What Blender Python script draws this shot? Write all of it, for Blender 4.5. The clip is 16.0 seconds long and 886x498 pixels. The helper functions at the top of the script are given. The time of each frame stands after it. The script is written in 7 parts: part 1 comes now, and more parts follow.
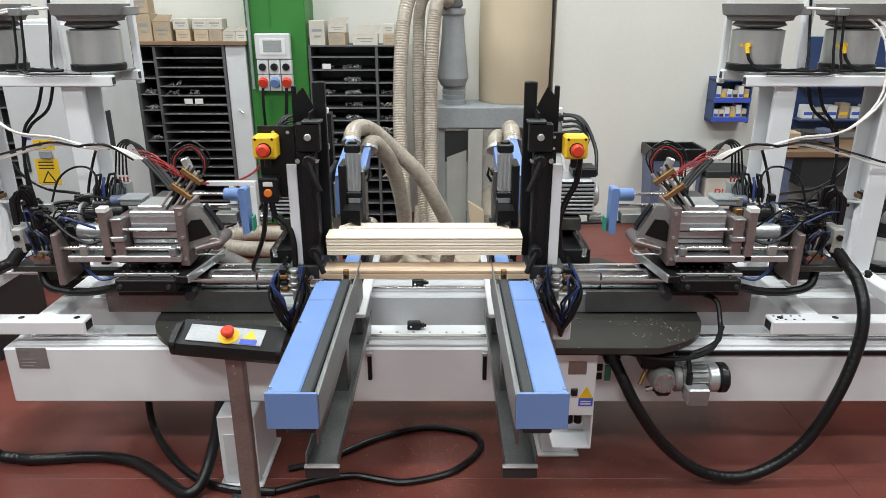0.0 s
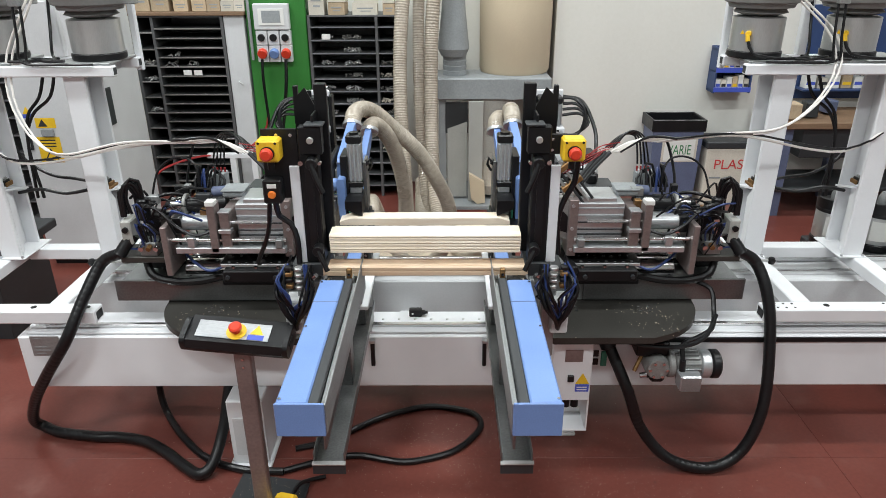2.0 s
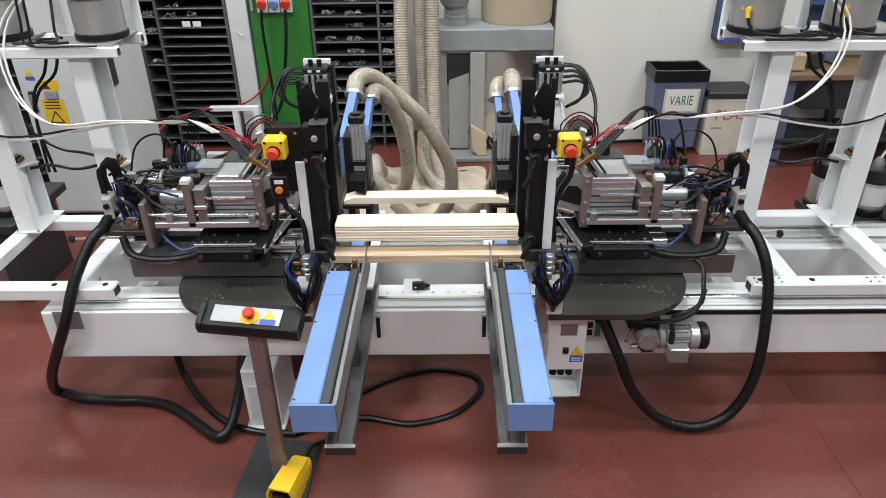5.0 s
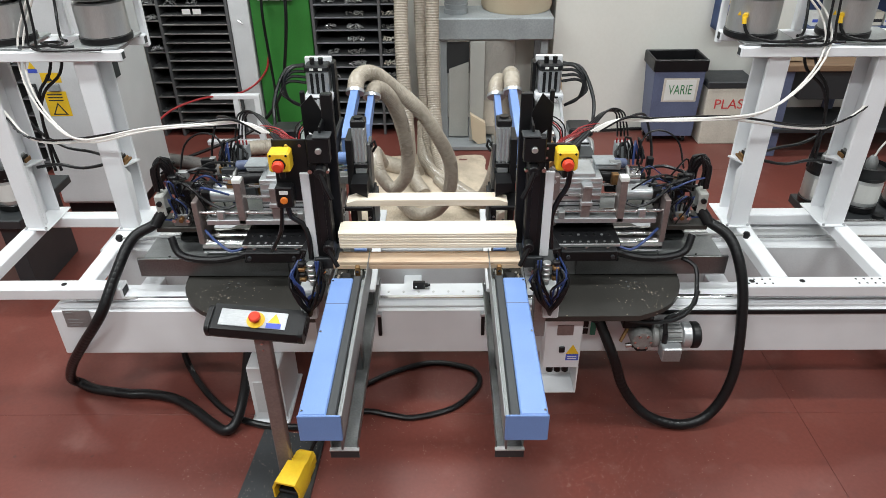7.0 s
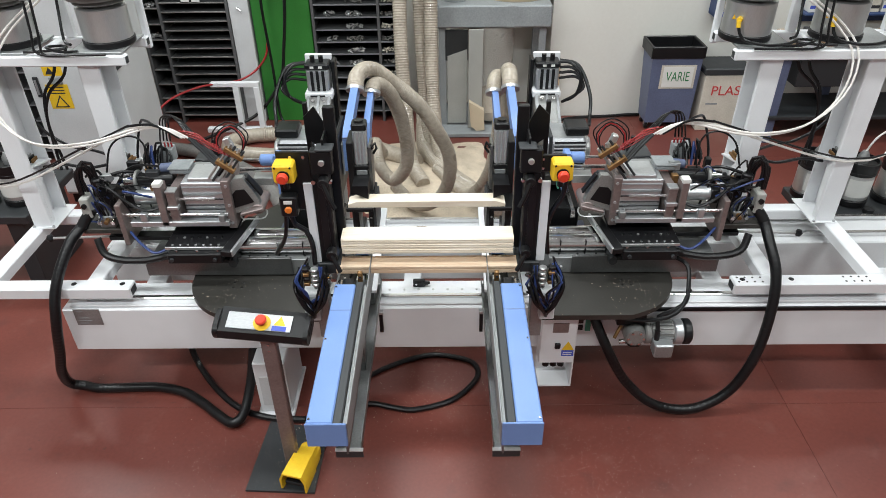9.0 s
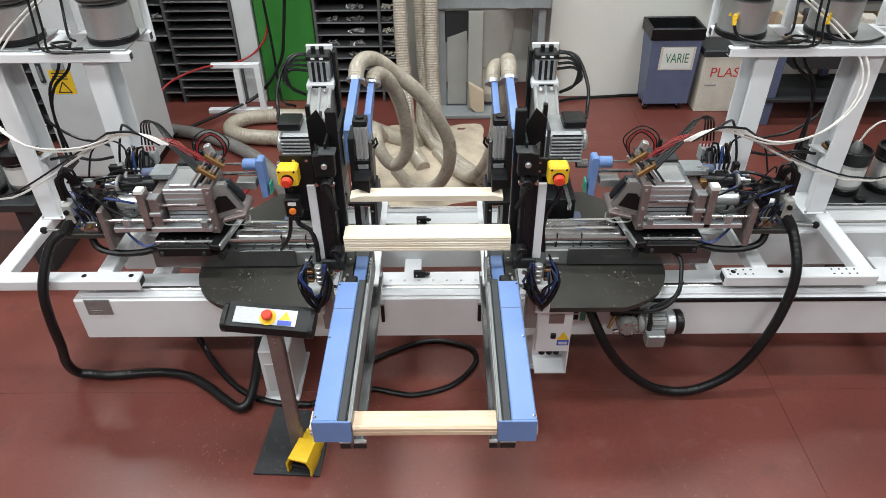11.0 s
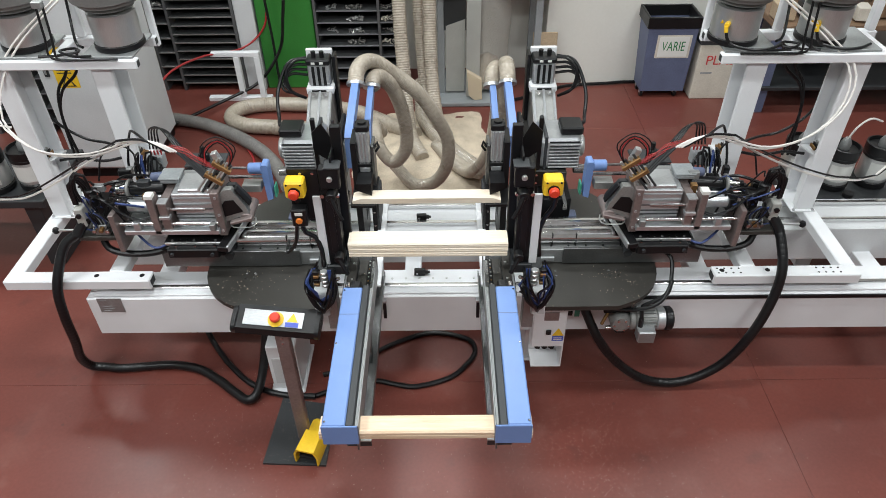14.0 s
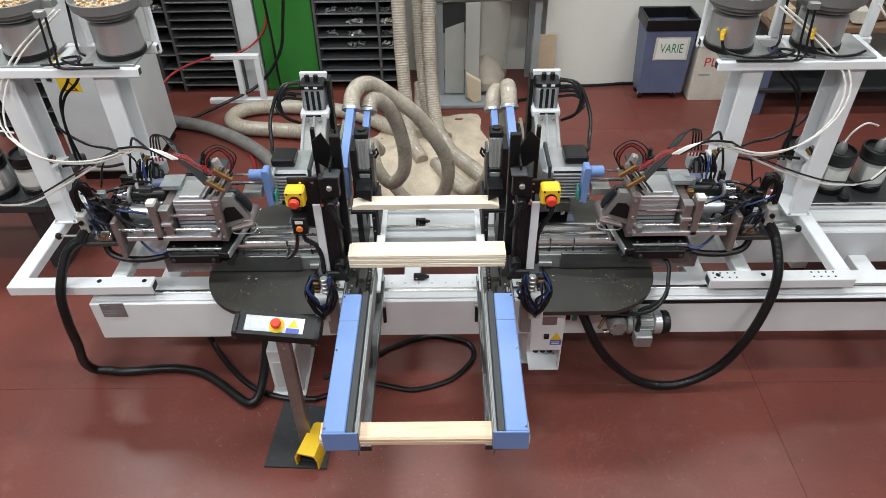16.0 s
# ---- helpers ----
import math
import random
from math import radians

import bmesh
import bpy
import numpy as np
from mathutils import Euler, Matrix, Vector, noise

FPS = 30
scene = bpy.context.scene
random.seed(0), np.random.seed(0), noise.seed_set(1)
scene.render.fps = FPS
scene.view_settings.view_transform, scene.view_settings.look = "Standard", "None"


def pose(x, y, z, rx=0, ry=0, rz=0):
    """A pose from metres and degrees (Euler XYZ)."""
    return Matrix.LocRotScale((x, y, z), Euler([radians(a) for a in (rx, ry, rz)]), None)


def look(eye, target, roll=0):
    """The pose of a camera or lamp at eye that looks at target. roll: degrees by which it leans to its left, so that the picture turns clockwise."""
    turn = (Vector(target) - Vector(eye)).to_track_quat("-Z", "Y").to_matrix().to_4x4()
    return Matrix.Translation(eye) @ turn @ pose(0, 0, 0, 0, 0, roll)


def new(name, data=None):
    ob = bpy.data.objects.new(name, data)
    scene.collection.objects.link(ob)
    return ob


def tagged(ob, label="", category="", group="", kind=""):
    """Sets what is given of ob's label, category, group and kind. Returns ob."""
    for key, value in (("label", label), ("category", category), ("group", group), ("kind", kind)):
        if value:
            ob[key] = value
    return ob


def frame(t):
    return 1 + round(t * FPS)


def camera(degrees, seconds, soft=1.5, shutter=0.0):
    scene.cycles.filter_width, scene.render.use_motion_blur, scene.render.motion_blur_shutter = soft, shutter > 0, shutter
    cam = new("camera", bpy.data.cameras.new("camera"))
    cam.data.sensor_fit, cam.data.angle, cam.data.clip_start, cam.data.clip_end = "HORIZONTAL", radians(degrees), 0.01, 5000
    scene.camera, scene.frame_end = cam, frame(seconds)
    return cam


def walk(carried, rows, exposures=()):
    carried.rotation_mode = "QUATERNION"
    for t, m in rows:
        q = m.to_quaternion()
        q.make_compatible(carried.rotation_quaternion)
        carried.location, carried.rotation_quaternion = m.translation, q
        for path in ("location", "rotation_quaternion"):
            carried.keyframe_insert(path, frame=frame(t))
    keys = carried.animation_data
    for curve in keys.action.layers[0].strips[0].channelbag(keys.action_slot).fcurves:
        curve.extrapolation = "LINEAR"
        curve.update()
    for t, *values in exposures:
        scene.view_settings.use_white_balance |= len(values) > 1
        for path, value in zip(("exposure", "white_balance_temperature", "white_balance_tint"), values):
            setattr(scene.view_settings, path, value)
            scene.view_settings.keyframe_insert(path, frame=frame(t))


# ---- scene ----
cam = camera(65.9, 16.0, soft=0.8)
PATH = [
    (0, (0.058, -2.579, 1.877), (0.058, -0.697, 1.201), -0.0),
    (0.5, (0.062, -2.581, 1.916), (0.059, -0.709, 1.213), 0.0),
    (1, (0.06, -2.58, 1.953), (0.058, -0.719, 1.221), -0.1),
    (1.5, (0.061, -2.577, 1.993), (0.057, -0.727, 1.234), -0.1),
    (2, (0.061, -2.577, 2.032), (0.057, -0.744, 1.232), -0.2),
    (2.5, (0.065, -2.578, 2.071), (0.059, -0.761, 1.235), -0.3),
    (3, (0.062, -2.576, 2.106), (0.058, -0.774, 1.239), -0.3),
    (3.5, (0.067, -2.574, 2.142), (0.059, -0.784, 1.25), -0.3),
    (4, (0.069, -2.575, 2.188), (0.059, -0.804, 1.259), -0.5),
    (6.5, (0.072, -2.578, 2.375), (0.056, -0.873, 1.33), -0.7),
    (7, (0.067, -2.578, 2.41), (0.055, -0.88, 1.353), -0.5),
    (7.5, (0.066, -2.577, 2.449), (0.055, -0.888, 1.378), -0.5),
    (8, (0.07, -2.575, 2.492), (0.057, -0.897, 1.404), -0.6),
    (8.5, (0.066, -2.576, 2.526), (0.056, -0.909, 1.421), -0.5),
    (9, (0.066, -2.579, 2.558), (0.057, -0.926, 1.433), -0.6),
    (11.5, (0.07, -2.58, 2.74), (0.06, -0.993, 1.523), -0.6),
    (12, (0.069, -2.582, 2.775), (0.059, -1.003, 1.547), -0.6),
    (12.5, (0.062, -2.581, 2.802), (0.058, -1.009, 1.566), -0.5),
    (13, (0.065, -2.585, 2.832), (0.058, -1.021, 1.586), -0.5),
    (13.5, (0.058, -2.583, 2.864), (0.056, -1.03, 1.604), -0.5),
    (14, (0.062, -2.585, 2.886), (0.058, -1.041, 1.615), -0.6),
    (14.5, (0.065, -2.587, 2.901), (0.059, -1.047, 1.625), -0.7),
    (15, (0.069, -2.579, 2.942), (0.063, -1.048, 1.655), -1.0),
    (15.5, (0.069, -2.576, 2.946), (0.063, -1.045, 1.659), -0.8),
    (16, (0.069, -2.585, 2.939), (0.064, -1.047, 1.661), -0.7),
]
walk(cam, [(t, look(eye, target, roll)) for t, eye, target, roll in PATH], [(0, -0.01), (4, -0.04), (8, -0.06), (12, -0.12), (16, -0.19)])


# ---- world and lights ----
world = bpy.data.worlds.new("world")
world.use_nodes = True
scene.world = world
world.node_tree.nodes["Background"].inputs[0].default_value = (0.8, 0.9, 1.0, 1)
world.node_tree.nodes["Background"].inputs[1].default_value = 0.25


def area_lamp(x, y, z, sx, sy, power, color):
    data = bpy.data.lights.new("ceiling_lamp", "AREA")
    data.shape, data.size, data.size_y, data.energy, data.color = "RECTANGLE", sx, sy, power, color
    ob = new("ceiling_lamp", data)
    ob.matrix_basis = pose(x, y, z)
    return ob


for lx in (-3.2, 0.0, 3.2):
    for ly in (-3.4, -0.6, 2.2):
        area_lamp(lx, ly, 4.85, 1.5, 0.35, (87 - 6 * lx) * (1.0 - 0.035 * ly), (0.935, 0.985, 0.99))
scene.view_settings.exposure = 0.0


# ---- materials ----
def material(name, color, rough=0.5, metal=0.0, spec=0.5, vary=0.12, scale=9.0, bump=0.0, fine=90.0, stretch=(1, 1, 1), color2=None,
             spot=None, spot_scale=40.0, spot_cut=0.68, coat=0.0, rough_vary=0.12, piece=0.0, alpha=1.0):
    """A surface with a broad stain pattern, fine grain, uneven gloss and optional specks."""
    m = bpy.data.materials.new(name)
    m.use_nodes = True
    n, l = m.node_tree.nodes, m.node_tree.links
    b = n["Principled BSDF"]
    tc = n.new("ShaderNodeTexCoord")
    mp = n.new("ShaderNodeMapping")
    mp.inputs["Scale"].default_value = stretch
    l.new(tc.outputs["Object"], mp.inputs["Vector"])
    big, small = n.new("ShaderNodeTexNoise"), n.new("ShaderNodeTexNoise")
    big.inputs["Scale"].default_value, big.inputs["Detail"].default_value = scale, 5
    small.inputs["Scale"].default_value, small.inputs["Detail"].default_value = fine, 3
    for t in (big, small):
        l.new(mp.outputs[0], t.inputs["Vector"])
    c2 = color2 or tuple(c * (1 - vary) for c in color)
    ramp = n.new("ShaderNodeValToRGB")
    ramp.color_ramp.elements[0].position, ramp.color_ramp.elements[1].position = 0.34, 0.66
    ramp.color_ramp.elements[0].color, ramp.color_ramp.elements[1].color = (*c2, 1), (*color, 1)
    l.new(big.outputs["Fac"], ramp.inputs["Fac"])
    grain = n.new("ShaderNodeMix")
    grain.data_type, grain.blend_type = "RGBA", "OVERLAY"
    grain.inputs[0].default_value = min(0.6, vary * 1.6)
    l.new(ramp.outputs[0], grain.inputs[6])
    l.new(small.outputs["Fac"], grain.inputs[7])
    out = grain.outputs[2]
    if spot:
        sp = n.new("ShaderNodeTexNoise")
        sp.inputs["Scale"].default_value, sp.inputs["Detail"].default_value = spot_scale, 2
        l.new(tc.outputs["Object"], sp.inputs["Vector"])
        cut = n.new("ShaderNodeValToRGB")
        cut.color_ramp.elements[0].position, cut.color_ramp.elements[1].position = spot_cut, spot_cut + 0.04
        l.new(sp.outputs["Fac"], cut.inputs["Fac"])
        mix = n.new("ShaderNodeMix")
        mix.data_type = "RGBA"
        l.new(cut.outputs[0], mix.inputs[0])
        l.new(out, mix.inputs[6])
        mix.inputs[7].default_value = (*spot, 1)
        out = mix.outputs[2]
    if piece:
        info = n.new("ShaderNodeObjectInfo")
        hsv = n.new("ShaderNodeHueSaturation")
        mr = n.new("ShaderNodeMapRange")
        mr.inputs["To Min"].default_value, mr.inputs["To Max"].default_value = 1 - piece, 1 + piece
        l.new(info.outputs["Random"], mr.inputs["Value"])
        l.new(mr.outputs[0], hsv.inputs["Value"])
        l.new(out, hsv.inputs["Color"])
        out = hsv.outputs[0]
    l.new(out, b.inputs["Base Color"])
    rr = n.new("ShaderNodeMapRange")
    rr.inputs["To Min"].default_value, rr.inputs["To Max"].default_value = max(0.04, rough - rough_vary), min(1, rough + rough_vary)
    l.new(big.outputs["Fac"], rr.inputs["Value"])
    l.new(rr.outputs[0], b.inputs["Roughness"])
    b.inputs["Metallic"].default_value = metal
    b.inputs["Specular IOR Level"].default_value = spec
    b.inputs["Coat Weight"].default_value = coat
    b.inputs["Alpha"].default_value = alpha
    if bump:
        bp = n.new("ShaderNodeBump")
        bp.inputs["Strength"].default_value, bp.inputs["Distance"].default_value = bump, 0.003
        l.new(small.outputs["Fac"], bp.inputs["Height"])
        l.new(bp.outputs[0], b.inputs["Normal"])
    return m


def floor_material():
    """Worn red resin: broad tone, traffic scuffs, grey dusty smears, small dark stains."""
    m = material("red_resin_floor", (0.174, 0.048, 0.036), 0.36, spec=0.4, vary=0.12, scale=0.9, bump=0.03, fine=60, color2=(0.132, 0.038, 0.03), rough_vary=0.16)
    n, l = m.node_tree.nodes, m.node_tree.links
    b = n["Principled BSDF"]
    tc = n["Texture Coordinate"]
    out = b.inputs["Base Color"].links[0].from_socket
    for scale, detail, lo, hi, color, most in ((2.3, 8, 0.56, 0.78, (0.25, 0.12, 0.098), 0.4), (5.5, 6, 0.62, 0.76, (0.09, 0.034, 0.03), 0.5), (7.0, 9, 0.6, 0.74, (0.29, 0.17, 0.14), 0.16), (21.0, 3, 0.70, 0.76, (0.06, 0.03, 0.028), 0.45)):
        t, r, x = n.new("ShaderNodeTexNoise"), n.new("ShaderNodeMapRange"), n.new("ShaderNodeMix")
        t.inputs["Scale"].default_value, t.inputs["Detail"].default_value = scale, detail
        l.new(tc.outputs["Object"], t.inputs["Vector"])
        l.new(t.outputs["Fac"], r.inputs["Value"])
        for key, v in (("From Min", lo), ("From Max", hi), ("To Min", 0.0), ("To Max", most)):
            r.inputs[key].default_value = v
        x.data_type = "RGBA"
        l.new(r.outputs[0], x.inputs[0])
        l.new(out, x.inputs[6])
        x.inputs[7].default_value = (*color, 1)
        out = x.outputs[2]
    l.new(out, b.inputs["Base Color"])
    return m


FLOOR = floor_material()
WALL = material("wall_plaster", (0.74, 0.73, 0.68), 0.8, vary=0.05, scale=1.2, bump=0.1, fine=40)
# Walls out of view; their grey is raised to bounce fill light.
SIDEWALL = material("unseen_wall_grey", (0.42, 0.42, 0.41), 0.85, vary=0.12, scale=1.5, bump=0.1)
CEIL = material("ceiling_paint", (0.3, 0.3, 0.3), 0.85, vary=0.05, scale=1.5)
WHITE = material("white_machine_paint", (0.78, 0.79, 0.81), 0.38, vary=0.06, scale=5, bump=0.03, fine=220)
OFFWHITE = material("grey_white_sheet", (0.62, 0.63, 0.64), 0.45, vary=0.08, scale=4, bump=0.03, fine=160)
GREYPAINT = material("grey_paint", (0.3, 0.32, 0.33), 0.5, vary=0.15, scale=6, bump=0.05)
BLUE = material("blue_cover_paint", (0.16, 0.265, 0.54), 0.33, vary=0.08, scale=6, bump=0.03, fine=260)
BLUEGREY = material("blue_grey_paint", (0.115, 0.14, 0.23), 0.45, vary=0.14, scale=6, bump=0.04)
GREEN = material("green_paint", (0.03, 0.19, 0.03), 0.42, vary=0.12, scale=3, bump=0.05)
BLACK = material("black_paint", (0.008, 0.008, 0.009), 0.4, spec=0.3, vary=0.2, scale=12, bump=0.04, fine=160)
BLACKPLASTIC = material("black_plastic", (0.009, 0.009, 0.01), 0.36, spec=0.35, vary=0.2, scale=18, bump=0.06, fine=240)
RUBBER = material("black_rubber_hose", (0.006, 0.006, 0.007), 0.34, spec=0.4, vary=0.25, scale=25, bump=0.08, fine=120)
STRIP = material("anthracite_strip", (0.03, 0.033, 0.036), 0.5, vary=0.12, scale=14, bump=0.04, fine=300)
DARKSTEEL = material("dusty_dark_plate", (0.05, 0.047, 0.042), 0.45, 0.3, vary=0.18, scale=8, bump=0.05, fine=150, spot=(0.5, 0.42, 0.3), spot_scale=95, spot_cut=0.74)
ALU = material("anodised_aluminium", (0.53, 0.545, 0.56), 0.32, 0.7, vary=0.14, scale=10, bump=0.03, fine=200, stretch=(0.3, 1, 1))
ALUDULL = material("dull_aluminium", (0.34, 0.35, 0.35), 0.5, 0.7, vary=0.14, scale=12, bump=0.04, fine=160)
CAST = material("cast_aluminium", (0.34, 0.34, 0.33), 0.55, 0.6, vary=0.16, scale=18, bump=0.15, fine=190)
BRONZE = material("bronze_anodised_plate", (0.27, 0.22, 0.21), 0.4, 0.5, vary=0.14, scale=12, bump=0.03)
BRASS = material("brown_brass", (0.3, 0.17, 0.07), 0.42, 0.7, vary=0.2, scale=30)
CHROME = material("polished_steel", (0.7, 0.7, 0.7), 0.18, 1.0, vary=0.08, scale=20, rough_vary=0.08)
STEEL = material("brushed_steel", (0.6, 0.605, 0.6), 0.33, 0.78, vary=0.1, scale=5, bump=0.02, fine=120, stretch=(3, 3, 0.4), rough_vary=0.06)
GALV = material("galvanised_tray", (0.2, 0.205, 0.205), 0.34, 0.85, vary=0.2, scale=10, bump=0.03, fine=140)
WOOD = material("pale_spruce", (0.88, 0.79, 0.66), 0.55, vary=0.1, scale=7, bump=0.1, fine=60, stretch=(0.7, 9, 9), color2=(0.8, 0.68, 0.53))
WOODPINK = material("planed_pink_wood", (0.76, 0.6, 0.44), 0.55, vary=0.14, scale=7, bump=0.1, fine=60, stretch=(0.7, 9, 9), color2=(0.64, 0.45, 0.3))
BOARD = material("brown_board", (0.24, 0.15, 0.09), 0.6, vary=0.2, scale=8, stretch=(0.7, 8, 8))
CARD = material("cardboard", (0.52, 0.4, 0.27), 0.8, vary=0.15, scale=8, bump=0.06, piece=0.2)
CARDWHITE = material("pale_carton", (0.62, 0.58, 0.5), 0.75, vary=0.12, scale=8, bump=0.04, piece=0.15)
HOSE = material("dusty_clear_hose", (0.42, 0.365, 0.295), 0.3, vary=0.22, scale=5, bump=0.08, fine=45, coat=0.2)
HOSEGREY = material("grey_dusty_hose", (0.2, 0.19, 0.18), 0.6, vary=0.25, scale=12, bump=0.1)
PALEGREY = material("dusty_grey_sheet", (0.4, 0.4, 0.375), 0.55, vary=0.12, scale=5, bump=0.04)
RACK = material("dark_rack_steel", (0.11, 0.112, 0.115), 0.5, 0.2, vary=0.15, scale=8)
RACKDULL = material("grey_shelf_edge", (0.19, 0.2, 0.215), 0.45, 0.3, vary=0.12, scale=10)
RACKEDGE = material("bright_shelf_edge", (0.25, 0.245, 0.23), 0.45, 0.5, vary=0.12, scale=10)
YELLOW = material("yellow_plastic", (0.84, 0.53, 0.025), 0.4, vary=0.1, scale=15)
RED = material("red_plastic", (0.7, 0.05, 0.02), 0.35, vary=0.08, scale=15)
ORANGE = material("orange_lens", (0.85, 0.22, 0.03), 0.3, vary=0.08, scale=15)
SIGNBLUE = material("sign_blue", (0.06, 0.1, 0.5), 0.4, vary=0.05)
BLUETUBE = material("blue_tube", (0.025, 0.05, 0.17), 0.4, vary=0.15)
REDTUBE = material("red_tube", (0.34, 0.02, 0.022), 0.4, vary=0.1)
WHITETUBE = material("white_tube", (0.8, 0.77, 0.73), 0.4, vary=0.08)
PCB = material("green_terminal", (0.05, 0.3, 0.2), 0.4, vary=0.1)
DUST = material("wood_dust", (0.62, 0.52, 0.4), 0.9, vary=0.25, scale=9, bump=0.6, fine=120)
CANVAS = material("filter_canvas", (0.6, 0.5, 0.36), 0.85, vary=0.06, scale=3, bump=0.15, fine=120)
BOWL = material("grey_feeder_bowl", (0.2, 0.2, 0.195), 0.6, 0.1, vary=0.12, scale=9, bump=0.1)
DOWEL = material("beech_dowel", (0.75, 0.5, 0.28), 0.6, vary=0.2, scale=40)
LABEL = material("white_label", (0.75, 0.75, 0.72), 0.5, vary=0.05)
INK = material("dark_ink", (0.03, 0.03, 0.035), 0.5)
GREENINK = material("green_ink", (0.03, 0.2, 0.07), 0.5)
REDINK = material("red_ink", (0.6, 0.05, 0.05), 0.5)
POLY = material("clear_plastic_bag", (0.6, 0.58, 0.53), 0.22, vary=0.1, scale=8, bump=0.6, fine=14, alpha=0.38)
NAVY = material("navy_panel", (0.03, 0.06, 0.16), 0.5, vary=0.1)


# ---- building blocks ----
class Geo:
    """Vertices and faces of one mesh, in the place's metres."""

    def __init__(self):
        self.v, self.f = [], []

    def add(self, v, f):
        o = len(self.v)
        self.v += [tuple(p) for p in v]
        self.f += [tuple(i + o for i in q) for q in f]
        return self

    def box(self, x0, x1, y0, y1, z0, z1, c=0.004, m=None):
        x0, x1, y0, y1, z0, z1 = min(x0, x1), max(x0, x1), min(y0, y1), max(y0, y1), min(z0, z1), max(z0, z1)
        c = min(c, (x1 - x0) * 0.3, (y1 - y0) * 0.3, (z1 - z0) * 0.3)
        lo, hi = (x0, y0, z0), (x1, y1, z1)
        v, ix = [], {}
        for i in (0, 1):
            for j in (0, 1):
                for k in (0, 1):
                    b = (i, j, k)
                    for a in range(3):
                        p = [(hi[d] if b[d] else lo[d]) + (0 if d == a else (-c if b[d] else c)) for d in range(3)]
                        ix[(b, a)] = len(v)
                        v.append(p)
        f = []
        for a in range(3):
            u, w = [d for d in range(3) if d != a]
            for s in (0, 1):
                q = []
                for p, r in ((0, 0), (1, 0), (1, 1), (0, 1)):
                    b = [0, 0, 0]
                    b[a], b[u], b[w] = s, p, r
                    q.append(ix[(tuple(b), a)])
                f.append(q)
            for p in (0, 1):
                for r in (0, 1):
                    b0, b1 = [0, 0, 0], [0, 0, 0]
                    b0[a], b1[a] = 0, 1
                    b0[u] = b1[u] = p
                    b0[w] = b1[w] = r
                    b0, b1 = tuple(b0), tuple(b1)
                    f.append((ix[(b0, u)], ix[(b1, u)], ix[(b1, w)], ix[(b0, w)]))
        for i in (0, 1):
            for j in (0, 1):
                for k in (0, 1):
                    f.append([ix[((i, j, k), a)] for a in range(3)])
        if m is not None:
            v = [m @ Vector(p) for p in v]
        return self.add(v, f)

    def block(self, size, m, c=0.004):
        """A chamfered box of that size round the pose m."""
        x, y, z = (s / 2 for s in size)
        return self.box(-x, x, -y, y, -z, z, c, m)

    def cyl(self, p, q, r, r2=None, n=20, c=0.0):
        p, q = Vector(p), Vector(q)
        r2 = r if r2 is None else r2
        d = (q - p).normalized()
        c = min(c, (q - p).length * 0.3)
        rings = [(p, r - c), (p + d * c, r), (q - d * c, r2), (q, r2 - c)] if c else [(p, r), (q, r2)]
        return self.rings([(o, d, a) for o, a in rings], n)

    def rings(self, rings, n=14, cap=True):
        v, f, side = [], [], None
        for o, d, r in rings:
            if side is None:
                side = d.orthogonal().normalized()
            side = (side - d * side.dot(d)).normalized()
            up = d.cross(side)
            v += [o + (side * math.cos(2 * math.pi * i / n) + up * math.sin(2 * math.pi * i / n)) * r for i in range(n)]
        for k in range(len(rings) - 1):
            f += [(k * n + i, k * n + (i + 1) % n, (k + 1) * n + (i + 1) % n, (k + 1) * n + i) for i in range(n)]
        if cap:
            f += [tuple(range(n - 1, -1, -1)), tuple(range((len(rings) - 1) * n, len(rings) * n))]
        return self.add(v, f)

    def tube(self, pts, r, n=10, step=0.02, rib=0.0, pitch=0.014, cap=True):
        """A hose through pts; rib: the height of its rings."""
        line = smooth_line(pts, (pitch / 2) if rib else step)
        rings = []
        for i, p in enumerate(line):
            d = (line[min(i + 1, len(line) - 1)] - line[max(i - 1, 0)]).normalized()
            rings.append((p, d, r + (rib if i % 2 else 0.0)))
        return self.rings(rings, n, cap)

    def lathe(self, x, y, prof, n=32):
        """prof: radius and height pairs from the bottom up, round an upright axis."""
        return self.rings([(Vector((x, y, z)), Vector((0, 0, 1)), max(r, 0.0005)) for r, z in prof], n)

    def prism(self, poly, a0, a1, axis="y"):
        """A plate: poly in the other two axes, between a0 and a1 along axis."""
        put = {"x": lambda p, a: (a, p[0], p[1]), "y": lambda p, a: (p[0], a, p[1]), "z": lambda p, a: (p[0], p[1], a)}[axis]
        n = len(poly)
        v = [put(p, a0) for p in poly] + [put(p, a1) for p in poly]
        return self.add(v, [tuple(range(n)), tuple(range(2 * n - 1, n - 1, -1))] + [(i, (i + 1) % n, n + (i + 1) % n, n + i) for i in range(n)])


def smooth_line(pts, step):
    pts = [Vector(p) for p in pts]
    ext = [pts[0] * 2 - pts[1]] + pts + [pts[-1] * 2 - pts[-2]]
    out = []
    for i in range(1, len(ext) - 2):
        a, b, c, d = ext[i - 1:i + 3]
        k = max(1, int((c - b).length / step))
        for j in range(k):
            t = j / k
            out.append(0.5 * (2 * b + (c - a) * t + (2 * a - 5 * b + 4 * c - d) * t * t + (3 * b - a - 3 * c + d) * t ** 3))
    return out + [pts[-1]]


ORIGIN = {}


def thing(name, label, category, at=(0, 0, 0), group="", kind=""):
    ob = tagged(new(name), label, category, group, kind)
    ob.location = at
    ORIGIN[ob.name] = Vector(at)
    return ob


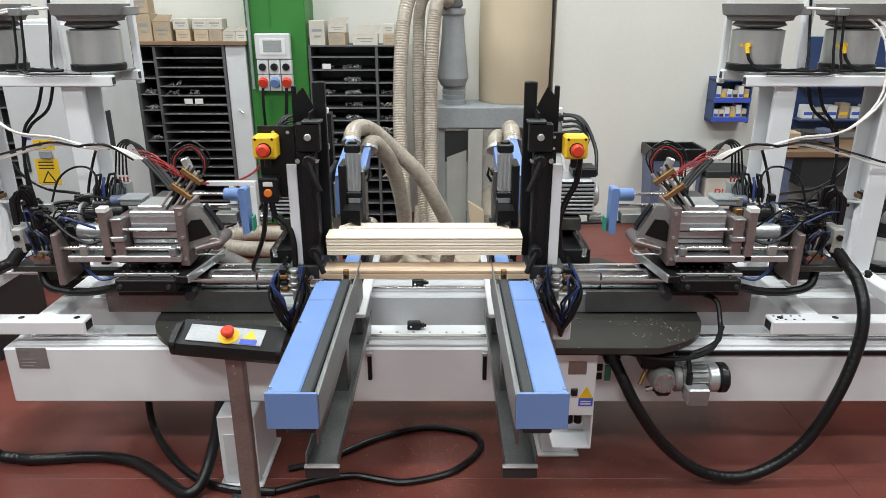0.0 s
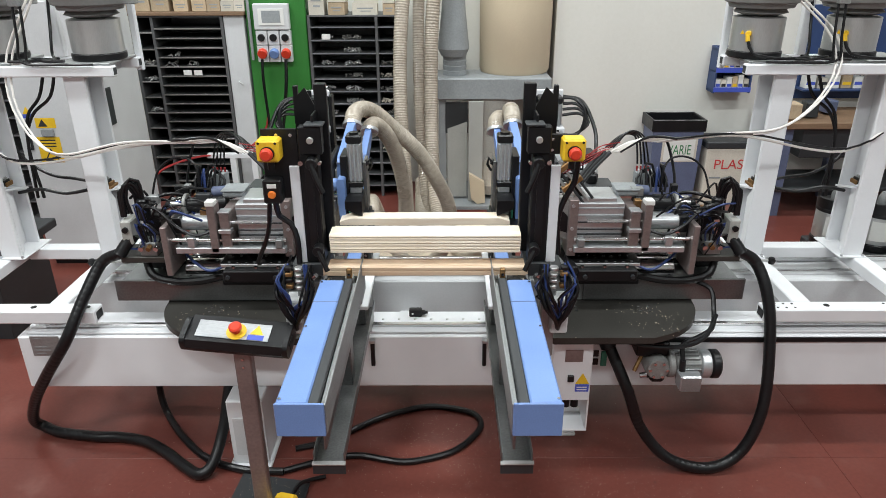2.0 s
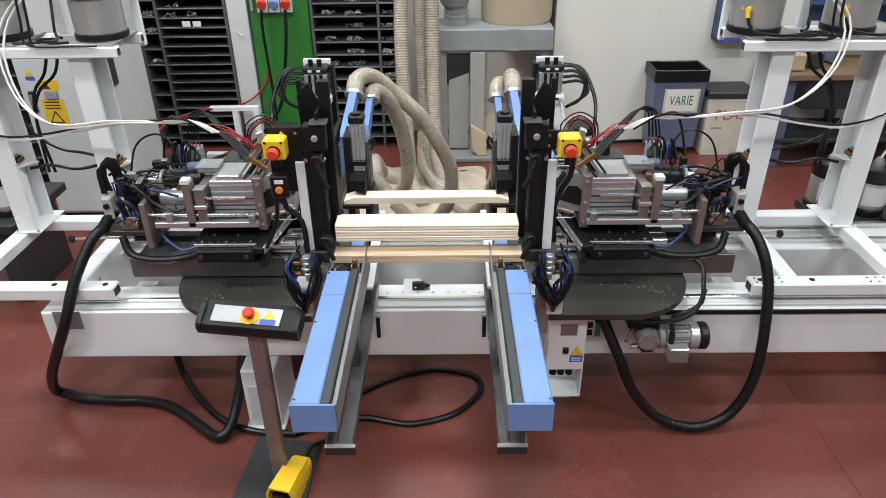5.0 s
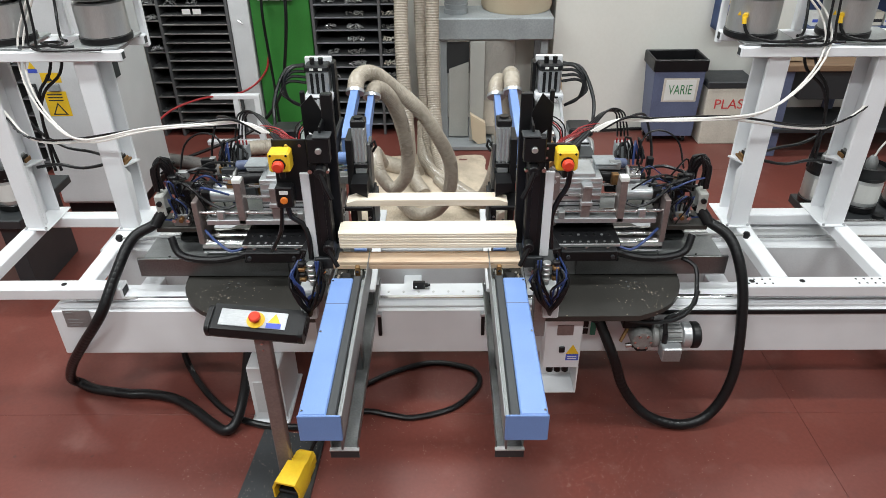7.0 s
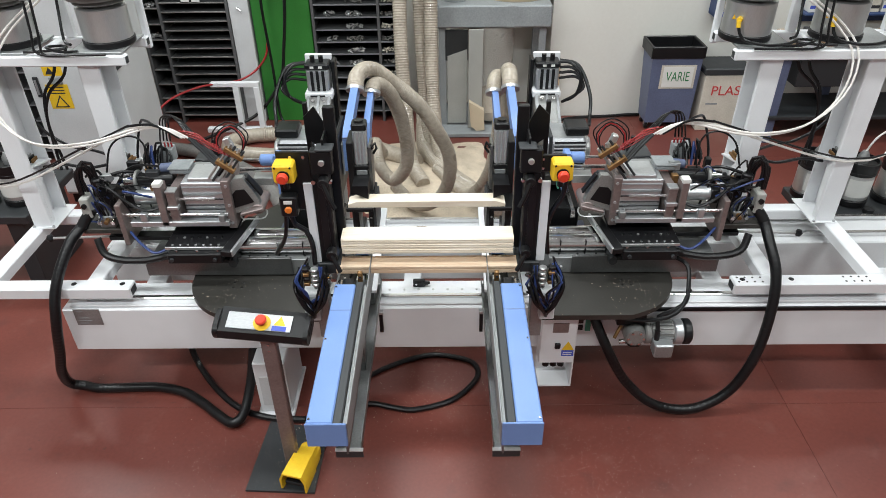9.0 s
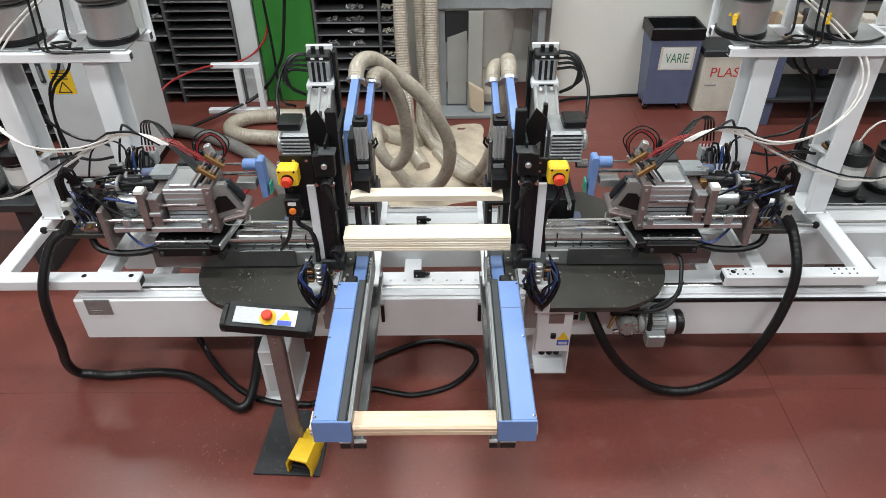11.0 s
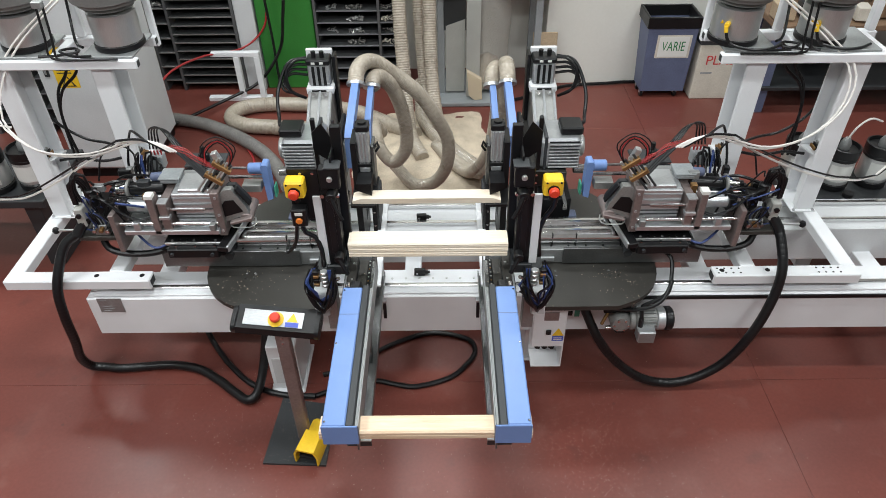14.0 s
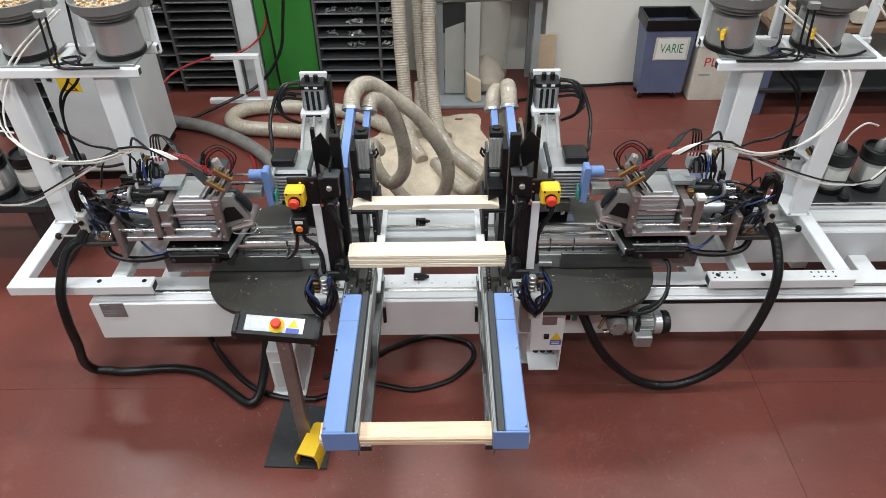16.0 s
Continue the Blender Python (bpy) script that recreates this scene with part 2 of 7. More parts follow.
def mesh_of(name, geo, mat, origin):
    me = bpy.data.meshes.new(name)
    me.from_pydata([Vector(p) - origin for p in geo.v], [], geo.f)
    bm = bmesh.new()
    bm.from_mesh(me)
    bmesh.ops.recalc_face_normals(bm, faces=bm.faces)
    bm.to_mesh(me)
    bm.free()
    me.shade_smooth()
    me.set_sharp_from_angle(angle=radians(32))
    me.materials.append(mat)
    return me


def part(name, geo, mat, parent, label=""):
    o = ORIGIN[parent.name]
    ob = new(name, mesh_of(name, geo, mat, o))
    ob.parent = parent
    ORIGIN[ob.name] = o
    return tagged(ob, label)


def solid(name, geo, mat, label, category, at=(0, 0, 0), group="", kind=""):
    """A thing that is one mesh."""
    ob = tagged(new(name, mesh_of(name, geo, mat, Vector(at))), label, category, group, kind)
    ob.location = at
    ORIGIN[ob.name] = Vector(at)
    return ob


def lettering(name, text, mat, parent, m, size, label=""):
    """Raised letters as a mesh, in the parent's space."""
    cu = bpy.data.curves.new(name, "FONT")
    cu.body, cu.size, cu.extrude, cu.align_x, cu.align_y = text, size, 0.0006, "CENTER", "CENTER"
    tmp = new(name + "_outline", cu)
    me = bpy.data.meshes.new_from_object(tmp.evaluated_get(bpy.context.evaluated_depsgraph_get()))
    bpy.data.objects.remove(tmp)
    me.materials.clear()
    me.materials.append(mat)
    ob = new(name, me)
    ob.parent = parent
    ob.matrix_basis = Matrix.Translation(-ORIGIN[parent.name]) @ m
    ORIGIN[ob.name] = ORIGIN[parent.name]
    return tagged(ob, label)


# ---- the hall ----
BACK = 3.70
floor = solid("floor", Geo().box(-6.5, 6.5, -6, BACK + 0.1, -0.2, -0.006, 0.001), FLOOR, "worn red resin floor strewn with wood chips", "floor", kind="structure")
XJ, YJ = (-6.5, -4.4, 1.745, 4.6, 6.5), (-6, -3.4, -0.205, 2.5, BACK + 0.1)
for i in range(len(XJ) - 1):
    for j in range(len(YJ) - 1):
        part("slab", Geo().box(XJ[i] + 0.0006, XJ[i + 1] - 0.0006, YJ[j] + 0.0006, YJ[j + 1] - 0.0006, -0.006, 0, 0.001), FLOOR, floor)
solid("wall_north", Geo().box(-6.6, 6.6, BACK, BACK + 0.2, 0, 5.05), WALL, "white plastered hall wall", "wall", kind="structure")
solid("wall_north_bay", Geo().box(0.99, 6.6, 3.36, BACK - 0.003, 0, 5.05), WALL, "white plastered hall wall", "wall", kind="structure")
# Unseen walls added to close the hall and throw light back.
solid("wall_south", Geo().box(-6.6, 6.6, -6.2, -6, 0, 5.05), SIDEWALL, "unseen grey hall wall, pale for fill light", "wall", kind="structure")
solid("wall_west", Geo().box(-6.7, -6.5, -6, BACK, 0, 5.05), SIDEWALL, "unseen grey hall wall, pale for fill light", "wall", kind="structure")
solid("wall_east", Geo().box(6.5, 6.7, -6, BACK, 0, 5.05), SIDEWALL, "unseen grey hall wall, pale for fill light", "wall", kind="structure")
solid("ceiling", Geo().box(-6.6, 6.6, -6.2, BACK + 0.2, 5.06, 5.2), CEIL, "pale hall ceiling", "ceiling", kind="structure")
pillar = solid("pillar", Geo().box(-1.562, -1.068, 3.311, BACK - 0.002, 0, 5.05, 0.006), GREEN, "bright green painted steel pillar against the wall", "pillar", kind="structure")
part("flange_joint", Geo().box(-1.37, -1.355, 3.305, 3.311, 1.7, 5.0, 0.001), GREEN, pillar)
part("conduit", Geo().tube([(-1.53, 3.29, 5.0), (-1.53, 3.29, 1.2)], 0.012), GREYPAINT, pillar)

# ---- the machine base ----
base = thing("machine_base", "long white steel base beam of the drilling machine", "machine base", (0, 0, 0.34))
part("front_beam", Geo().box(-1.70, 2.95, -0.15, 0.04, 0.335, 0.585, 0.008).box(-1.66, 2.95, -0.138, 0.035, 0.585, 0.597, 0.006), WHITE, base)
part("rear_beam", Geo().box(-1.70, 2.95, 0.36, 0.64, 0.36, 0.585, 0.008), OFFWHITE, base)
part("cross_member", Geo().box(-0.155, -0.065, 0.04, 0.36, 0.34, 0.425), WHITE, base)
for cx in (-1.45, -0.45, 0.45, 1.45, 2.4):
    part("cross_member", Geo().box(cx - 0.05, cx + 0.05, 0.04, 0.36, 0.34, 0.42), WHITE, base)
for ry in (-0.09, 0.42, 0.58):
    part("linear_rail", Geo().box(-1.6, 2.9, ry - 0.011, ry + 0.011, 0.597 if ry < 0.3 else 0.585, 0.612, 0.003), CHROME, base)
part("rack_strip", Geo().box(0.66, 2.9, -0.158, -0.150, 0.555, 0.575, 0.001), BLACK, base)
part("type_plate", Geo().box(-1.645, -1.525, -0.1535, -0.15, 0.495, 0.588, 0.001), ALUDULL, base, "small grey metal type plate")
for k, (w, z) in enumerate(((0.03, 0.575), (0.05, 0.535), (0.06, 0.52), (0.04, 0.505))):
    part("plate_text", Geo().box(-1.63, -1.63 + w, -0.1545, -0.1535, z, z + 0.004, 0.0003), GREYPAINT, base)
for k in range(7):
    part("rail_bolt", Geo().cyl((-0.2 + 0.068 * k, -0.035, 0.597), (-0.2 + 0.068 * k, -0.035, 0.6005), 0.006, n=8), STEEL, base)
for lx in (-0.235, 0.225):
    part("bracket", Geo().box(lx - 0.008, lx + 0.008, -0.17, -0.15, 0.45, 0.56, 0.002), BLACK, base)
    part("bracket_plate", Geo().box(lx - 0.012, lx + 0.012, -0.175, -0.15, 0.56, 0.575, 0.002), ALU, base)
for lx in (-0.77, 0.565):
    for ly in (-0.05, 0.45):
        if lx > 0 and ly < 0:
            ly = 0.06
        leg = part("leg", Geo().box(lx - 0.075, lx + 0.075, ly - 0.20 if ly < 0 else ly - 0.1, ly + 0.1, 0.012, 0.334, 0.006), WHITE, base)
        part("foot_plate", Geo().box(lx - 0.09, lx + 0.09, ly - 0.22 if ly < 0 else ly - 0.12, ly + 0.12, 0.0, 0.014), WHITE, leg)
        if ly < 0 and lx < 0:
            # Raised sheet in greyer white paints the shade of a recess.
            part("recess", Geo().box(lx - 0.055, lx + 0.055, ly - 0.203, ly - 0.19, 0.06, 0.25, 0.001), OFFWHITE, leg)
            part("bolt", Geo().cyl((lx + 0.06, ly - 0.205, 0.3), (lx + 0.06, ly - 0.195, 0.3), 0.008, n=8), ALU, leg)


def position_sensor(x, y, z):
    s = solid("position_sensor", Geo().box(x - 0.035, x + 0.02, y - 0.03, y - 0.005, z, z + 0.036, 0.004).cyl((x + 0.02, y - 0.018, z + 0.018), (x + 0.034, y - 0.018, z + 0.018), 0.011, n=10), BLACKPLASTIC,
              "small black position sensor on the slide rail", "sensor", (x, y, z), "rail sensors")
    part("connector", Geo().cyl((x + 0.034, y - 0.018, z + 0.018), (x + 0.044, y - 0.018, z + 0.018), 0.007, n=8), BLACK, s)
    part("screw", Geo().cyl((x - 0.02, y - 0.033, z + 0.018), (x - 0.02, y - 0.029, z + 0.018), 0.005, n=8), CHROME, s)


position_sensor(-0.055, 0.012, 0.5975)
position_sensor(-0.055, 0.47, 0.60)


# ---- turntables and guide beams, one each side ----
def side_bed(s):
    t = thing("turntable", "dark half-round turntable plate strewn with chips", "machine table", (0.75 * s, -0.1, 0.62), "turntables")
    poly = [(0.47 * s, -0.33), (0.86 * s, -0.33)]
    poly += [((0.80 + 0.30 * math.sin(a)) * s, -0.03 - 0.30 * math.cos(a)) for a in [radians(20 + 70 * i / 9) for i in range(10)]]
    poly += [(1.12 * s, 0.05), (1.12 * s, 0.30), (0.85 * s, 0.62), (0.47 * s, 0.62)]
    part("plate", Geo().prism(poly, 0.655, 0.68, "z"), DARKSTEEL, t)
    part("skirt", Geo().prism([(0.8 * s + (p[0] - 0.8 * s) * 0.97, 0.1 + (p[1] - 0.1) * 0.97) for p in poly], 0.644, 0.655, "z"), BLACK, t)
    for bx in (0.56, 0.60, 0.86, 0.9):
        for by in (-0.12, -0.085):
            part("bolt", Geo().cyl((bx * s, by, 0.68), (bx * s, by, 0.684), 0.006, n=8), CHROME, t)
    g = thing("guide_beam", "aluminium guide beam with round slide shafts on the turntable", "slide", (0.8 * s, 0.03, 0.68), "guide beams")
    part("beam", Geo().box(0.46 * s, 1.30 * s, -0.02, 0.24, 0.68, 0.765, 0.004), ALUDULL, g)
    part("front_sheet", Geo().box(0.64 * s, 1.31 * s, -0.034, -0.0202, 0.688, 0.782, 0.002), GALV, g, "folded bare sheet cover")
    part("shaft", Geo().cyl((0.44 * s, 0.045, 0.805), (1.02 * s, 0.045, 0.805), 0.041, n=24), CHROME, g)
    part("shaft", Geo().cyl((0.44 * s, 0.122, 0.805), (1.02 * s, 0.122, 0.805), 0.036, n=24), CHROME, g)
    part("rail", Geo().box(0.46 * s, 1.28 * s, 0.17, 0.20, 0.765, 0.79, 0.003), STEEL, g)
    for k in range(9):
        part("rail_screw", Geo().cyl(((0.5 + 0.085 * k) * s, 0.008, 0.765), ((0.5 + 0.085 * k) * s, 0.008, 0.769), 0.005, n=8), BLACK, g)
    part("tie", Geo().box(0.70 * s, 0.706 * s, 0.005, 0.08, 0.766, 0.837, 0.001), BLACK, g)
    part("tie", Geo().box(0.585 * s, 0.591 * s, 0.005, 0.08, 0.766, 0.837, 0.001), BLACK, g)
    part("stop_block", Geo().box(0.50 * s, 0.60 * s, -0.034, -0.02, 0.70, 0.725, 0.003), ALU, g)
    part("screw", Geo().cyl((0.8 * s, -0.024, 0.71), (0.8 * s, -0.018, 0.71), 0.006, n=8), BLACK, g)
    # rear sheet and small black cylinder that lie on the turntable
    part("side_rail", Geo().box(0.47 * s, 0.50 * s, 0.26, 0.60, 0.681, 0.70, 0.003), BLACK, g)
    part("side_rail", Geo().box(0.57 * s, 0.60 * s, 0.26, 0.60, 0.681, 0.70, 0.003), BLACK, g)
    v = solid("limit_switch", Geo().box(0.685 * s, 0.76 * s, 0.30, 0.36, 0.681, 0.73, 0.005), BLUEGREY, "blue-grey limit switch box on the turntable", "switch", (0.72 * s, 0.33, 0.681), "limit switches")
    part("cable", Geo().tube([(0.69 * s, 0.30, 0.70), (0.66 * s, 0.27, 0.71), (0.63 * s, 0.30, 0.685), (0.60 * s, 0.36, 0.69)], 0.005, 6), BLUETUBE, v)


for side in (-1, 1):
    side_bed(side)


# ---- outfeed arms, trays ----
STOP, PUSHER = {}, {}


def outfeed_arm(s):
    a = thing("outfeed_arm", "blue box-section outfeed arm with a dark strip", "machine arm", (0.28 * s, -0.95, 0.9), "outfeed arms")
    body = part("cover", Geo().box(0.262 * s, 0.338 * s, -1.255, -0.60, 0.972, 1.062, 0.004), BLUE, a)
    part("end_plate", Geo().box(0.222 * s, 0.340 * s, -1.262, -1.2555, 0.970, 1.064, 0.002), BLUE, a)
    part("dark_strip", Geo().box(0.2355 * s, 0.2615 * s, -1.255, -0.585, 1.045, 1.0605, 0.003), STRIP, a, "anthracite glide strip")
    part("inner_rail", Geo().box(0.226 * s, 0.246 * s, -1.25, -0.35, 0.972, 0.985, 0.002), GALV, a)
    part("inner_rail", Geo().box(0.226 * s, 0.232 * s, -1.25, -0.35, 0.92, 0.972, 0.002), GALV, a)
    part("inner_ledge", Geo().box(0.2236 * s, 0.2354 * s, -1.253, -0.585, 1.034, 1.044, 0.002), ALUDULL, a)
    part("inner_cheek", Geo().box(0.2195 * s, 0.2235 * s, -1.253, -0.40, 0.972, 1.056, 0.001), ALUDULL, a, "bare metal side cheek")
    part("joint_line", Geo().box(0.262 * s, 0.338 * s, -0.752, -0.749, 1.062, 1.0628, 0.0002), BLUEGREY, a)
    part("beam", Geo().box(0.25 * s, 0.32 * s, -1.18, -0.16, 0.90, 0.97, 0.004), STRIP, a)
    for sx, sy in ((0.330, -1.24), (0.330, -0.9), (0.330, -0.62)):
        part("screw", Geo().cyl((sx * s, sy, 1.062), (sx * s, sy, 1.065), 0.004, n=8), CHROME, a)
    part("head_plate", Geo().box(0.302 * s, 0.35 * s, -0.595, -0.30, 1.0, 1.012, 0.002), DARKSTEEL, a)
    part("side_plate", Geo().box(0.338 * s, 0.346 * s, -0.66, -0.30, 0.9, 1.02, 0.002), ALUDULL, a)
    part("link_bed", Geo().box(0.262 * s, 0.3015 * s, -0.562, -0.34, 0.968, 0.982, 0.002), DARKSTEEL, a)
    part("link_strip", Geo().box(0.236 * s, 0.2615 * s, -0.575, -0.34, 0.970, 0.9835, 0.002), BLACK, a)
    for k in range(9):
        part("link_pin", Geo().cyl((0.2415 * s, -0.566 + 0.025 * k, 0.9835), (0.2415 * s, -0.566 + 0.025 * k, 0.9858), 0.0035, n=8), CHROME, a)
        part("link_pin", Geo().cyl((0.2555 * s, -0.554 + 0.025 * k, 0.9835), (0.2555 * s, -0.554 + 0.025 * k, 0.9858), 0.0035, n=8), STEEL if k % 3 else BRASS, a)
    for px, py in ((0.318, -0.50), (0.318, -0.40), (0.338, -0.45)):
        part("plate_screw", Geo().cyl((px * s, py, 1.012), (px * s, py, 1.015), 0.005, n=8), STEEL, a)
    for k in range(5):
        part("end_tooth", Geo().box((0.272 + 0.014 * k) * s, (0.28 + 0.014 * k) * s, -0.612, -0.5985, 1.02, 1.05, 0.001), STEEL, a)
    part("head_ledge", Geo().box(0.25 * s, 0.302 * s, -0.598, -0.562, 0.975, 1.0, 0.002), DARKSTEEL, a)
    part("air_cylinder", Geo().box(0.272 * s, 0.315 * s, -0.585, -0.54, 1.012, 1.045, 0.006), BLACKPLASTIC, a)
    part("coupling", Geo().cyl((0.325 * s, -0.575, 1.03), (0.325 * s, -0.55, 1.03), 0.013, n=12), CHROME, a)
    part("cross_bar", Geo().box(0.226 * s, 0.268 * s, -0.316, 0.36, 0.795, 0.811, 0.003), WHITE, a, "white flat bar")
    part("bar_web", Geo().prism([(-0.312, 0.795), (-0.312, 0.735), (-0.142, 0.6), (-0.03, 0.6), (-0.03, 0.795)], 0.238 * s, 0.262 * s, "x"), GALV, a)
    post = thing("stop_post", "brass stop post that holds the plank on the outfeed arm", "machine stop", (0.252 * s, -0.55, 1.0), "stop posts")
    part("post", Geo().box(0.243 * s, 0.261 * s, -0.556, -0.540, 0.995, 1.078, 0.003), BRASS, post)
    part("cheek", Geo().box(0.238 * s, 0.2425 * s, -0.560, -0.534, 0.995, 1.05, 0.002), STEEL, post)
    part("cheek", Geo().box(0.2615 * s, 0.266 * s, -0.560, -0.534, 0.995, 1.05, 0.002), STEEL, post)
    for z in (1.02, 1.06):
        part("bolt", Geo().cyl((0.252 * s, -0.556, z), (0.252 * s, -0.561, z), 0.005, n=8), CHROME, post)
    STOP[s] = post
    slide = thing("pusher_slide", "blue painted slide bar that pushes the plank out", "machine slide", (0.272 * s, -0.15, 0.985), "pusher slides")
    part("bar", Geo().box(0.248 * s, 0.298 * s, -0.312, -0.125, 0.9865, 0.9985, 0.003), BLUE, slide)
    part("web", Geo().box(0.266 * s, 0.28 * s, -0.30, -0.14, 0.972, 0.9865, 0.002), STRIP, slide)
    PUSHER[s] = slide
    part("support_post", Geo().box(0.25 * s, 0.32 * s, -0.30, -0.16, 0.62, 0.9, 0.003), ALUDULL, a)
    part("tray_bracket", Geo().box(0.24 * s, 0.30 * s, -0.70, -0.64, 0.70, 0.90, 0.003), GALV, a)
    tray = thing("chip_tray", "galvanised sheet chip tray under the outfeed arm", "tray", (0.27 * s, -0.6, 0.72), "chip trays")
    part("bottom", Geo().box(0.222 * s, 0.302 * s, -1.068, -0.16, 0.722, 0.726, 0.001), GALV, tray)
    part("side", Geo().box(0.218 * s, 0.222 * s, -1.068, -0.16, 0.722, 0.757, 0.001), GALV, tray)
    part("side", Geo().box(0.302 * s, 0.306 * s, -1.068, -0.16, 0.722, 0.757, 0.001), GALV, tray)
    part("front_lip", Geo().box(0.216 * s, 0.308 * s, -1.074, -1.0685, 0.688, 0.722, 0.001), STRIP, tray)
    part("lip_edge", Geo().box(0.215 * s, 0.309 * s, -1.080, -1.064, 0.7225, 0.7285, 0.002), STEEL, tray, "bright folded tray edge")


for side in (-1, 1):
    outfeed_arm(side)


# ---- towers with the plank magazine ----
def emergency_stop(x, y, z, w=0.072):
    e = thing("emergency_stop", "yellow emergency stop box with a red mushroom button", "emergency stop", (x, y, z), "emergency stops")
    part("box", Geo().box(x - w / 2, x + w / 2, y - 0.03, y + 0.03, z - w / 2, z + w / 2, 0.007), YELLOW, e)
    part("collar", Geo().cyl((x, y - 0.030, z - 0.006), (x, y - 0.036, z - 0.006), 0.022, n=20), BLACK, e)
    part("button", Geo().cyl((x, y - 0.034, z - 0.006), (x, y - 0.058, z - 0.006), 0.020, n=20, c=0.006), RED, e, "red mushroom button")
    part("screw", Geo().cyl((x + 0.026, y - 0.032, z + 0.026), (x + 0.026, y - 0.029, z + 0.026), 0.004, n=8), BLACK, e)
    part("screw", Geo().cyl((x - 0.026, y - 0.032, z + 0.026), (x - 0.026, y - 0.029, z + 0.026), 0.004, n=8), BLACK, e)
    part("gland", Geo().cyl((x, y, z - w / 2), (x, y, z - w / 2 - 0.03), 0.011, n=12), BLACK, e)


def tower(s):
    t = thing("magazine_tower", "black upright tower that guides the plank stack", "machine tower", (0.37 * s, -0.4, 1.0), "magazine towers")
    part("guide_plate", Geo().box(0.318 * s, 0.358 * s, -0.37, -0.345, 1.06, 1.645, 0.003), BLACK, t)
    part("angle_flange", Geo().box(0.352 * s, 0.360 * s, -0.445, -0.345, 1.08, 1.56, 0.002), BLACK, t)
    col = part("column", Geo().box(0.345 * s, 0.405 * s, -0.46, -0.40, 1.06, 1.44, 0.004), BLACK, t)
    part("slot", Geo().box(0.362 * s, 0.388 * s, -0.463, -0.459, 1.12, 1.40, 0.001), BLACKPLASTIC, col)
    part("clamp_block", Geo().box(0.325 * s, 0.40 * s, -0.475, -0.435, 1.44, 1.53, 0.004), BLACK, t)
    part("clamp_top", Geo().box(0.318 * s, 0.378 * s, -0.48, -0.425, 1.53, 1.538, 0.002), STRIP, t)
    part("clamp_neck", Geo().box(0.335 * s, 0.39 * s, -0.435, -0.37, 1.45, 1.51, 0.003), BLACK, t)
    part("clamp_bolt", Geo().cyl((0.36 * s, -0.474, 1.488), (0.36 * s, -0.486, 1.488), 0.011, n=12, c=0.002), STEEL, t)
    lev = part("lever_hub", Geo().cyl((0.36 * s, -0.46, 1.415), (0.36 * s, -0.50, 1.415), 0.019, n=16, c=0.003), BLACKPLASTIC, t)
    part("lever", Geo().tube([(0.36 * s, -0.495, 1.415), (0.345 * s, -0.505, 1.37), (0.325 * s, -0.51, 1.325)], 0.009, 8), BLACKPLASTIC, lev)
    lev2 = part("lever_hub", Geo().cyl((0.36 * s, -0.46, 1.115), (0.36 * s, -0.50, 1.115), 0.019, n=16, c=0.003), BLACKPLASTIC, t)
    part("lever", Geo().tube([(0.36 * s, -0.495, 1.115), (0.345 * s, -0.505, 1.085), (0.33 * s, -0.51, 1.05)], 0.009, 8), BLACKPLASTIC, lev2)
    part("hub_pin", Geo().cyl((0.395 * s, -0.47, 1.415), (0.395 * s, -0.485, 1.415), 0.008, n=10), CHROME, t)
    part("hub_pin", Geo().cyl((0.335 * s, -0.47, 1.415), (0.335 * s, -0.485, 1.415), 0.006, n=10), CHROME, t)
    part("white_bar", Geo().box(0.405 * s, 0.437 * s, -0.462, -0.45, 1.06, 1.40, 0.002), WHITE, t, "white flat upright bar")
    # bent deflector sheet and pointed sheets behind the guide plate
    part("deflector", Geo().prism([(0.365 * s, 1.44), (0.44 * s, 1.50), (0.44 * s, 1.58), (0.40 * s, 1.62), (0.365 * s, 1.55)], -0.30, -0.294, "y"), BLACK, t)
    part("deflector_side", Geo().prism([(-0.37, 1.42), (-0.25, 1.42), (-0.20, 1.58), (-0.24, 1.60)], 0.366 * s, 0.371 * s, "x"), BLACK, t)
    part("rear_post", Geo().box(0.43 * s, 0.446 * s, -0.27, -0.25, 1.12, 1.62, 0.002), BLACK, t)
    part("post_screw", Geo().cyl((0.438 * s, -0.27, 1.53), (0.438 * s, -0.278, 1.53), 0.006, n=8), ALU, t)
    part("foot_block", Geo().box(0.335 * s, 0.42 * s, -0.47, -0.34, 1.012, 1.06, 0.004), STRIP, t)
    part("foot_plate", Geo().box(0.40 * s, 0.465 * s, -0.47, -0.32, 1.03, 1.042, 0.003), STRIP, t)
    part("arm_post", Geo().box(0.40 * s, 0.45 * s, -0.46, -0.40, 0.68, 1.03, 0.004), ALUDULL, t)
    part("bracket_box", Geo().box(0.43 * s, 0.49 * s, -0.50, -0.42, 0.80, 0.93, 0.005), OFFWHITE, t)
    for k in range(4):
        part("spring_coil", Geo().cyl((0.428 * s, -0.505, 0.985 + 0.022 * k), (0.428 * s, -0.505, 0.997 + 0.022 * k), 0.016, n=14, c=0.003), STEEL, t)
        part("connector", Geo().box((0.45 + 0.0 * k) * s, 0.475 * s, -0.515, -0.49, 0.985 + 0.022 * k, 1.0 + 0.022 * k, 0.003), BLACKPLASTIC if k % 2 else BRASS, t)
    part("valve_block", Geo().box(0.385 * s, 0.41 * s, -0.52, -0.48, 0.96, 1.06, 0.003), BLACKPLASTIC, t)
    part("fitting", Geo().cyl((0.38 * s, -0.52, 1.03), (0.365 * s, -0.53, 1.045), 0.008, n=10), CHROME, t)
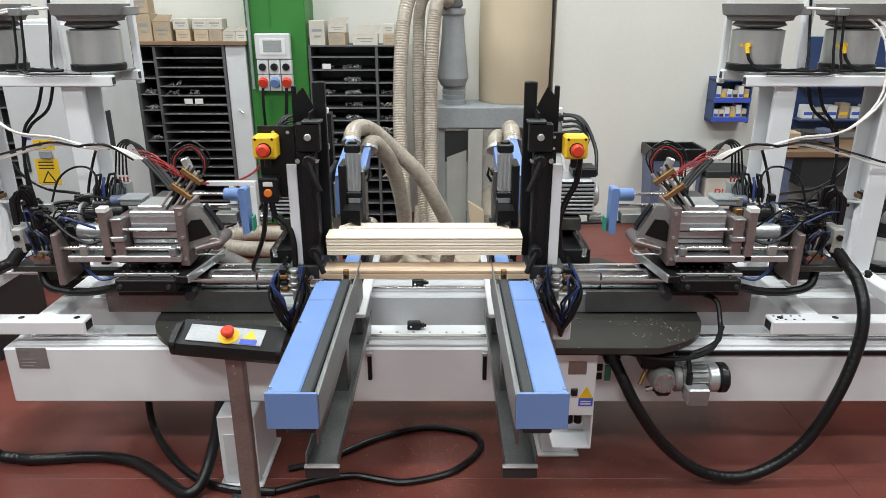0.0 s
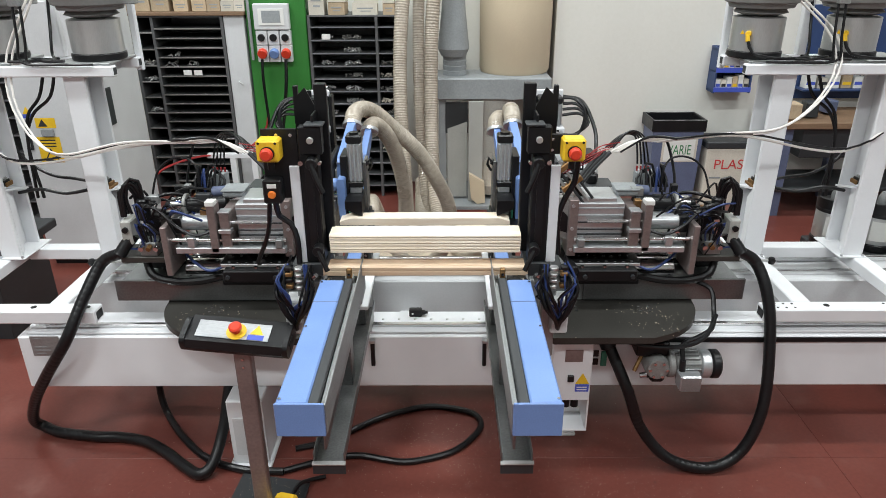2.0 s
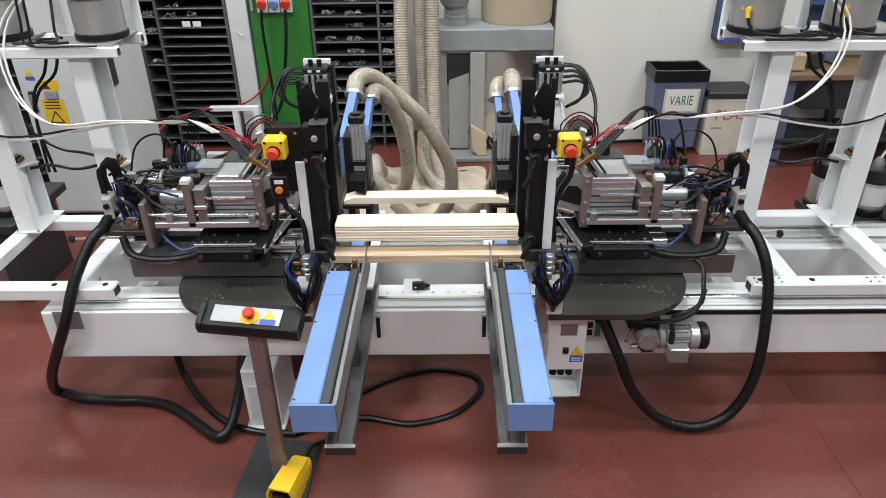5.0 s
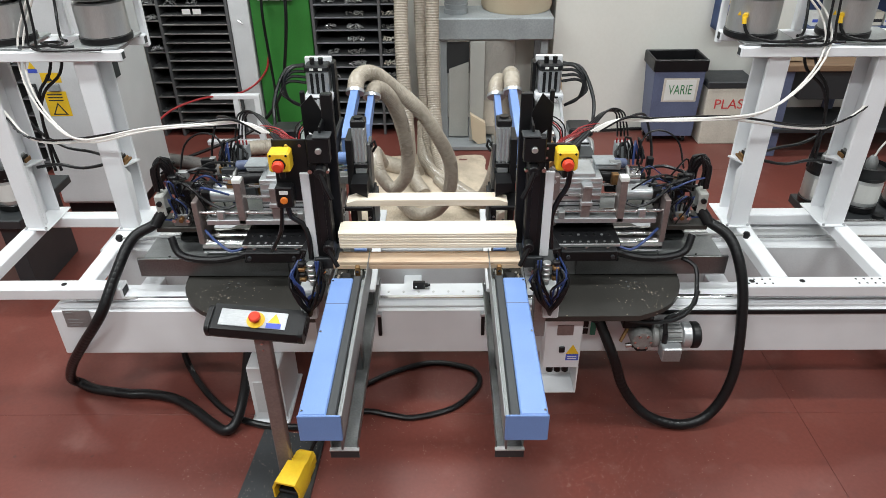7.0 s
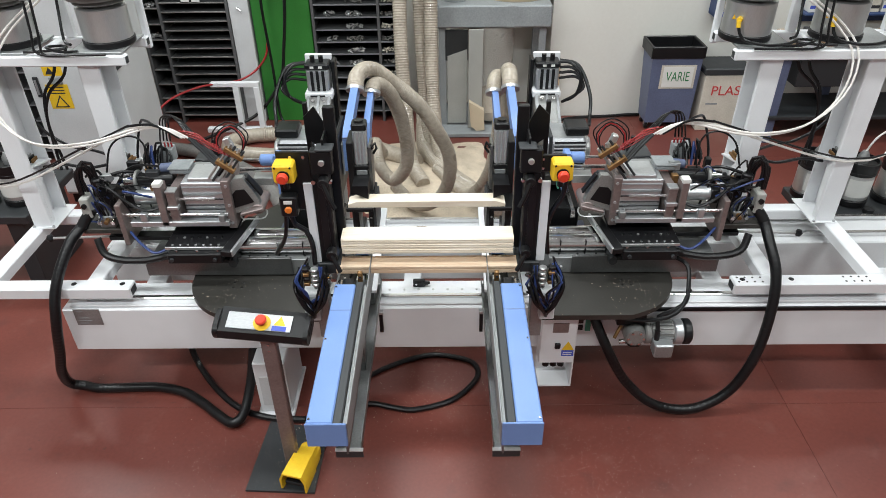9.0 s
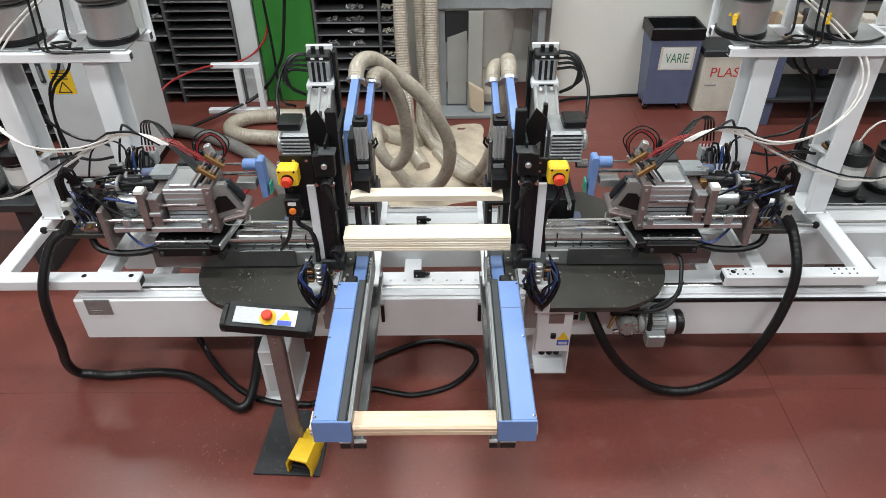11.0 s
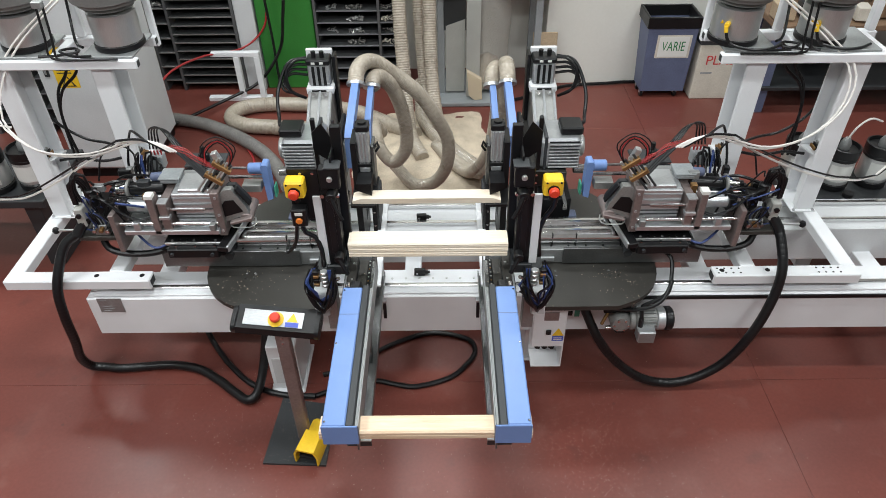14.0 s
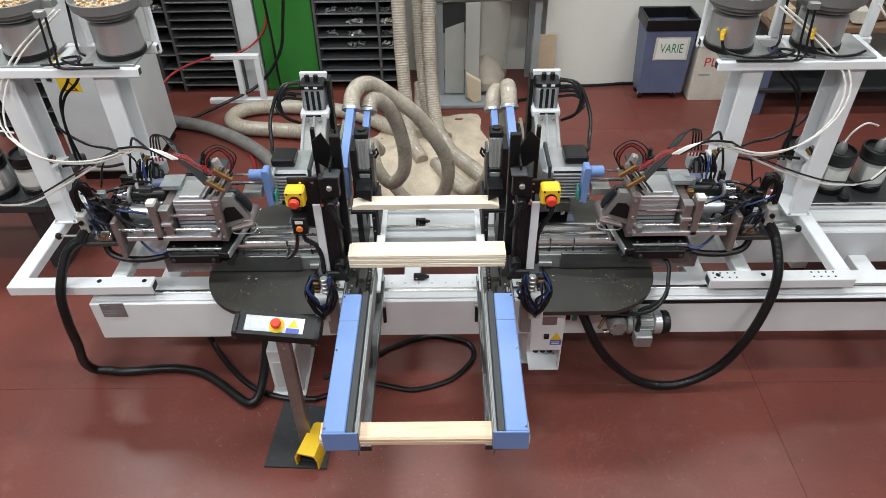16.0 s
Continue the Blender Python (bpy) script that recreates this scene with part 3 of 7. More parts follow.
    for k in range(7):
        a, b, c = random.uniform(-0.02, 0.02), random.uniform(-0.02, 0.02), random.uniform(-0.03, 0.03)
        part("tube", Geo().tube([((0.395 + a) * s, -0.515, 1.06 + b), ((0.385 + b) * s, -0.53, 1.0 + c), ((0.40 + c) * s, -0.54 + a, 0.95 + a), ((0.44 + a) * s, -0.52, 0.90 + b), (0.455 * s, -0.49, 0.85)], 0.0042, 6), BLUETUBE if k % 3 == 0 else RUBBER, t)
        part("tube", Geo().tube([((0.46 + a) * s, -0.49, 1.07 + c), ((0.485 + b) * s, -0.52 + c, 1.01 + a), ((0.475 + c) * s, -0.53, 0.95 + b), ((0.455 + 0.5 * a) * s, -0.52, 0.90), (0.455 * s, -0.49, 0.84)], 0.0042, 6), (BLUETUBE, RUBBER, RUBBER)[k % 3], t)
    for k, dx in enumerate((0.0, 0.016)):
        part("cable", Geo().tube([((0.47 + dx) * s, -0.48, 1.05), ((0.495 + dx) * s, -0.51, 0.98), ((0.475 + dx * 0.4) * s, -0.53, 0.90), ((0.455 + dx * 0.3) * s, -0.52, 0.86), (0.455 * s, -0.48, 0.80)], 0.008, 8), RUBBER, t)
        part("cable", Geo().tube([((0.38 + dx) * s, -0.53, 0.99), ((0.40 + dx) * s, -0.55, 0.93), (0.44 * s, -0.53, 0.87), (0.46 * s, -0.49, 0.81)], 0.007, 8), RUBBER, t)
    if s < 0:
        part("switch_plate", Geo().box(-0.52, -0.405, -0.455, -0.447, 1.29, 1.52, 0.002), BLACK, t)
        for px, pz in ((-0.425, 1.50), (-0.425, 1.31), (-0.47, 1.50)):
            part("plate_screw", Geo().cyl((px, -0.455, pz), (px, -0.459, pz), 0.006, n=8), CHROME, t)
        part("second_switch", Geo().box(-0.52, -0.46, -0.50, -0.455, 1.285, 1.365, 0.005), BLACKPLASTIC, t)
        part("switch_label", Geo().box(-0.505, -0.475, -0.5015, -0.4995, 1.338, 1.352, 0.0005), LABEL, t)
        part("switch_lamp", Geo().cyl((-0.49, -0.50, 1.318), (-0.49, -0.512, 1.318), 0.013, n=14, c=0.003), ORANGE, t, "orange push button")
        part("cable", Geo().tube([(-0.49, -0.47, 1.285), (-0.485, -0.46, 1.23), (-0.45, -0.455, 1.20), (-0.43, -0.47, 1.15), (-0.43, -0.47, 1.06)], 0.010, 8), RUBBER, t)
        part("cable", Geo().tube([(-0.51, -0.46, 1.29), (-0.54, -0.42, 1.15), (-0.62, -0.30, 0.99), (-0.66, -0.1, 0.90)], 0.008, 8), RUBBER, t)
    else:
        part("switch_arm", Geo().box(0.385, 0.485, -0.455, -0.443, 1.435, 1.50, 0.002), BLACK, t)
        part("cable", Geo().tube([(0.49, -0.455, 1.42), (0.485, -0.45, 1.34), (0.46, -0.44, 1.28), (0.44, -0.44, 1.20), (0.45, -0.44, 1.08)], 0.010, 8), RUBBER, t)
        for px, pz in ((0.405, 1.485), (0.405, 1.45)):
            part("plate_screw", Geo().cyl((px, -0.455, pz), (px, -0.459, pz), 0.005, n=8), CHROME, t)
    emergency_stop(-0.487 if s < 0 else 0.465, -0.487, 1.463)
    # pneumatic presser behind
    c = thing("press_cylinder", "aluminium press cylinder with black caps over the rear plank", "air cylinder", (0.30 * s, 0.2, 1.1), "press cylinders")
    part("barrel", Geo().box(0.285 * s, 0.345 * s, 0.19, 0.25, 1.135, 1.30, 0.006), ALU, c)
    # Grey bars on the barrel paint the shade inside its grooves.
    for gx in (0.298, 0.315, 0.332):
        part("groove", Geo().box((gx - 0.003) * s, (gx + 0.003) * s, 0.1885, 0.19, 1.135, 1.30, 0.0004), GREYPAINT, c)
    part("upper_cap", Geo().box(0.282 * s, 0.348 * s, 0.187, 0.253, 1.30, 1.335, 0.006), BLACKPLASTIC, c)
    part("cap_ring", Geo().cyl((0.315 * s, 0.22, 1.335), (0.315 * s, 0.22, 1.343), 0.02, n=16), BLACKPLASTIC, c)
    part("lower_cap", Geo().box(0.282 * s, 0.348 * s, 0.187, 0.253, 1.11, 1.135, 0.004), BLACKPLASTIC, c)
    part("rod_block", Geo().box(0.29 * s, 0.34 * s, 0.19, 0.25, 1.085, 1.11, 0.003), ALU, c)
    part("foot", Geo().prism([(0.28 * s, 1.085), (0.35 * s, 1.085), (0.35 * s, 1.05), (0.28 * s, 1.0192)], 0.085, 0.245, "y"), BLACK, c, "black clamp foot")
    part("back_plate", Geo().box(0.268 * s, 0.282 * s, 0.20, 0.30, 1.0, 1.22, 0.002), GALV, c)
    part("fitting", Geo().cyl((0.28 * s, 0.22, 1.20), (0.262 * s, 0.22, 1.215), 0.012, n=10), BLACKPLASTIC, c)
    part("tube_loop", Geo().tube([(0.265 * s, 0.22, 1.21), (0.25 * s, 0.22, 1.23), (0.245 * s, 0.23, 1.20), (0.262 * s, 0.24, 1.17)], 0.006, 8), RUBBER, c)
    part("frame", Geo().box(0.345 * s, 0.375 * s, 0.18, 0.32, 0.68, 1.25, 0.003), BLACK, c)
    part("frame_foot", Geo().box(0.345 * s, 0.375 * s, 0.18, 0.46, 0.586, 0.70, 0.003), BLACK, c)
    part("plank_rest", Geo().box(0.26 * s, 0.38 * s, 0.05, 0.30, 0.971, 0.990, 0.003), BLACK, c)
    part("rest_block", Geo().box(0.264 * s, 0.286 * s, 0.09, 0.30, 0.72, 0.971, 0.003), BLACK, c)
    part("rest_side", Geo().box(0.252 * s, 0.264 * s, 0.09, 0.30, 0.70, 0.97, 0.002), STRIP, c)
    for k in range(3):
        part("rest_screw", Geo().cyl((0.275 * s, 0.09, 0.76 + 0.08 * k), (0.275 * s, 0.085, 0.76 + 0.08 * k), 0.006, n=8), CHROME, c)


for side in (-1, 1):
    tower(side)


# ---- planks ----
def plank(name, x0, x1, y0, y1, z0, z1, mat, label, group):
    w = y1 - y0
    g = Geo().prism([(y0, z0), (y1, z0), (y1, z1 - 0.004), (y1 - 0.004, z1), (y0 + 0.006, z1), (y0, z1 - 0.005), (y0, (z0 + z1) / 2 + 0.002), (y0 + 0.005, (z0 + z1) / 2), (y0, (z0 + z1) / 2 - 0.003)], x0, x1, "x")
    return solid(name, g, mat, label, "wood plank", ((x0 + x1) / 2, (y0 + y1) / 2, z0), group)


STACK = [plank("plank", -0.326 - 0.001 * k, 0.318 + 0.001 * k, -0.452 + 0.0015 * k, -0.362 + 0.0015 * k, 1.0915 + 0.0213 * k, 1.0915 + 0.0213 * k + 0.0205, WOOD,
               "pale planed wooden plank lying in the magazine stack", "planks") for k in range(3)]
LOWER = plank("plank", -0.352, 0.345, -0.475, -0.405, 1.016, 1.05, WOODPINK, "pinkish profiled wooden plank on the outfeed arms", "planks")
REAR = thing("plank", "pale wooden plank with chamfered ends under the press feet", "wood plank", (-0.02, 0.09, 0.99), "planks")
part("board", Geo().prism([(-0.372, 0.990), (0.332, 0.990), (0.332, 1.005), (0.29, 1.019), (-0.33, 1.019), (-0.372, 1.005)], 0.06, 0.132, "y"), WOOD, REAR)


# ---- drilling heads that slide in and out ----
SPINDLE = {}
LIFTED = ("bed", "bottom_channel", "bottom_plate", "body", "groove", "guide_plate", "spindle_plate", "plate_cap", "plate_top", "spindle_sleeve", "guide_rod", "rod_block", "front_block", "nose_casting", "nose_window", "nose_plate", "nose_bush", "nose_bar", "nose_ring")


def drill_unit(s):
    """Carriage with its slide and the drilling head on it; x grows outwards."""
    q = thing("drill_carriage", "black slide carriage with a cable chain under the drill head", "machine slide", (1.1 * s, 0, 0.765), "drill carriages")
    part("slide_block", Geo().box(0.98 * s, 1.22 * s, -0.12, 0.22, 0.79, 0.84, 0.004), BLACK, q)
    part("top_plate", Geo().box(0.95 * s, 1.24 * s, -0.08, 0.22, 0.842, 0.856, 0.003), BLACK, q)
    part("edge_strip", Geo().box(0.955 * s, 1.235 * s, -0.0865, -0.0805, 0.8425, 0.8555, 0.001), STEEL, q)
    part("base_plate", Geo().box(0.97 * s, 1.25 * s, -0.05, 0.20, 0.768, 0.79, 0.003), BLACK, q)
    part("cross_slide", Geo().block((0.05, 0.30, 0.03), pose(0.93 * s, 0.02, 0.845, 0, 0, 10 * s)), BLACK, q)
    part("cross_slide_edge", Geo().block((0.012, 0.30, 0.034), pose(0.905 * s, 0.02, 0.847, 0, 0, 10 * s)), ALU, q)
    for bx in (1.0, 1.09, 1.18):
        part("bolt", Geo().cyl((bx * s, -0.10, 0.84), (bx * s, -0.10, 0.852), 0.008, n=8), CHROME, q)
    for k in range(14):
        bx, by = 1.0 + 0.034 * (k % 7), -0.07 + 0.06 * (k // 7)
        part("plate_bolt", Geo().cyl((bx * s, by, 0.856), (bx * s, by, 0.860), 0.006, n=8), CHROME if k % 3 else ALUDULL, q)
    for bx in (1.01, 1.2):
        part("clamp_bolt", Geo().cyl((bx * s, -0.132, 0.815), (bx * s, -0.118, 0.815), 0.009, n=8), STRIP, q)
    part("shaft_block", Geo().cyl((0.96 * s, -0.06, 0.77), (0.96 * s, 0.02, 0.77), 0.02, n=12), STRIP, q)
    part("chain", Geo().tube([(1.22 * s, -0.03, 0.785), (1.34 * s, -0.045, 0.762), (1.46 * s, -0.045, 0.762), (1.54 * s, -0.03, 0.785), (1.57 * s, 0.0, 0.85)], 0.016, 10, rib=0.0012, pitch=0.012), BLACKPLASTIC, q, "black cable chain")
    part("blue_tube", Geo().tube([(1.22 * s, -0.06, 0.84), (1.28 * s, -0.09, 0.83), (1.35 * s, -0.05, 0.85), (1.42 * s, 0.02, 0.87)], 0.006, 6), BLUETUBE, q)

    part("lever_rod", Geo().cyl((1.56 * s, 0.135, 0.775), (1.865 * s, 0.135, 0.765), 0.006, n=8), STEEL, q)
    part("lever_ball", Geo().lathe(1.875 * s, 0.135, [(0.001, 0.747), (0.012, 0.751), (0.018, 0.765), (0.012, 0.779), (0.001, 0.783)], 14), BLACKPLASTIC, q)
    part("lever_block", Geo().box(1.22 * s, 1.58 * s, 0.11, 0.16, 0.765, 0.79, 0.003), BLACK, q)

    u = thing("drilling_unit", "aluminium drilling and dowelling head with cables and hoses", "drilling unit", (1.2 * s, 0, 0.86), "drilling units")
    # guide body
    part("bed", Geo().box(0.98 * s, 1.27 * s, -0.03, 0.20, 0.857, 0.885, 0.003), BLACK, u)
    part("bottom_channel", Geo().box(1.00 * s, 1.44 * s, -0.085, -0.04, 0.885, 0.915, 0.003), ALU, u)
    part("bottom_plate", Geo().box(1.02 * s, 1.46 * s, -0.04, 0.16, 0.89, 0.902, 0.003), ALUDULL, u)
    body = part("body", Geo().box(1.01 * s, 1.20 * s, -0.03, 0.13, 0.93, 1.11, 0.005), ALU, u)
    # Dark raised bars paint the shade in the profile's grooves.
    for gz in (0.955, 0.98, 1.015, 1.05, 1.085):
        part("groove", Geo().box(1.012 * s, 1.198 * s, -0.0325, -0.030, gz - 0.004, gz + 0.004, 0.001), STRIP if gz < 1.03 else GREYPAINT, body)
    part("top_cover", Geo().box(1.01 * s, 1.17 * s, -0.02, 0.12, 1.11, 1.136, 0.005), ALU, u)
    part("end_plate", Geo().box(0.975 * s, 1.012 * s, -0.06, 0.13, 0.90, 1.14, 0.003), BRONZE, u)
    for px, pz in ((0.99, 1.115), (0.99, 1.02), (0.99, 0.93)):
        part("screw", Geo().cyl((px * s, -0.06, pz), (px * s, -0.065, pz), 0.007, n=8), ALU, u)
    part("spindle_sleeve", Geo().cyl((1.05 * s, -0.05, 1.03), (1.27 * s, -0.05, 1.03), 0.008, n=10), CHROME, u)
    part("spindle_sleeve", Geo().cyl((1.05 * s, 0.05, 1.03), (1.27 * s, 0.05, 1.03), 0.008, n=10), CHROME, u)
    part("guide_plate", Geo().box(1.265 * s, 1.297 * s, -0.085, -0.02, 0.89, 1.125, 0.003), BRONZE, u)
    part("white_cap", Geo().box(1.263 * s, 1.299 * s, -0.087, -0.045, 1.1255, 1.145, 0.002), LABEL, u)
    part("rear_plate", Geo().box(1.465 * s, 1.49 * s, -0.09, 0.06, 0.83, 1.04, 0.003), BRONZE, u)
    for gy, gz in ((-0.06, 0.945), (0.08, 0.945)):
        part("guide_rod", Geo().cyl((1.0 * s, gy, gz), (1.47 * s, gy, gz), 0.011, n=12), CHROME, u)
    part("rod_block", Geo().box(1.36 * s, 1.39 * s, -0.085, -0.035, 0.915, 0.965, 0.003), ALU, u)
    part("front_block", Geo().box(1.012 * s, 1.04 * s, -0.09, -0.04, 0.915, 0.955, 0.003), ALUDULL, u)
    part("feed_cylinder", Geo().cyl((1.29 * s, 0.02, 1.02), (1.45 * s, 0.02, 1.02), 0.032, n=18, c=0.003), ALU, u)
    part("feed_cylinder", Geo().cyl((1.29 * s, 0.09, 1.02), (1.44 * s, 0.09, 1.02), 0.028, n=18, c=0.003), ALU, u)
    part("cylinder_head", Geo().box(1.43 * s, 1.465 * s, -0.02, 0.12, 0.985, 1.055, 0.004), BLACKPLASTIC, u)
    # nose casting; a black plate paints the dark of its triangular window
    outer = [(0.985 * s, 0.925), (0.985 * s, 1.10), (0.955 * s, 1.138), (0.92 * s, 1.14), (0.87 * s, 1.03), (0.86 * s, 0.985)]
    part("nose_casting", Geo().prism(outer, -0.035, 0.0, "y"), CAST, u, "grey cast nose bracket")
    part("nose_casting", Geo().prism([(p[0] + 0.01 * s, 0.93 + (p[1] - 0.93) * 0.8) for p in outer], 0.06, 0.085, "y"), STRIP, u, "dark cast nose bracket")
    part("nose_window", Geo().prism([(0.976 * s, 0.965), (0.976 * s, 1.045), (0.958 * s, 1.07), (0.918 * s, 1.075), (0.885 * s, 1.0)], -0.038, -0.0352, "y"), BLACK, u)
    part("nose_plate", Geo().block((0.010, 0.035, 0.12), pose(0.878 * s, -0.012, 1.085, 0, 27 * s, 0)), BLACK, u)
    part("nose_bush", Geo().cyl((0.875 * s, -0.04, 0.955), (0.875 * s, 0.10, 0.955), 0.03, n=16, c=0.004), BRONZE, u)
    part("nose_bar", Geo().block((0.11, 0.03, 0.018), pose(0.895 * s, -0.05, 0.955, 0, 18 * s, 0)), BRONZE, u)
    part("nose_ring", Geo().tube([((0.90 + 0.06 * math.cos(a)) * s, -0.02 + 0.05 * math.sin(a), 0.915 + 0.006 * math.sin(3 * a)) for a in [2 * math.pi * i / 14 for i in range(15)]], 0.0035, 6), STEEL, u)
    # blue bracket with its bar
    arm = part("blue_bracket", Geo().prism([(0.784 * s, 0.975), (0.812 * s, 0.965), (0.818 * s, 1.155), (0.812 * s, 1.165), (0.79 * s, 1.165), (0.784 * s, 1.158)], 0.13, 0.19, "y"), BLUE, u, "blue painted bracket")
    part("blue_knob", Geo().cyl((0.815 * s, 0.155, 1.135), (0.88 * s, 0.155, 1.135), 0.027, n=18, c=0.004), BLUE, arm)
    part("green_tab", Geo().box(0.766 * s, 0.774 * s, 0.135, 0.185, 0.98, 1.04, 0.001), PCB, arm)
    part("bracket_rod", Geo().cyl((0.79 * s, 0.16, 1.085), (1.02 * s, 0.16, 1.085), 0.009, n=10), CHROME, u)
    part("bracket_rod", Geo().cyl((0.87 * s, 0.16, 1.135), (1.02 * s, 0.16, 1.135), 0.006, n=10), CHROME, u)
    part("rod_plate", Geo().box(0.83 * s, 0.92 * s, 0.12, 0.18, 1.02, 1.06, 0.003), CAST, u)
    # box on top, spindle motor
    jb = part("junction_box", Geo().box(1.185 * s, 1.275 * s, 0.06, 0.15, 1.11, 1.135, 0.008), GREYPAINT, u, "grey junction box")
    part("junction_lid", Geo().box(1.181 * s, 1.279 * s, 0.056, 0.154, 1.135, 1.143, 0.006), GREYPAINT, jb)
    part("box_stand", Geo().box(1.02 * s, 1.20 * s, 0.12, 0.19, 0.90, 1.11, 0.004), ALUDULL, u)
    mot = part("spindle_motor", Geo().cyl((1.26 * s, 0.08, 1.085), (1.43 * s, 0.08, 1.075), 0.03, n=18, c=0.004), BLACKPLASTIC, u)
    SPINDLE[s] = mot
    part("spindle_plate", Geo().box(1.215 * s, 1.255 * s, -0.075, 0.10, 0.90, 1.08, 0.003), BRONZE, mot)
    part("plate_cap", Geo().box(1.21 * s, 1.26 * s, -0.085, -0.05, 0.985, 1.005, 0.002), ALU, mot)
    part("plate_top", Geo().box(1.213 * s, 1.257 * s, -0.077, -0.03, 1.0805, 1.09, 0.002), ALU, mot)
    part("blue_sleeve", Geo().cyl((1.27 * s, 0.11, 1.125), (1.33 * s, 0.11, 1.12), 0.022, n=16, c=0.006), BLUEGREY, u)
    part("motor_disc", Geo().cyl((1.425 * s, 0.08, 1.075), (1.438 * s, 0.08, 1.075), 0.048, n=22, c=0.003), CAST, mot)
    part("motor_tail", Geo().cyl((1.438 * s, 0.08, 1.075), (1.49 * s, 0.08, 1.075), 0.033, n=16, c=0.003), CHROME, mot)
    part("tail_knob", Geo().cyl((1.49 * s, 0.08, 1.075), (1.515 * s, 0.08, 1.075), 0.015, n=12), BLACK, mot)
    part("valve_stand", Geo().box(1.30 * s, 1.38 * s, 0.20, 0.26, 1.10, 1.17, 0.004), GREYPAINT, u)
    for k in range(4):
        part("red_fitting", Geo().cyl(((1.305 + 0.016 * k) * s, 0.23, 1.17), ((1.305 + 0.016 * k) * s, 0.23, 1.19), 0.004, n=8), REDTUBE, u)
        part("valve_cable", Geo().tube([((1.305 + 0.016 * k) * s, 0.23, 1.20), ((1.295 + 0.014 * k) * s, 0.22, 1.26), ((1.27 + 0.012 * k) * s, 0.19, 1.33), ((1.20 + 0.01 * k) * s, 0.13, 1.35 + 0.005 * k), ((1.12 + 0.01 * k) * s, 0.05, 1.32)], 0.004, 6), RUBBER, u)
    for k in range(7):
        a, h = 0.9 * k, 0.03 * (k % 3)
        part("motor_cable", Geo().tube([((1.29 + 0.018 * k) * s, 0.12, 1.11), ((1.285 + 0.02 * k) * s, 0.15 + 0.02 * math.sin(a), 1.16 + h), ((1.325 + 0.012 * k) * s, 0.17, 1.185 + 0.5 * h), ((1.35 + 0.012 * k) * s, 0.16, 1.12)], 0.0055, 8), BLUETUBE if k == 4 else RUBBER, u)
    # rear lifting cylinder seen above the body
    part("rear_table", Geo().box(1.03 * s, 1.22 * s, 0.24, 0.36, 1.085, 1.097, 0.003), STRIP, u)
    part("rear_cylinder", Geo().box(1.06 * s, 1.14 * s, 0.25, 0.34, 0.92, 1.085, 0.005), ALU, u)
    part("rear_knob", Geo().cyl((1.13 * s, 0.29, 1.097), (1.13 * s, 0.29, 1.14), 0.026, n=14, c=0.005), BLACKPLASTIC, u)
    part("rear_knob", Geo().cyl((1.13 * s, 0.29, 1.14), (1.13 * s, 0.29, 1.175), 0.011, n=10), BLACKPLASTIC, u)
    # dowel manifold: two brass bars, tubes
    tilt = pose(0.985 * s, -0.02, 1.195, 0, -38 * s, 0)
    for k in (0.0, 0.075):
        part("manifold_bar", Geo().block((0.09, 0.03, 0.022), tilt @ pose(0.0, 0, k), 0.003), BRASS, u, "brass dowel manifold bar")
    for k in range(4):
        part("manifold_tube", Geo().cyl(tilt @ Vector(((-0.03 + 0.02 * k), 0, -0.10)), tilt @ Vector(((-0.03 + 0.02 * k), 0, 0.11)), 0.0055, n=8), STRIP if k % 2 else STEEL, u)
    part("manifold_bracket", Geo().block((0.03, 0.03, 0.16), tilt @ pose(0.0, 0.03, -0.06)), BLACK, u)
    part("valve_row", Geo().block((0.028, 0.03, 0.075), pose(0.955 * s, 0.0, 1.285, 0, 20 * s, 0), 0.004), STEEL, u)
    for k in range(7):
        part("red_tube", Geo().tube([((0.945 + 0.01 * k) * s, -0.02, 1.235 + 0.010 * k), ((0.975 + 0.012 * k) * s, -0.03, 1.255 + 0.011 * k), ((1.03 + 0.010 * k) * s, -0.02 + 0.01 * (k % 3), 1.275 + 0.012 * k), ((1.09 + 0.012 * k) * s, 0.01 * (k % 3), 1.305 + 0.008 * k)], 0.0018, 6), REDTUBE, u)
    for k in (0, 1, 2, 4):
        part("loop_tube", Geo().tube([((0.985 - 0.01 * k) * s, 0.0, 1.20), ((0.925 - 0.007 * k) * s, 0.02, 1.23 + 0.01 * k), ((0.905 - 0.007 * k) * s, 0.02, 1.30 + 0.008 * k), ((0.945) * s, 0.02, 1.355 + 0.007 * k), ((1.0 + 0.004 * k) * s, 0.0, 1.315 + 0.008 * k), ((1.0 + 0.006 * k) * s, -0.01, 1.25)], 0.003, 6), REDTUBE if k == 1 else RUBBER, u)
    for k in range(3):
        part("grey_sleeve", Geo().tube([((1.0 + 0.012 * k) * s, -0.02, 1.20), ((1.05 + 0.014 * k) * s, 0.0, 1.26), ((1.10 + 0.016 * k) * s, 0.02, 1.31)], 0.009, 8), STRIP, u)
    # end box, cables, ball lever
    part("end_box", Geo().box(1.62 * s, 1.662 * s, -0.05, 0.05, 0.95, 1.05, 0.005), PALEGREY, u)
    part("end_knob", Geo().cyl((1.641 * s, -0.05, 1.015), (1.641 * s, -0.06, 1.015), 0.012, n=14), BLACKPLASTIC, u)
    part("end_plate", Geo().box(1.50 * s, 1.68 * s, -0.06, 0.08, 0.875, 0.90, 0.003), DARKSTEEL, u)
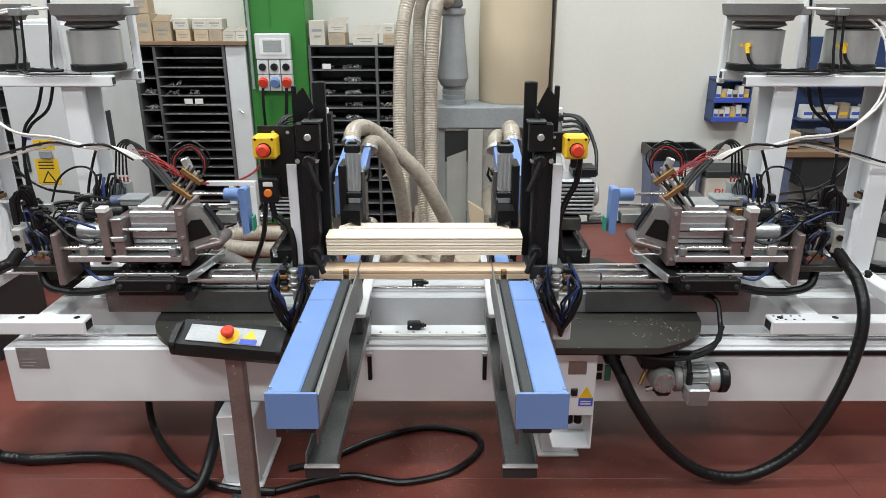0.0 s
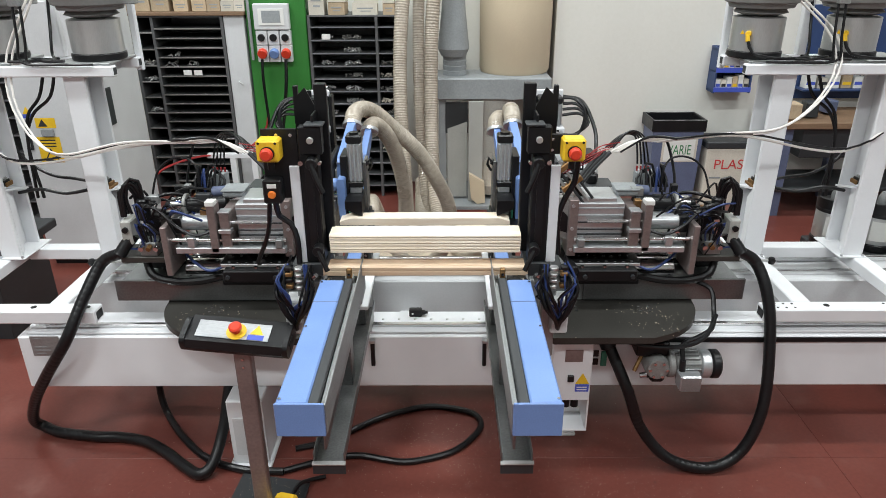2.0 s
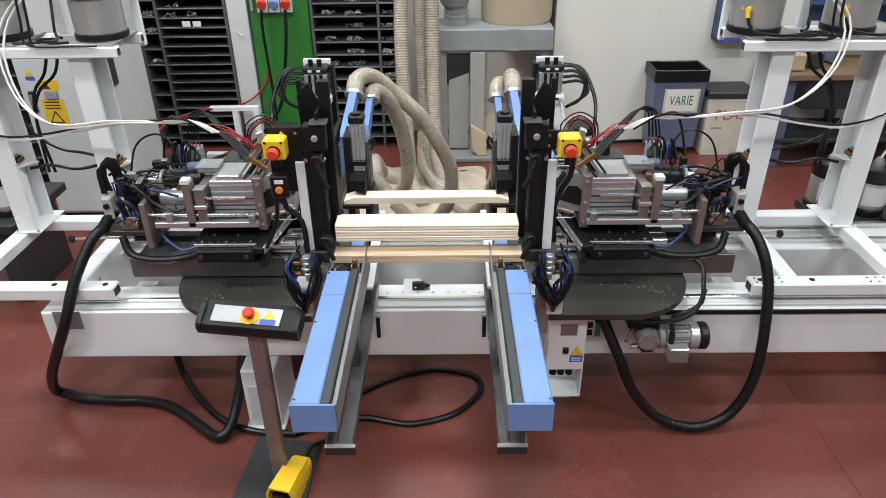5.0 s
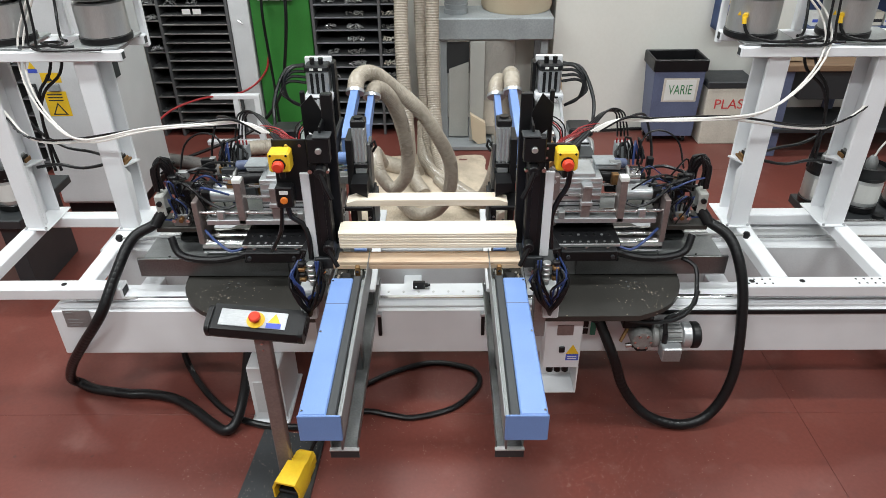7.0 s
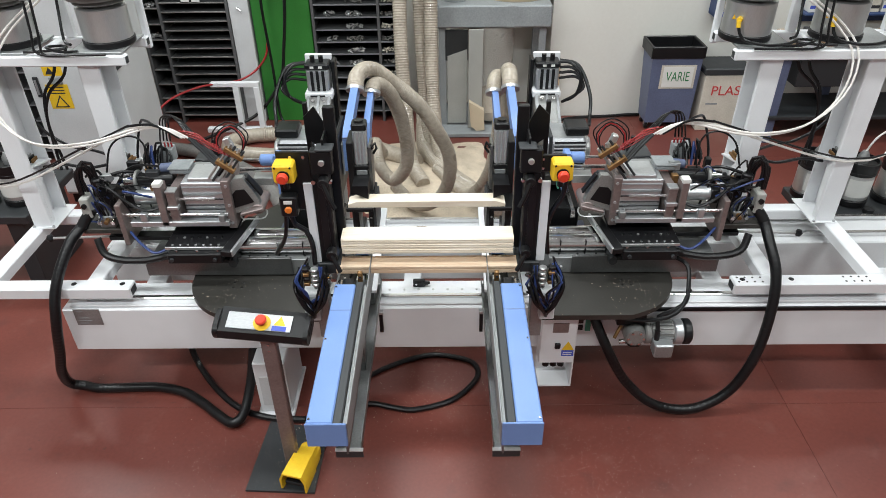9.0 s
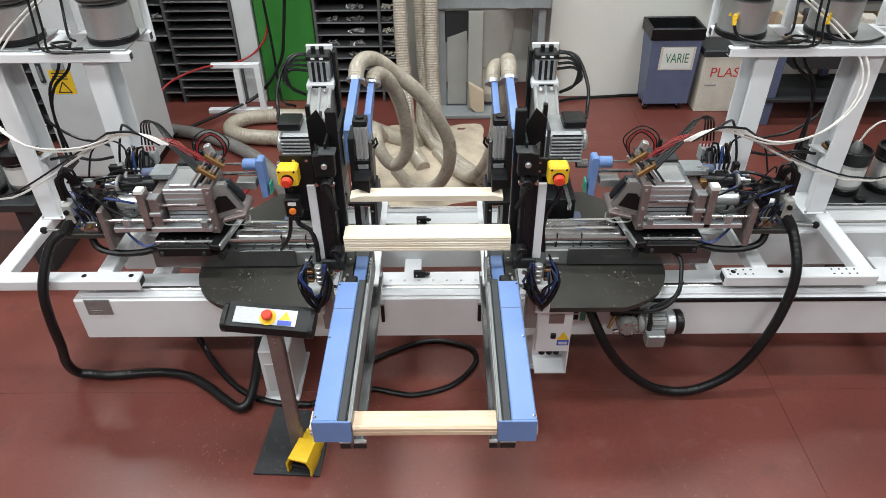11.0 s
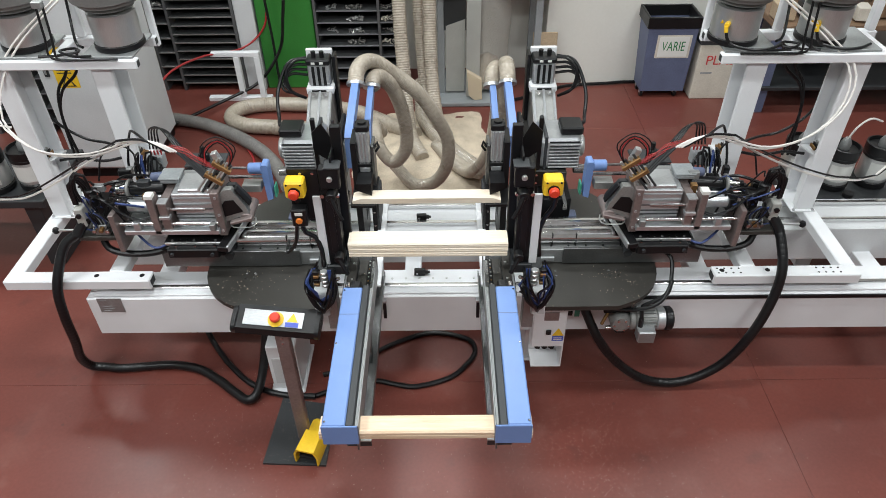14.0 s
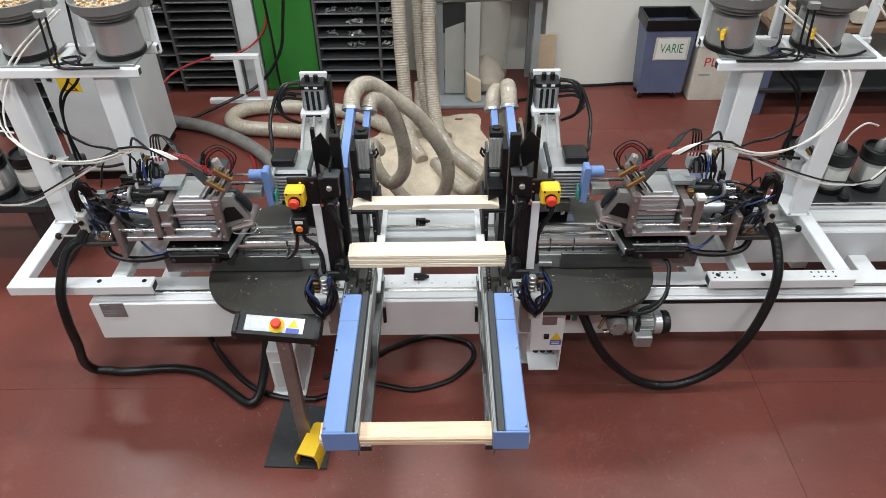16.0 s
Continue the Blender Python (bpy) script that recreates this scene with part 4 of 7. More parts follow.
    part("end_valve", Geo().box(1.53 * s, 1.60 * s, -0.05, 0.03, 0.90, 0.96, 0.004), ALUDULL, u)
    part("end_valve", Geo().box(1.52 * s, 1.575 * s, 0.0, 0.08, 0.97, 1.06, 0.004), BLACKPLASTIC, u)
    for k in range(3):
        part("fitting", Geo().cyl(((1.525 + 0.03 * k) * s, -0.05, 0.945), ((1.525 + 0.03 * k) * s, -0.075, 0.94), 0.010, n=10), BRASS if k % 2 else CHROME, u)
    part("distributor", Geo().cyl((1.575 * s, 0.0, 1.04), (1.575 * s, 0.0, 1.13), 0.024, n=14, c=0.006), BLACKPLASTIC, u)
    for k in range(4):
        part("end_cable", Geo().tube([((1.57 + 0.004 * k) * s, 0.0, 1.13), ((1.575 + 0.012 * k) * s, -0.005 + 0.02 * k, 1.205 - 0.012 * k), ((1.605 + 0.014 * k) * s, -0.01 + 0.02 * k, 1.215 - 0.010 * k), ((1.63 + 0.014 * k) * s, -0.015 + 0.015 * k, 1.14), ((1.62 + 0.012 * k) * s, -0.015, 1.07)], 0.0062, 8), RUBBER, u)
    for k in range(5):
        part("end_tube", Geo().tube([((1.52 + 0.015 * k) * s, -0.04, 0.96), ((1.50 + 0.02 * k) * s, -0.07, 1.0 + 0.01 * k), ((1.54 + 0.012 * k) * s, -0.075, 1.05), ((1.58) * s, -0.05, 1.02 - 0.02 * k), ((1.56 + 0.02 * k) * s, -0.04, 0.93)], 0.0042, 6), BLUETUBE if k % 3 == 1 else RUBBER, u)
    part("long_cable", Geo().tube([(1.57 * s, -0.02, 1.11), (1.50 * s, -0.05, 1.10), (1.43 * s, -0.06, 1.03), (1.36 * s, -0.06, 0.995), (1.30 * s, -0.05, 1.01)], 0.007, 6), RUBBER, u)
    part("long_cable", Geo().tube([(1.56 * s, 0.02, 1.12), (1.48 * s, 0.06, 1.13), (1.42 * s, 0.10, 1.10)], 0.008, 6), RUBBER, u)
    part("up_cable", Geo().tube([(1.45 * s, 0.14, 1.03), (1.46 * s, 0.2, 1.15), (1.42 * s, 0.22, 1.29), (1.36 * s, 0.15, 1.335), (1.28 * s, 0.06, 1.345)], 0.006, 6), RUBBER, u)
    part("lever_plate", Geo().box(1.50 * s, 1.64 * s, 0.08, 0.18, 0.785, 0.876, 0.004), BLACK, u)
    part("hose_socket", Geo().tube([(1.625 * s, -0.02, 0.985), (1.645 * s, -0.03, 0.96), (1.665 * s, -0.045, 0.935), (1.68 * s, -0.06, 0.91)], 0.0245, 12, rib=0.0012, pitch=0.012), RUBBER, u)
    # feed tubes that travel with the head
    for k in range(4):
        e = 0.012 * k
        head = [((1.10 + e) * s, 0.02, 1.31), ((1.17 + 1.5 * e) * s, 0.03, 1.345 + 0.4 * e), ((1.22 + 1.8 * e) * s, 0.035, 1.352 + 0.4 * e), ((1.285 + 2 * e) * s, 0.04, 1.346 + 0.3 * e)]
        part("dowel_tube", Geo().tube(head, 0.0048 if k < 2 else 0.0056, 8), RUBBER if k == 3 else WHITETUBE, u, "dowel feed tube")
    for k in range(24):
        x, y, z = random.uniform(1.44, 1.62), random.uniform(-0.04, 0.12), random.uniform(0.92, 1.1)
        x2, z2 = random.uniform(1.30, 1.64), random.uniform(0.90, 1.14)
        part("wiring", Geo().tube([(x * s, y, z), ((x + x2) / 2 * s + random.uniform(-0.03, 0.03), y - random.uniform(0.0, 0.06), max(z, z2) + random.uniform(0.0, 0.05)), (x2 * s, y + random.uniform(-0.03, 0.03), z2)], random.choice((0.003, 0.004, 0.0055)), 6), RUBBER if k % 4 else BLUETUBE, u)
    for k in range(30):
        x, y, z = random.uniform(1.02, 1.62), random.uniform(0.0, 0.16), random.uniform(0.86, 0.93)
        if k % 2:
            x, y, z = random.uniform(1.20, 1.60), random.uniform(0.03, 0.18), random.uniform(1.0, 1.13)
        w, h = random.uniform(0.012, 0.03), random.uniform(0.012, 0.03)
        part("fitting_block", Geo().box((x - w) * s, (x + w) * s, y - 0.015, y + 0.015, z - h, z + h, 0.003), (BLACKPLASTIC, BLACK, STRIP, BRASS, ALUDULL)[k % 5], u)
    part("cross_wire", Geo().tube([(1.0 * s, 0.2, 1.02), (1.05 * s, 0.24, 1.06), (1.15 * s, 0.23, 1.09), (1.26 * s, 0.22, 1.08), (1.32 * s, 0.2, 1.12)], 0.008, 8), RUBBER, u)
    part("arc_cable", Geo().tube([(1.40 * s, 0.10, 1.05), (1.385 * s, 0.14, 1.16), (1.42 * s, 0.17, 1.235), (1.50 * s, 0.19, 1.24), (1.57 * s, 0.18, 1.19), (1.60 * s, 0.14, 1.08)], 0.0045, 8), RUBBER, u)
    for k in range(3):
        part("hood_cable", Geo().tube([((1.585 + 0.014 * k) * s, 0.02, 1.03), ((1.58 + 0.012 * k) * s, 0.0, 1.15), ((1.605 + 0.013 * k) * s, -0.01, 1.20 - 0.008 * k), ((1.64 + 0.008 * k) * s, -0.015, 1.16), ((1.645 + 0.006 * k) * s, -0.02, 1.06)], 0.007, 8), RUBBER, u)
    # the head sits a little further in on its slide
    for o in u.children_recursive:
        if not o.name.startswith("dowel_tube"):
            o.data.transform(Matrix.Translation((-0.035 * s, 0, 0)))
        if o.name.split(".")[0] in LIFTED:
            o.data.transform(Matrix.Translation((0, 0, 0.067)) @ Matrix.Diagonal((1, 1, 0.85, 1)) @ Matrix.Translation((0, 0, -0.027)))
    for o in q.children:
        if o.name.split(".")[0] not in ("base_plate", "shaft_block"):
            o.data.transform(Matrix.Translation((0, 0, 0.024)))
    return q, u


CARRIAGE, HEAD = {}, {}
for side in (-1, 1):
    CARRIAGE[side], HEAD[side] = drill_unit(side)


# ---- saw units that slide in depth ----
def saw_unit(s):
    u = thing("saw_unit", "mitre saw unit with servo motor and blue suction hood", "saw unit", (0.6 * s, 0.7, 0.9), "saw units")
    part("back_plate", Geo().box(0.545 * s, 0.69 * s, 1.055, 1.075, 0.85, 1.36, 0.004), WHITE, u)
    part("side_strip", Geo().box(0.525 * s, 0.545 * s, 1.0, 1.075, 0.85, 1.34, 0.003), BLACK, u)
    sv = part("servo_motor", Geo().box(0.555 * s, 0.675 * s, 0.96, 1.055, 1.185, 1.305, 0.008), ALU, u)
    # Black bars stand in for shade inside the servo's grooves.
    for gx in (0.585, 0.615, 0.645):
        part("servo_groove", Geo().box((gx - 0.008) * s, (gx + 0.008) * s, 0.957, 0.96, 1.19, 1.30, 0.001), BLACK, sv)
    part("servo_cap", Geo().box(0.55 * s, 0.68 * s, 0.955, 1.055, 1.305, 1.338, 0.008), BLACKPLASTIC, sv)
    for gx in (0.595, 0.64):
        part("servo_plug", Geo().cyl((gx * s, 1.0, 1.338), (gx * s, 1.0, 1.37), 0.013, n=10), BLACKPLASTIC, sv)
        part("plug_label", Geo().box((gx - 0.01) * s, (gx + 0.01) * s, 0.9535, 0.955, 1.315, 1.327, 0.0004), LABEL, sv)
    part("servo_flange", Geo().box(0.54 * s, 0.69 * s, 0.935, 1.055, 1.15, 1.185, 0.004), WHITE, u)
    # Black bar paints the dark inside of the flange's slot.
    part("flange_slot", Geo().box(0.58 * s, 0.66 * s, 0.932, 0.935, 1.16, 1.175, 0.001), BLACK, u)
    part("cast_head", Geo().prism([(0.72, 1.04), (0.93, 1.165), (1.055, 1.165), (1.055, 0.9), (0.72, 0.95)], 0.55 * s, 0.68 * s, "x"), CAST, u)
    for gx in (0.56, 0.615, 0.67):
        part("cast_rib", Geo().prism([(0.70, 1.045), (0.93, 1.172), (0.93, 1.155), (0.70, 1.02)], (gx - 0.006) * s, (gx + 0.006) * s, "x"), ALU, u)
    for gx in (0.585, 0.645):
        part("cast_bolt", Geo().cyl((gx * s, 0.91, 1.155), (gx * s, 0.90, 1.165), 0.011, n=10), CHROME, u)
    mo = part("saw_motor", Geo().box(0.55 * s, 0.765 * s, 0.48, 0.70, 0.94, 1.115, 0.02), ALU, u)
    for k in range(8):
        part("cooling_fin", Geo().box(0.60 * s, 0.755 * s, 0.464, 0.481, 0.958 + 0.0185 * k, 0.966 + 0.0185 * k, 0.001), ALU, mo)
        # Black strips paint the shade between neighbouring fins.
        part("fin_gap", Geo().box(0.602 * s, 0.753 * s, 0.476, 0.4805, 0.9665 + 0.0185 * k, 0.976 + 0.0185 * k, 0.001), BLACK, mo)
    part("fan_cover", Geo().cyl((0.765 * s, 0.59, 1.02), (0.795 * s, 0.59, 1.02), 0.06, n=20, c=0.008), STEEL, mo)
    part("terminal_box", Geo().box(0.66 * s, 0.775 * s, 0.52, 0.64, 1.115, 1.16, 0.008), BLACKPLASTIC, mo)
    part("motor_divider", Geo().box(0.575 * s, 0.59 * s, 0.465, 0.70, 0.93, 1.14, 0.003), STRIP, u)
    part("small_cylinder", Geo().cyl((0.74 * s, 0.50, 0.93), (0.80 * s, 0.50, 0.93), 0.024, n=14, c=0.003), CHROME, u)
    part("slide_plate", Geo().box(0.50 * s, 0.70 * s, 0.45, 1.07, 0.88, 0.94, 0.004), DARKSTEEL, u)
    # suction hood: two flat blue ducts
    for x0, x1, prof in ((0.398, 0.438, [(0.49, 0.95), (0.57, 0.95), (0.61, 1.09), (0.98, 1.165), (0.95, 1.225), (0.53, 1.155), (0.49, 1.13)]),
                         (0.325, 0.358, [(0.64, 0.95), (0.71, 0.95), (0.78, 1.04), (1.05, 1.125), (1.01, 1.17), (0.72, 1.11)])):
        part("hood", Geo().prism(prof, x0 * s, x1 * s, "x"), BLUE, u, "blue sheet-metal suction duct")
    part("hood_seam", Geo().box(0.396 * s, 0.440 * s, 0.4865, 0.4895, 1.126, 1.134, 0.001), BLUEGREY, u)
    part("hood_plate", Geo().box(0.4385 * s, 0.448 * s, 0.48, 0.60, 0.93, 1.10, 0.003), ALUDULL, u)
    part("blade_guard", Geo().box(0.45 * s, 0.47 * s, 0.40, 0.70, 0.93, 1.16, 0.004), BLACK, u)
    for k, (x0, y0, z0) in enumerate(((0.42, 0.962, 1.195), (0.34, 1.03, 1.145))):
        if s < 0 and k == 0:
            pts = [(-x0, y0, z0), (-0.415, 1.03, 1.238), (-0.385, 1.13, 1.245), (-0.325, 1.22, 1.205), (-0.23, 1.29, 1.10), (-0.097, 1.34, 0.955), (0.0, 1.38, 0.79), (0.09, 1.42, 0.57), (0.08, 1.46, 0.34), (-0.01, 1.53, 0.16), (-0.16, 1.62, 0.09), (-0.3, 1.78, 0.15)]
        elif s < 0:
            pts = [(-x0, y0, z0), (-0.328, 1.10, 1.165), (-0.295, 1.18, 1.13), (-0.245, 1.26, 1.03), (-0.205, 1.35, 0.86), (-0.18, 1.43, 0.64), (-0.20, 1.48, 0.45), (-0.29, 1.52, 0.34), (-0.38, 1.58, 0.42), (-0.42, 1.75, 0.5), (-0.40, 2.0, 0.3)]
        elif k == 0:
            pts = [(x0, y0, z0), (0.42, 1.03, 1.238), (0.42, 1.12, 1.235), (0.43, 1.22, 1.13), (0.44, 1.31, 0.86), (0.42, 1.42, 0.5), (0.34, 1.6, 0.2), (0.24, 1.82, 0.09), (0.1, 2.05, 0.07)]
        else:
            pts = [(x0, y0, z0), (0.345, 1.10, 1.18), (0.37, 1.19, 1.175), (0.39, 1.28, 1.07), (0.40, 1.37, 0.76), (0.36, 1.5, 0.4), (0.26, 1.72, 0.12), (0.12, 1.95, 0.07), (0.0, 2.2, 0.07)]
        part("suction_hose", Geo().tube(pts, 0.043, 16, rib=0.0022, pitch=0.013), HOSE, u, "dusty corrugated suction hose")
        part("hose_clamp", Geo().cyl((x0 * s, y0 - 0.006, z0 - 0.005), (x0 * s, y0 + 0.006, z0 + 0.008), 0.050, n=18), ALU, u)
    for k in range(4):
        part("servo_cable", Geo().tube([(0.68 * s, 0.99, 1.33 - 0.03 * k), ((0.74 + 0.01 * k) * s, 0.98, 1.325 - 0.025 * k), ((0.79 + 0.008 * k) * s, 0.95, 1.27 - 0.02 * k), ((0.77) * s, 0.93, 1.17), ((0.70) * s, 0.95, 1.12)], 0.008, 8), RUBBER, u)
    part("servo_cable", Geo().tube([(0.68 * s, 1.0, 1.335), (0.78 * s, 0.98, 1.31), (0.84 * s, 0.9, 1.18), (0.83 * s, 0.8, 1.08), (0.80 * s, 0.68, 1.10), (0.74 * s, 0.62, 1.135)], 0.010, 8), RUBBER, u)
    return u


SAW = {side: saw_unit(side) for side in (-1, 1)}


# saw slide bed, fixed on the rear beam
for side in (-1, 1):
    bed = thing("saw_bed", "dark slide bed that carries the saw unit", "machine bed", (0.6 * side, 0.75, 0.66), "saw beds")
    part("bed_block", Geo().box(0.50 * side, 0.72 * side, 0.30, 1.15, 0.68, 0.84, 0.004), BLACK, bed)
    part("bed_rail", Geo().box(0.53 * side, 0.55 * side, 0.20, 1.15, 0.84, 0.878, 0.002), CHROME, bed)
    part("bed_rail", Geo().box(0.66 * side, 0.68 * side, 0.20, 1.15, 0.84, 0.878, 0.002), CHROME, bed)
    part("bed_leg", Geo().box(0.54 * side, 0.68 * side, 0.98, 1.12, 0, 0.68, 0.004), GREYPAINT, bed)
    part("bed_leg", Geo().box(0.54 * side, 0.68 * side, 0.42, 0.56, 0.60, 0.68, 0.004), GREYPAINT, bed)


# ---- feeder stands ----
def feeder_bowl(x, y, z):
    b = thing("bowl_feeder", "vibratory bowl feeder with steel drum and grey bowl of dowels", "bowl feeder", (x, y, z), "bowl feeders")
    part("rubber_base", Geo().lathe(x, y, [(0.108, z), (0.112, z + 0.006), (0.112, z + 0.026), (0.104, z + 0.03)], 32), BLACKPLASTIC, b)
    part("drum", Geo().lathe(x, y, [(0.106, z + 0.03), (0.106, z + 0.165), (0.09, z + 0.17)], 36), STEEL, b, "brushed steel drum")
    part("bowl", Geo().lathe(x, y, [(0.07, z + 0.172), (0.11, z + 0.185), (0.097, z + 0.20), (0.13, z + 0.205), (0.135, z + 0.22), (0.152, z + 0.228), (0.160, z + 0.27), (0.155, z + 0.272), (0.145, z + 0.245), (0.1, z + 0.235), (0.001, z + 0.232)], 36), BOWL, b, "grey feeder bowl")
    g = Geo()
    for k in range(110):
        a, r = random.uniform(0, 6.28), 0.125 * math.sqrt(random.random())
        p = Vector((x + r * math.cos(a), y + r * math.sin(a), z + 0.24 + random.uniform(0, 0.012)))
        d = Vector((math.cos(a * 7), math.sin(a * 7), random.uniform(-0.2, 0.2))) * 0.014
        g.cyl(p - d, p + d, 0.004, n=6)
    tagged(part("dowels", g, DOWEL, b, "small beech dowels"), kind="stuff")
    if x > 0:
        px, py = x - 0.068, y - 0.081
        plug = part("plug", Geo().cyl((px, py, z + 0.105), (px - 0.014, py - 0.024, z + 0.105), 0.012, n=12, c=0.002).cyl((px - 0.014, py - 0.022, z + 0.10), (px - 0.012, py - 0.028, z + 0.075), 0.009, n=10), YELLOW, b, "yellow cable plug")
        part("plug_sign", Geo().prism([(x - 0.098, z + 0.10), (x - 0.082, z + 0.10), (x - 0.09, z + 0.118)], y - 0.066, y - 0.0645, "y"), YELLOW, plug)
        part("cable", Geo().tube([(px - 0.012, py - 0.028, z + 0.08), (px + 0.01, py - 0.045, z + 0.03), (x + 0.03, y - 0.15, z + 0.012), (x + 0.12, y - 0.14, z + 0.01), (x + 0.19, y - 0.1, z + 0.012)], 0.007, 8), RUBBER, b)
    part("outlet", Geo().box(x + 0.14, x + 0.20, y - 0.03, y + 0.02, z + 0.225, z + 0.262, 0.003), ALUDULL, b)
    return b


CHAINS = []


def feeder_stand(s):
    st = thing("feeder_stand", "white square-tube stand carrying two bowl feeders", "machine stand", (1.7 * s, 0.3, 0.62), "feeder stands")
    T = 0.032
    def bar(name, x0, x1, y0, y1, z0, z1):
        return part(name, Geo().box(x0 * s, x1 * s, y0, y1, z0, z1, 0.005), WHITE, st)
    # floor frame on the base beams
    f = bar("front_tube", 1.355, 2.06, -0.15, -0.075, 0.643, 0.70)
    # Black plate and discs paint the dark inside of mouth, slots and holes.
    part("tube_mouth", Geo().box(1.3535 * s, 1.356 * s, -0.137, -0.088, 0.654, 0.689, 0.001), BLACK, f)
    part("slot", Geo().cyl((1.40 * s, -0.11, 0.70), (1.40 * s, -0.11, 0.7015), 0.012, n=14), BLACK, f)
    part("slot", Geo().cyl((1.62 * s, -0.11, 0.70), (1.62 * s, -0.11, 0.7015), 0.012, n=14), BLACK, f)
    if s > 0:
        for k in range(8):
            part("bolt_hole", Geo().cyl(((1.38 + 0.035 * (k % 4)) * s, -0.128 + 0.032 * (k // 4), 0.70), ((1.38 + 0.035 * (k % 4)) * s, -0.128 + 0.032 * (k // 4), 0.7012), 0.005, n=8), BLACK, f)
            part("bolt_hole", Geo().cyl(((1.86 + 0.035 * (k % 4)) * s, -0.128 + 0.032 * (k // 4), 0.70), ((1.86 + 0.035 * (k % 4)) * s, -0.128 + 0.032 * (k // 4), 0.7012), 0.005, n=8), BLACK, f)
    bar("side_tube", 1.985, 2.06, -0.075, 0.60, 0.643, 0.70)
    bar("side_tube", 1.50, 1.575, -0.075, 0.60, 0.643, 0.70)
    bar("rear_tube", 1.577, 1.983, 0.485, 0.56, 0.643, 0.70)
    # uprights: deep flat posts with a stiffener
    for x0 in (1.455, 1.93):
        p = bar("upright", x0 + 0.01, x0 + 0.105, 0.37, 0.39, 0.70, 1.548)
        bar("upright_web", x0 + 0.09, x0 + 0.105, 0.39, 0.56, 0.70, 1.548)
        bar("upright_lip", x0 + 0.03, x0 + 0.105, 0.56, 0.575, 0.70, 1.548)
        bar("foot_plate", x0 - 0.012, x0 + 0.117, 0.355, 0.60, 0.70, 0.708)
        part("gusset", Geo().prism([(0.39, 1.03), (0.56, 0.99), (0.56, 0.998), (0.39, 1.038)], (x0 + 0.012) * s, (x0 + 0.09) * s, "x"), WHITE, p)
        part("gusset_web", Geo().prism([(0.39, 0.72), (0.41, 0.72), (0.43, 0.98), (0.39, 1.03)], (x0 + 0.012) * s, (x0 + 0.02) * s, "x"), WHITE, p)
        for k in range(5):
            part("clip", Geo().box((x0 + 0.02 + 0.012 * k) * s, (x0 + 0.028 + 0.012 * k) * s, 0.42, 0.47, 1.04, 1.06 + 0.008 * (k % 3), 0.002), (BRASS, BLACKPLASTIC, ALUDULL)[k % 3], p)
        for bx in (0.0, 0.1):
            part("foot_bolt", Geo().cyl(((x0 + bx) * s, 0.362, 0.708), ((x0 + bx) * s, 0.362, 0.716), 0.007, n=8), ALU, p)
    # shelf
    sh = bar("shelf_front", 1.325, 2.15, 0.34, 0.385, 1.549, 1.594)
    # Dark plates paint the shaded insides of the shelf tubes' ends.
    part("tube_mouth", Geo().box(1.3235 * s, 1.326 * s, 0.348, 0.377, 1.557, 1.586, 0.0008), STRIP, sh)
    bar("shelf_rear", 1.325, 2.15, 0.60, 0.645, 1.549, 1.594)
    part("rear_mouth", Geo().box(1.3235 * s, 1.326 * s, 0.608, 0.637, 1.557, 1.586, 0.0008), STRIP, sh)
    for x0 in (1.40, 1.70, 2.05):
        bar("shelf_cross", x0, x0 + 0.045, 0.385, 0.60, 1.549, 1.594)
    part("shelf_plate", Geo().box(1.34 * s, 1.58 * s, 0.36, 0.63, 1.595, 1.605, 0.002), ALUDULL, st)
    part("shelf_plate", Geo().box(1.76 * s, 2.05 * s, 0.36, 0.63, 1.595, 1.605, 0.002), ALUDULL, st)
    bar("rear_post", 1.655, 1.695, 0.605, 0.645, 1.594, 2.25)
    bar("rear_post", 1.326, 1.356, 0.6455, 0.675, 1.53, 2.0)
    bar("rear_post", 2.1, 2.14, 0.605, 0.645, 1.594, 2.25)
    for k in range(2):
        part("stand_cable", Geo().tube([((1.66 + 0.03 * k) * s, 0.36, 1.85), ((1.665 + 0.03 * k) * s, 0.345, 1.7), ((1.67 + 0.02 * k) * s, 0.335, 1.61), ((1.62 - 0.1 * k) * s, 0.335, 1.602), ((1.5 - 0.1 * k) * s, 0.335, 1.603)], 0.0055, 8), RUBBER, st)
        part("hanging_cable", Geo().tube([((1.72 + 0.05 * k) * s, 0.62, 1.548), ((1.76 + 0.05 * k) * s, 0.60, 1.42), ((1.84 + 0.02 * k) * s, 0.56, 1.34), ((1.88) * s, 0.54, 1.2), ((1.86 + 0.03 * k) * s, 0.53, 0.95)], 0.0075, 8), RUBBER, st)
    part("cable_tangle", Geo().tube([(1.52 * s, 0.345, 1.615), (1.60 * s, 0.35, 1.612), (1.66 * s, 0.37, 1.62), (1.69 * s, 0.42, 1.612), (1.64 * s, 0.45, 1.608), (1.60 * s, 0.40, 1.612), (1.68 * s, 0.36, 1.612), (1.76 * s, 0.35, 1.612)], 0.006, 8), RUBBER, st)
    part("post_cable", Geo().tube([(1.665 * s, 0.59, 2.2), (1.655 * s, 0.585, 1.95), (1.67 * s, 0.57, 1.75), (1.65 * s, 0.50, 1.62), (1.60 * s, 0.45, 1.612)], 0.0065, 8), RUBBER, st)
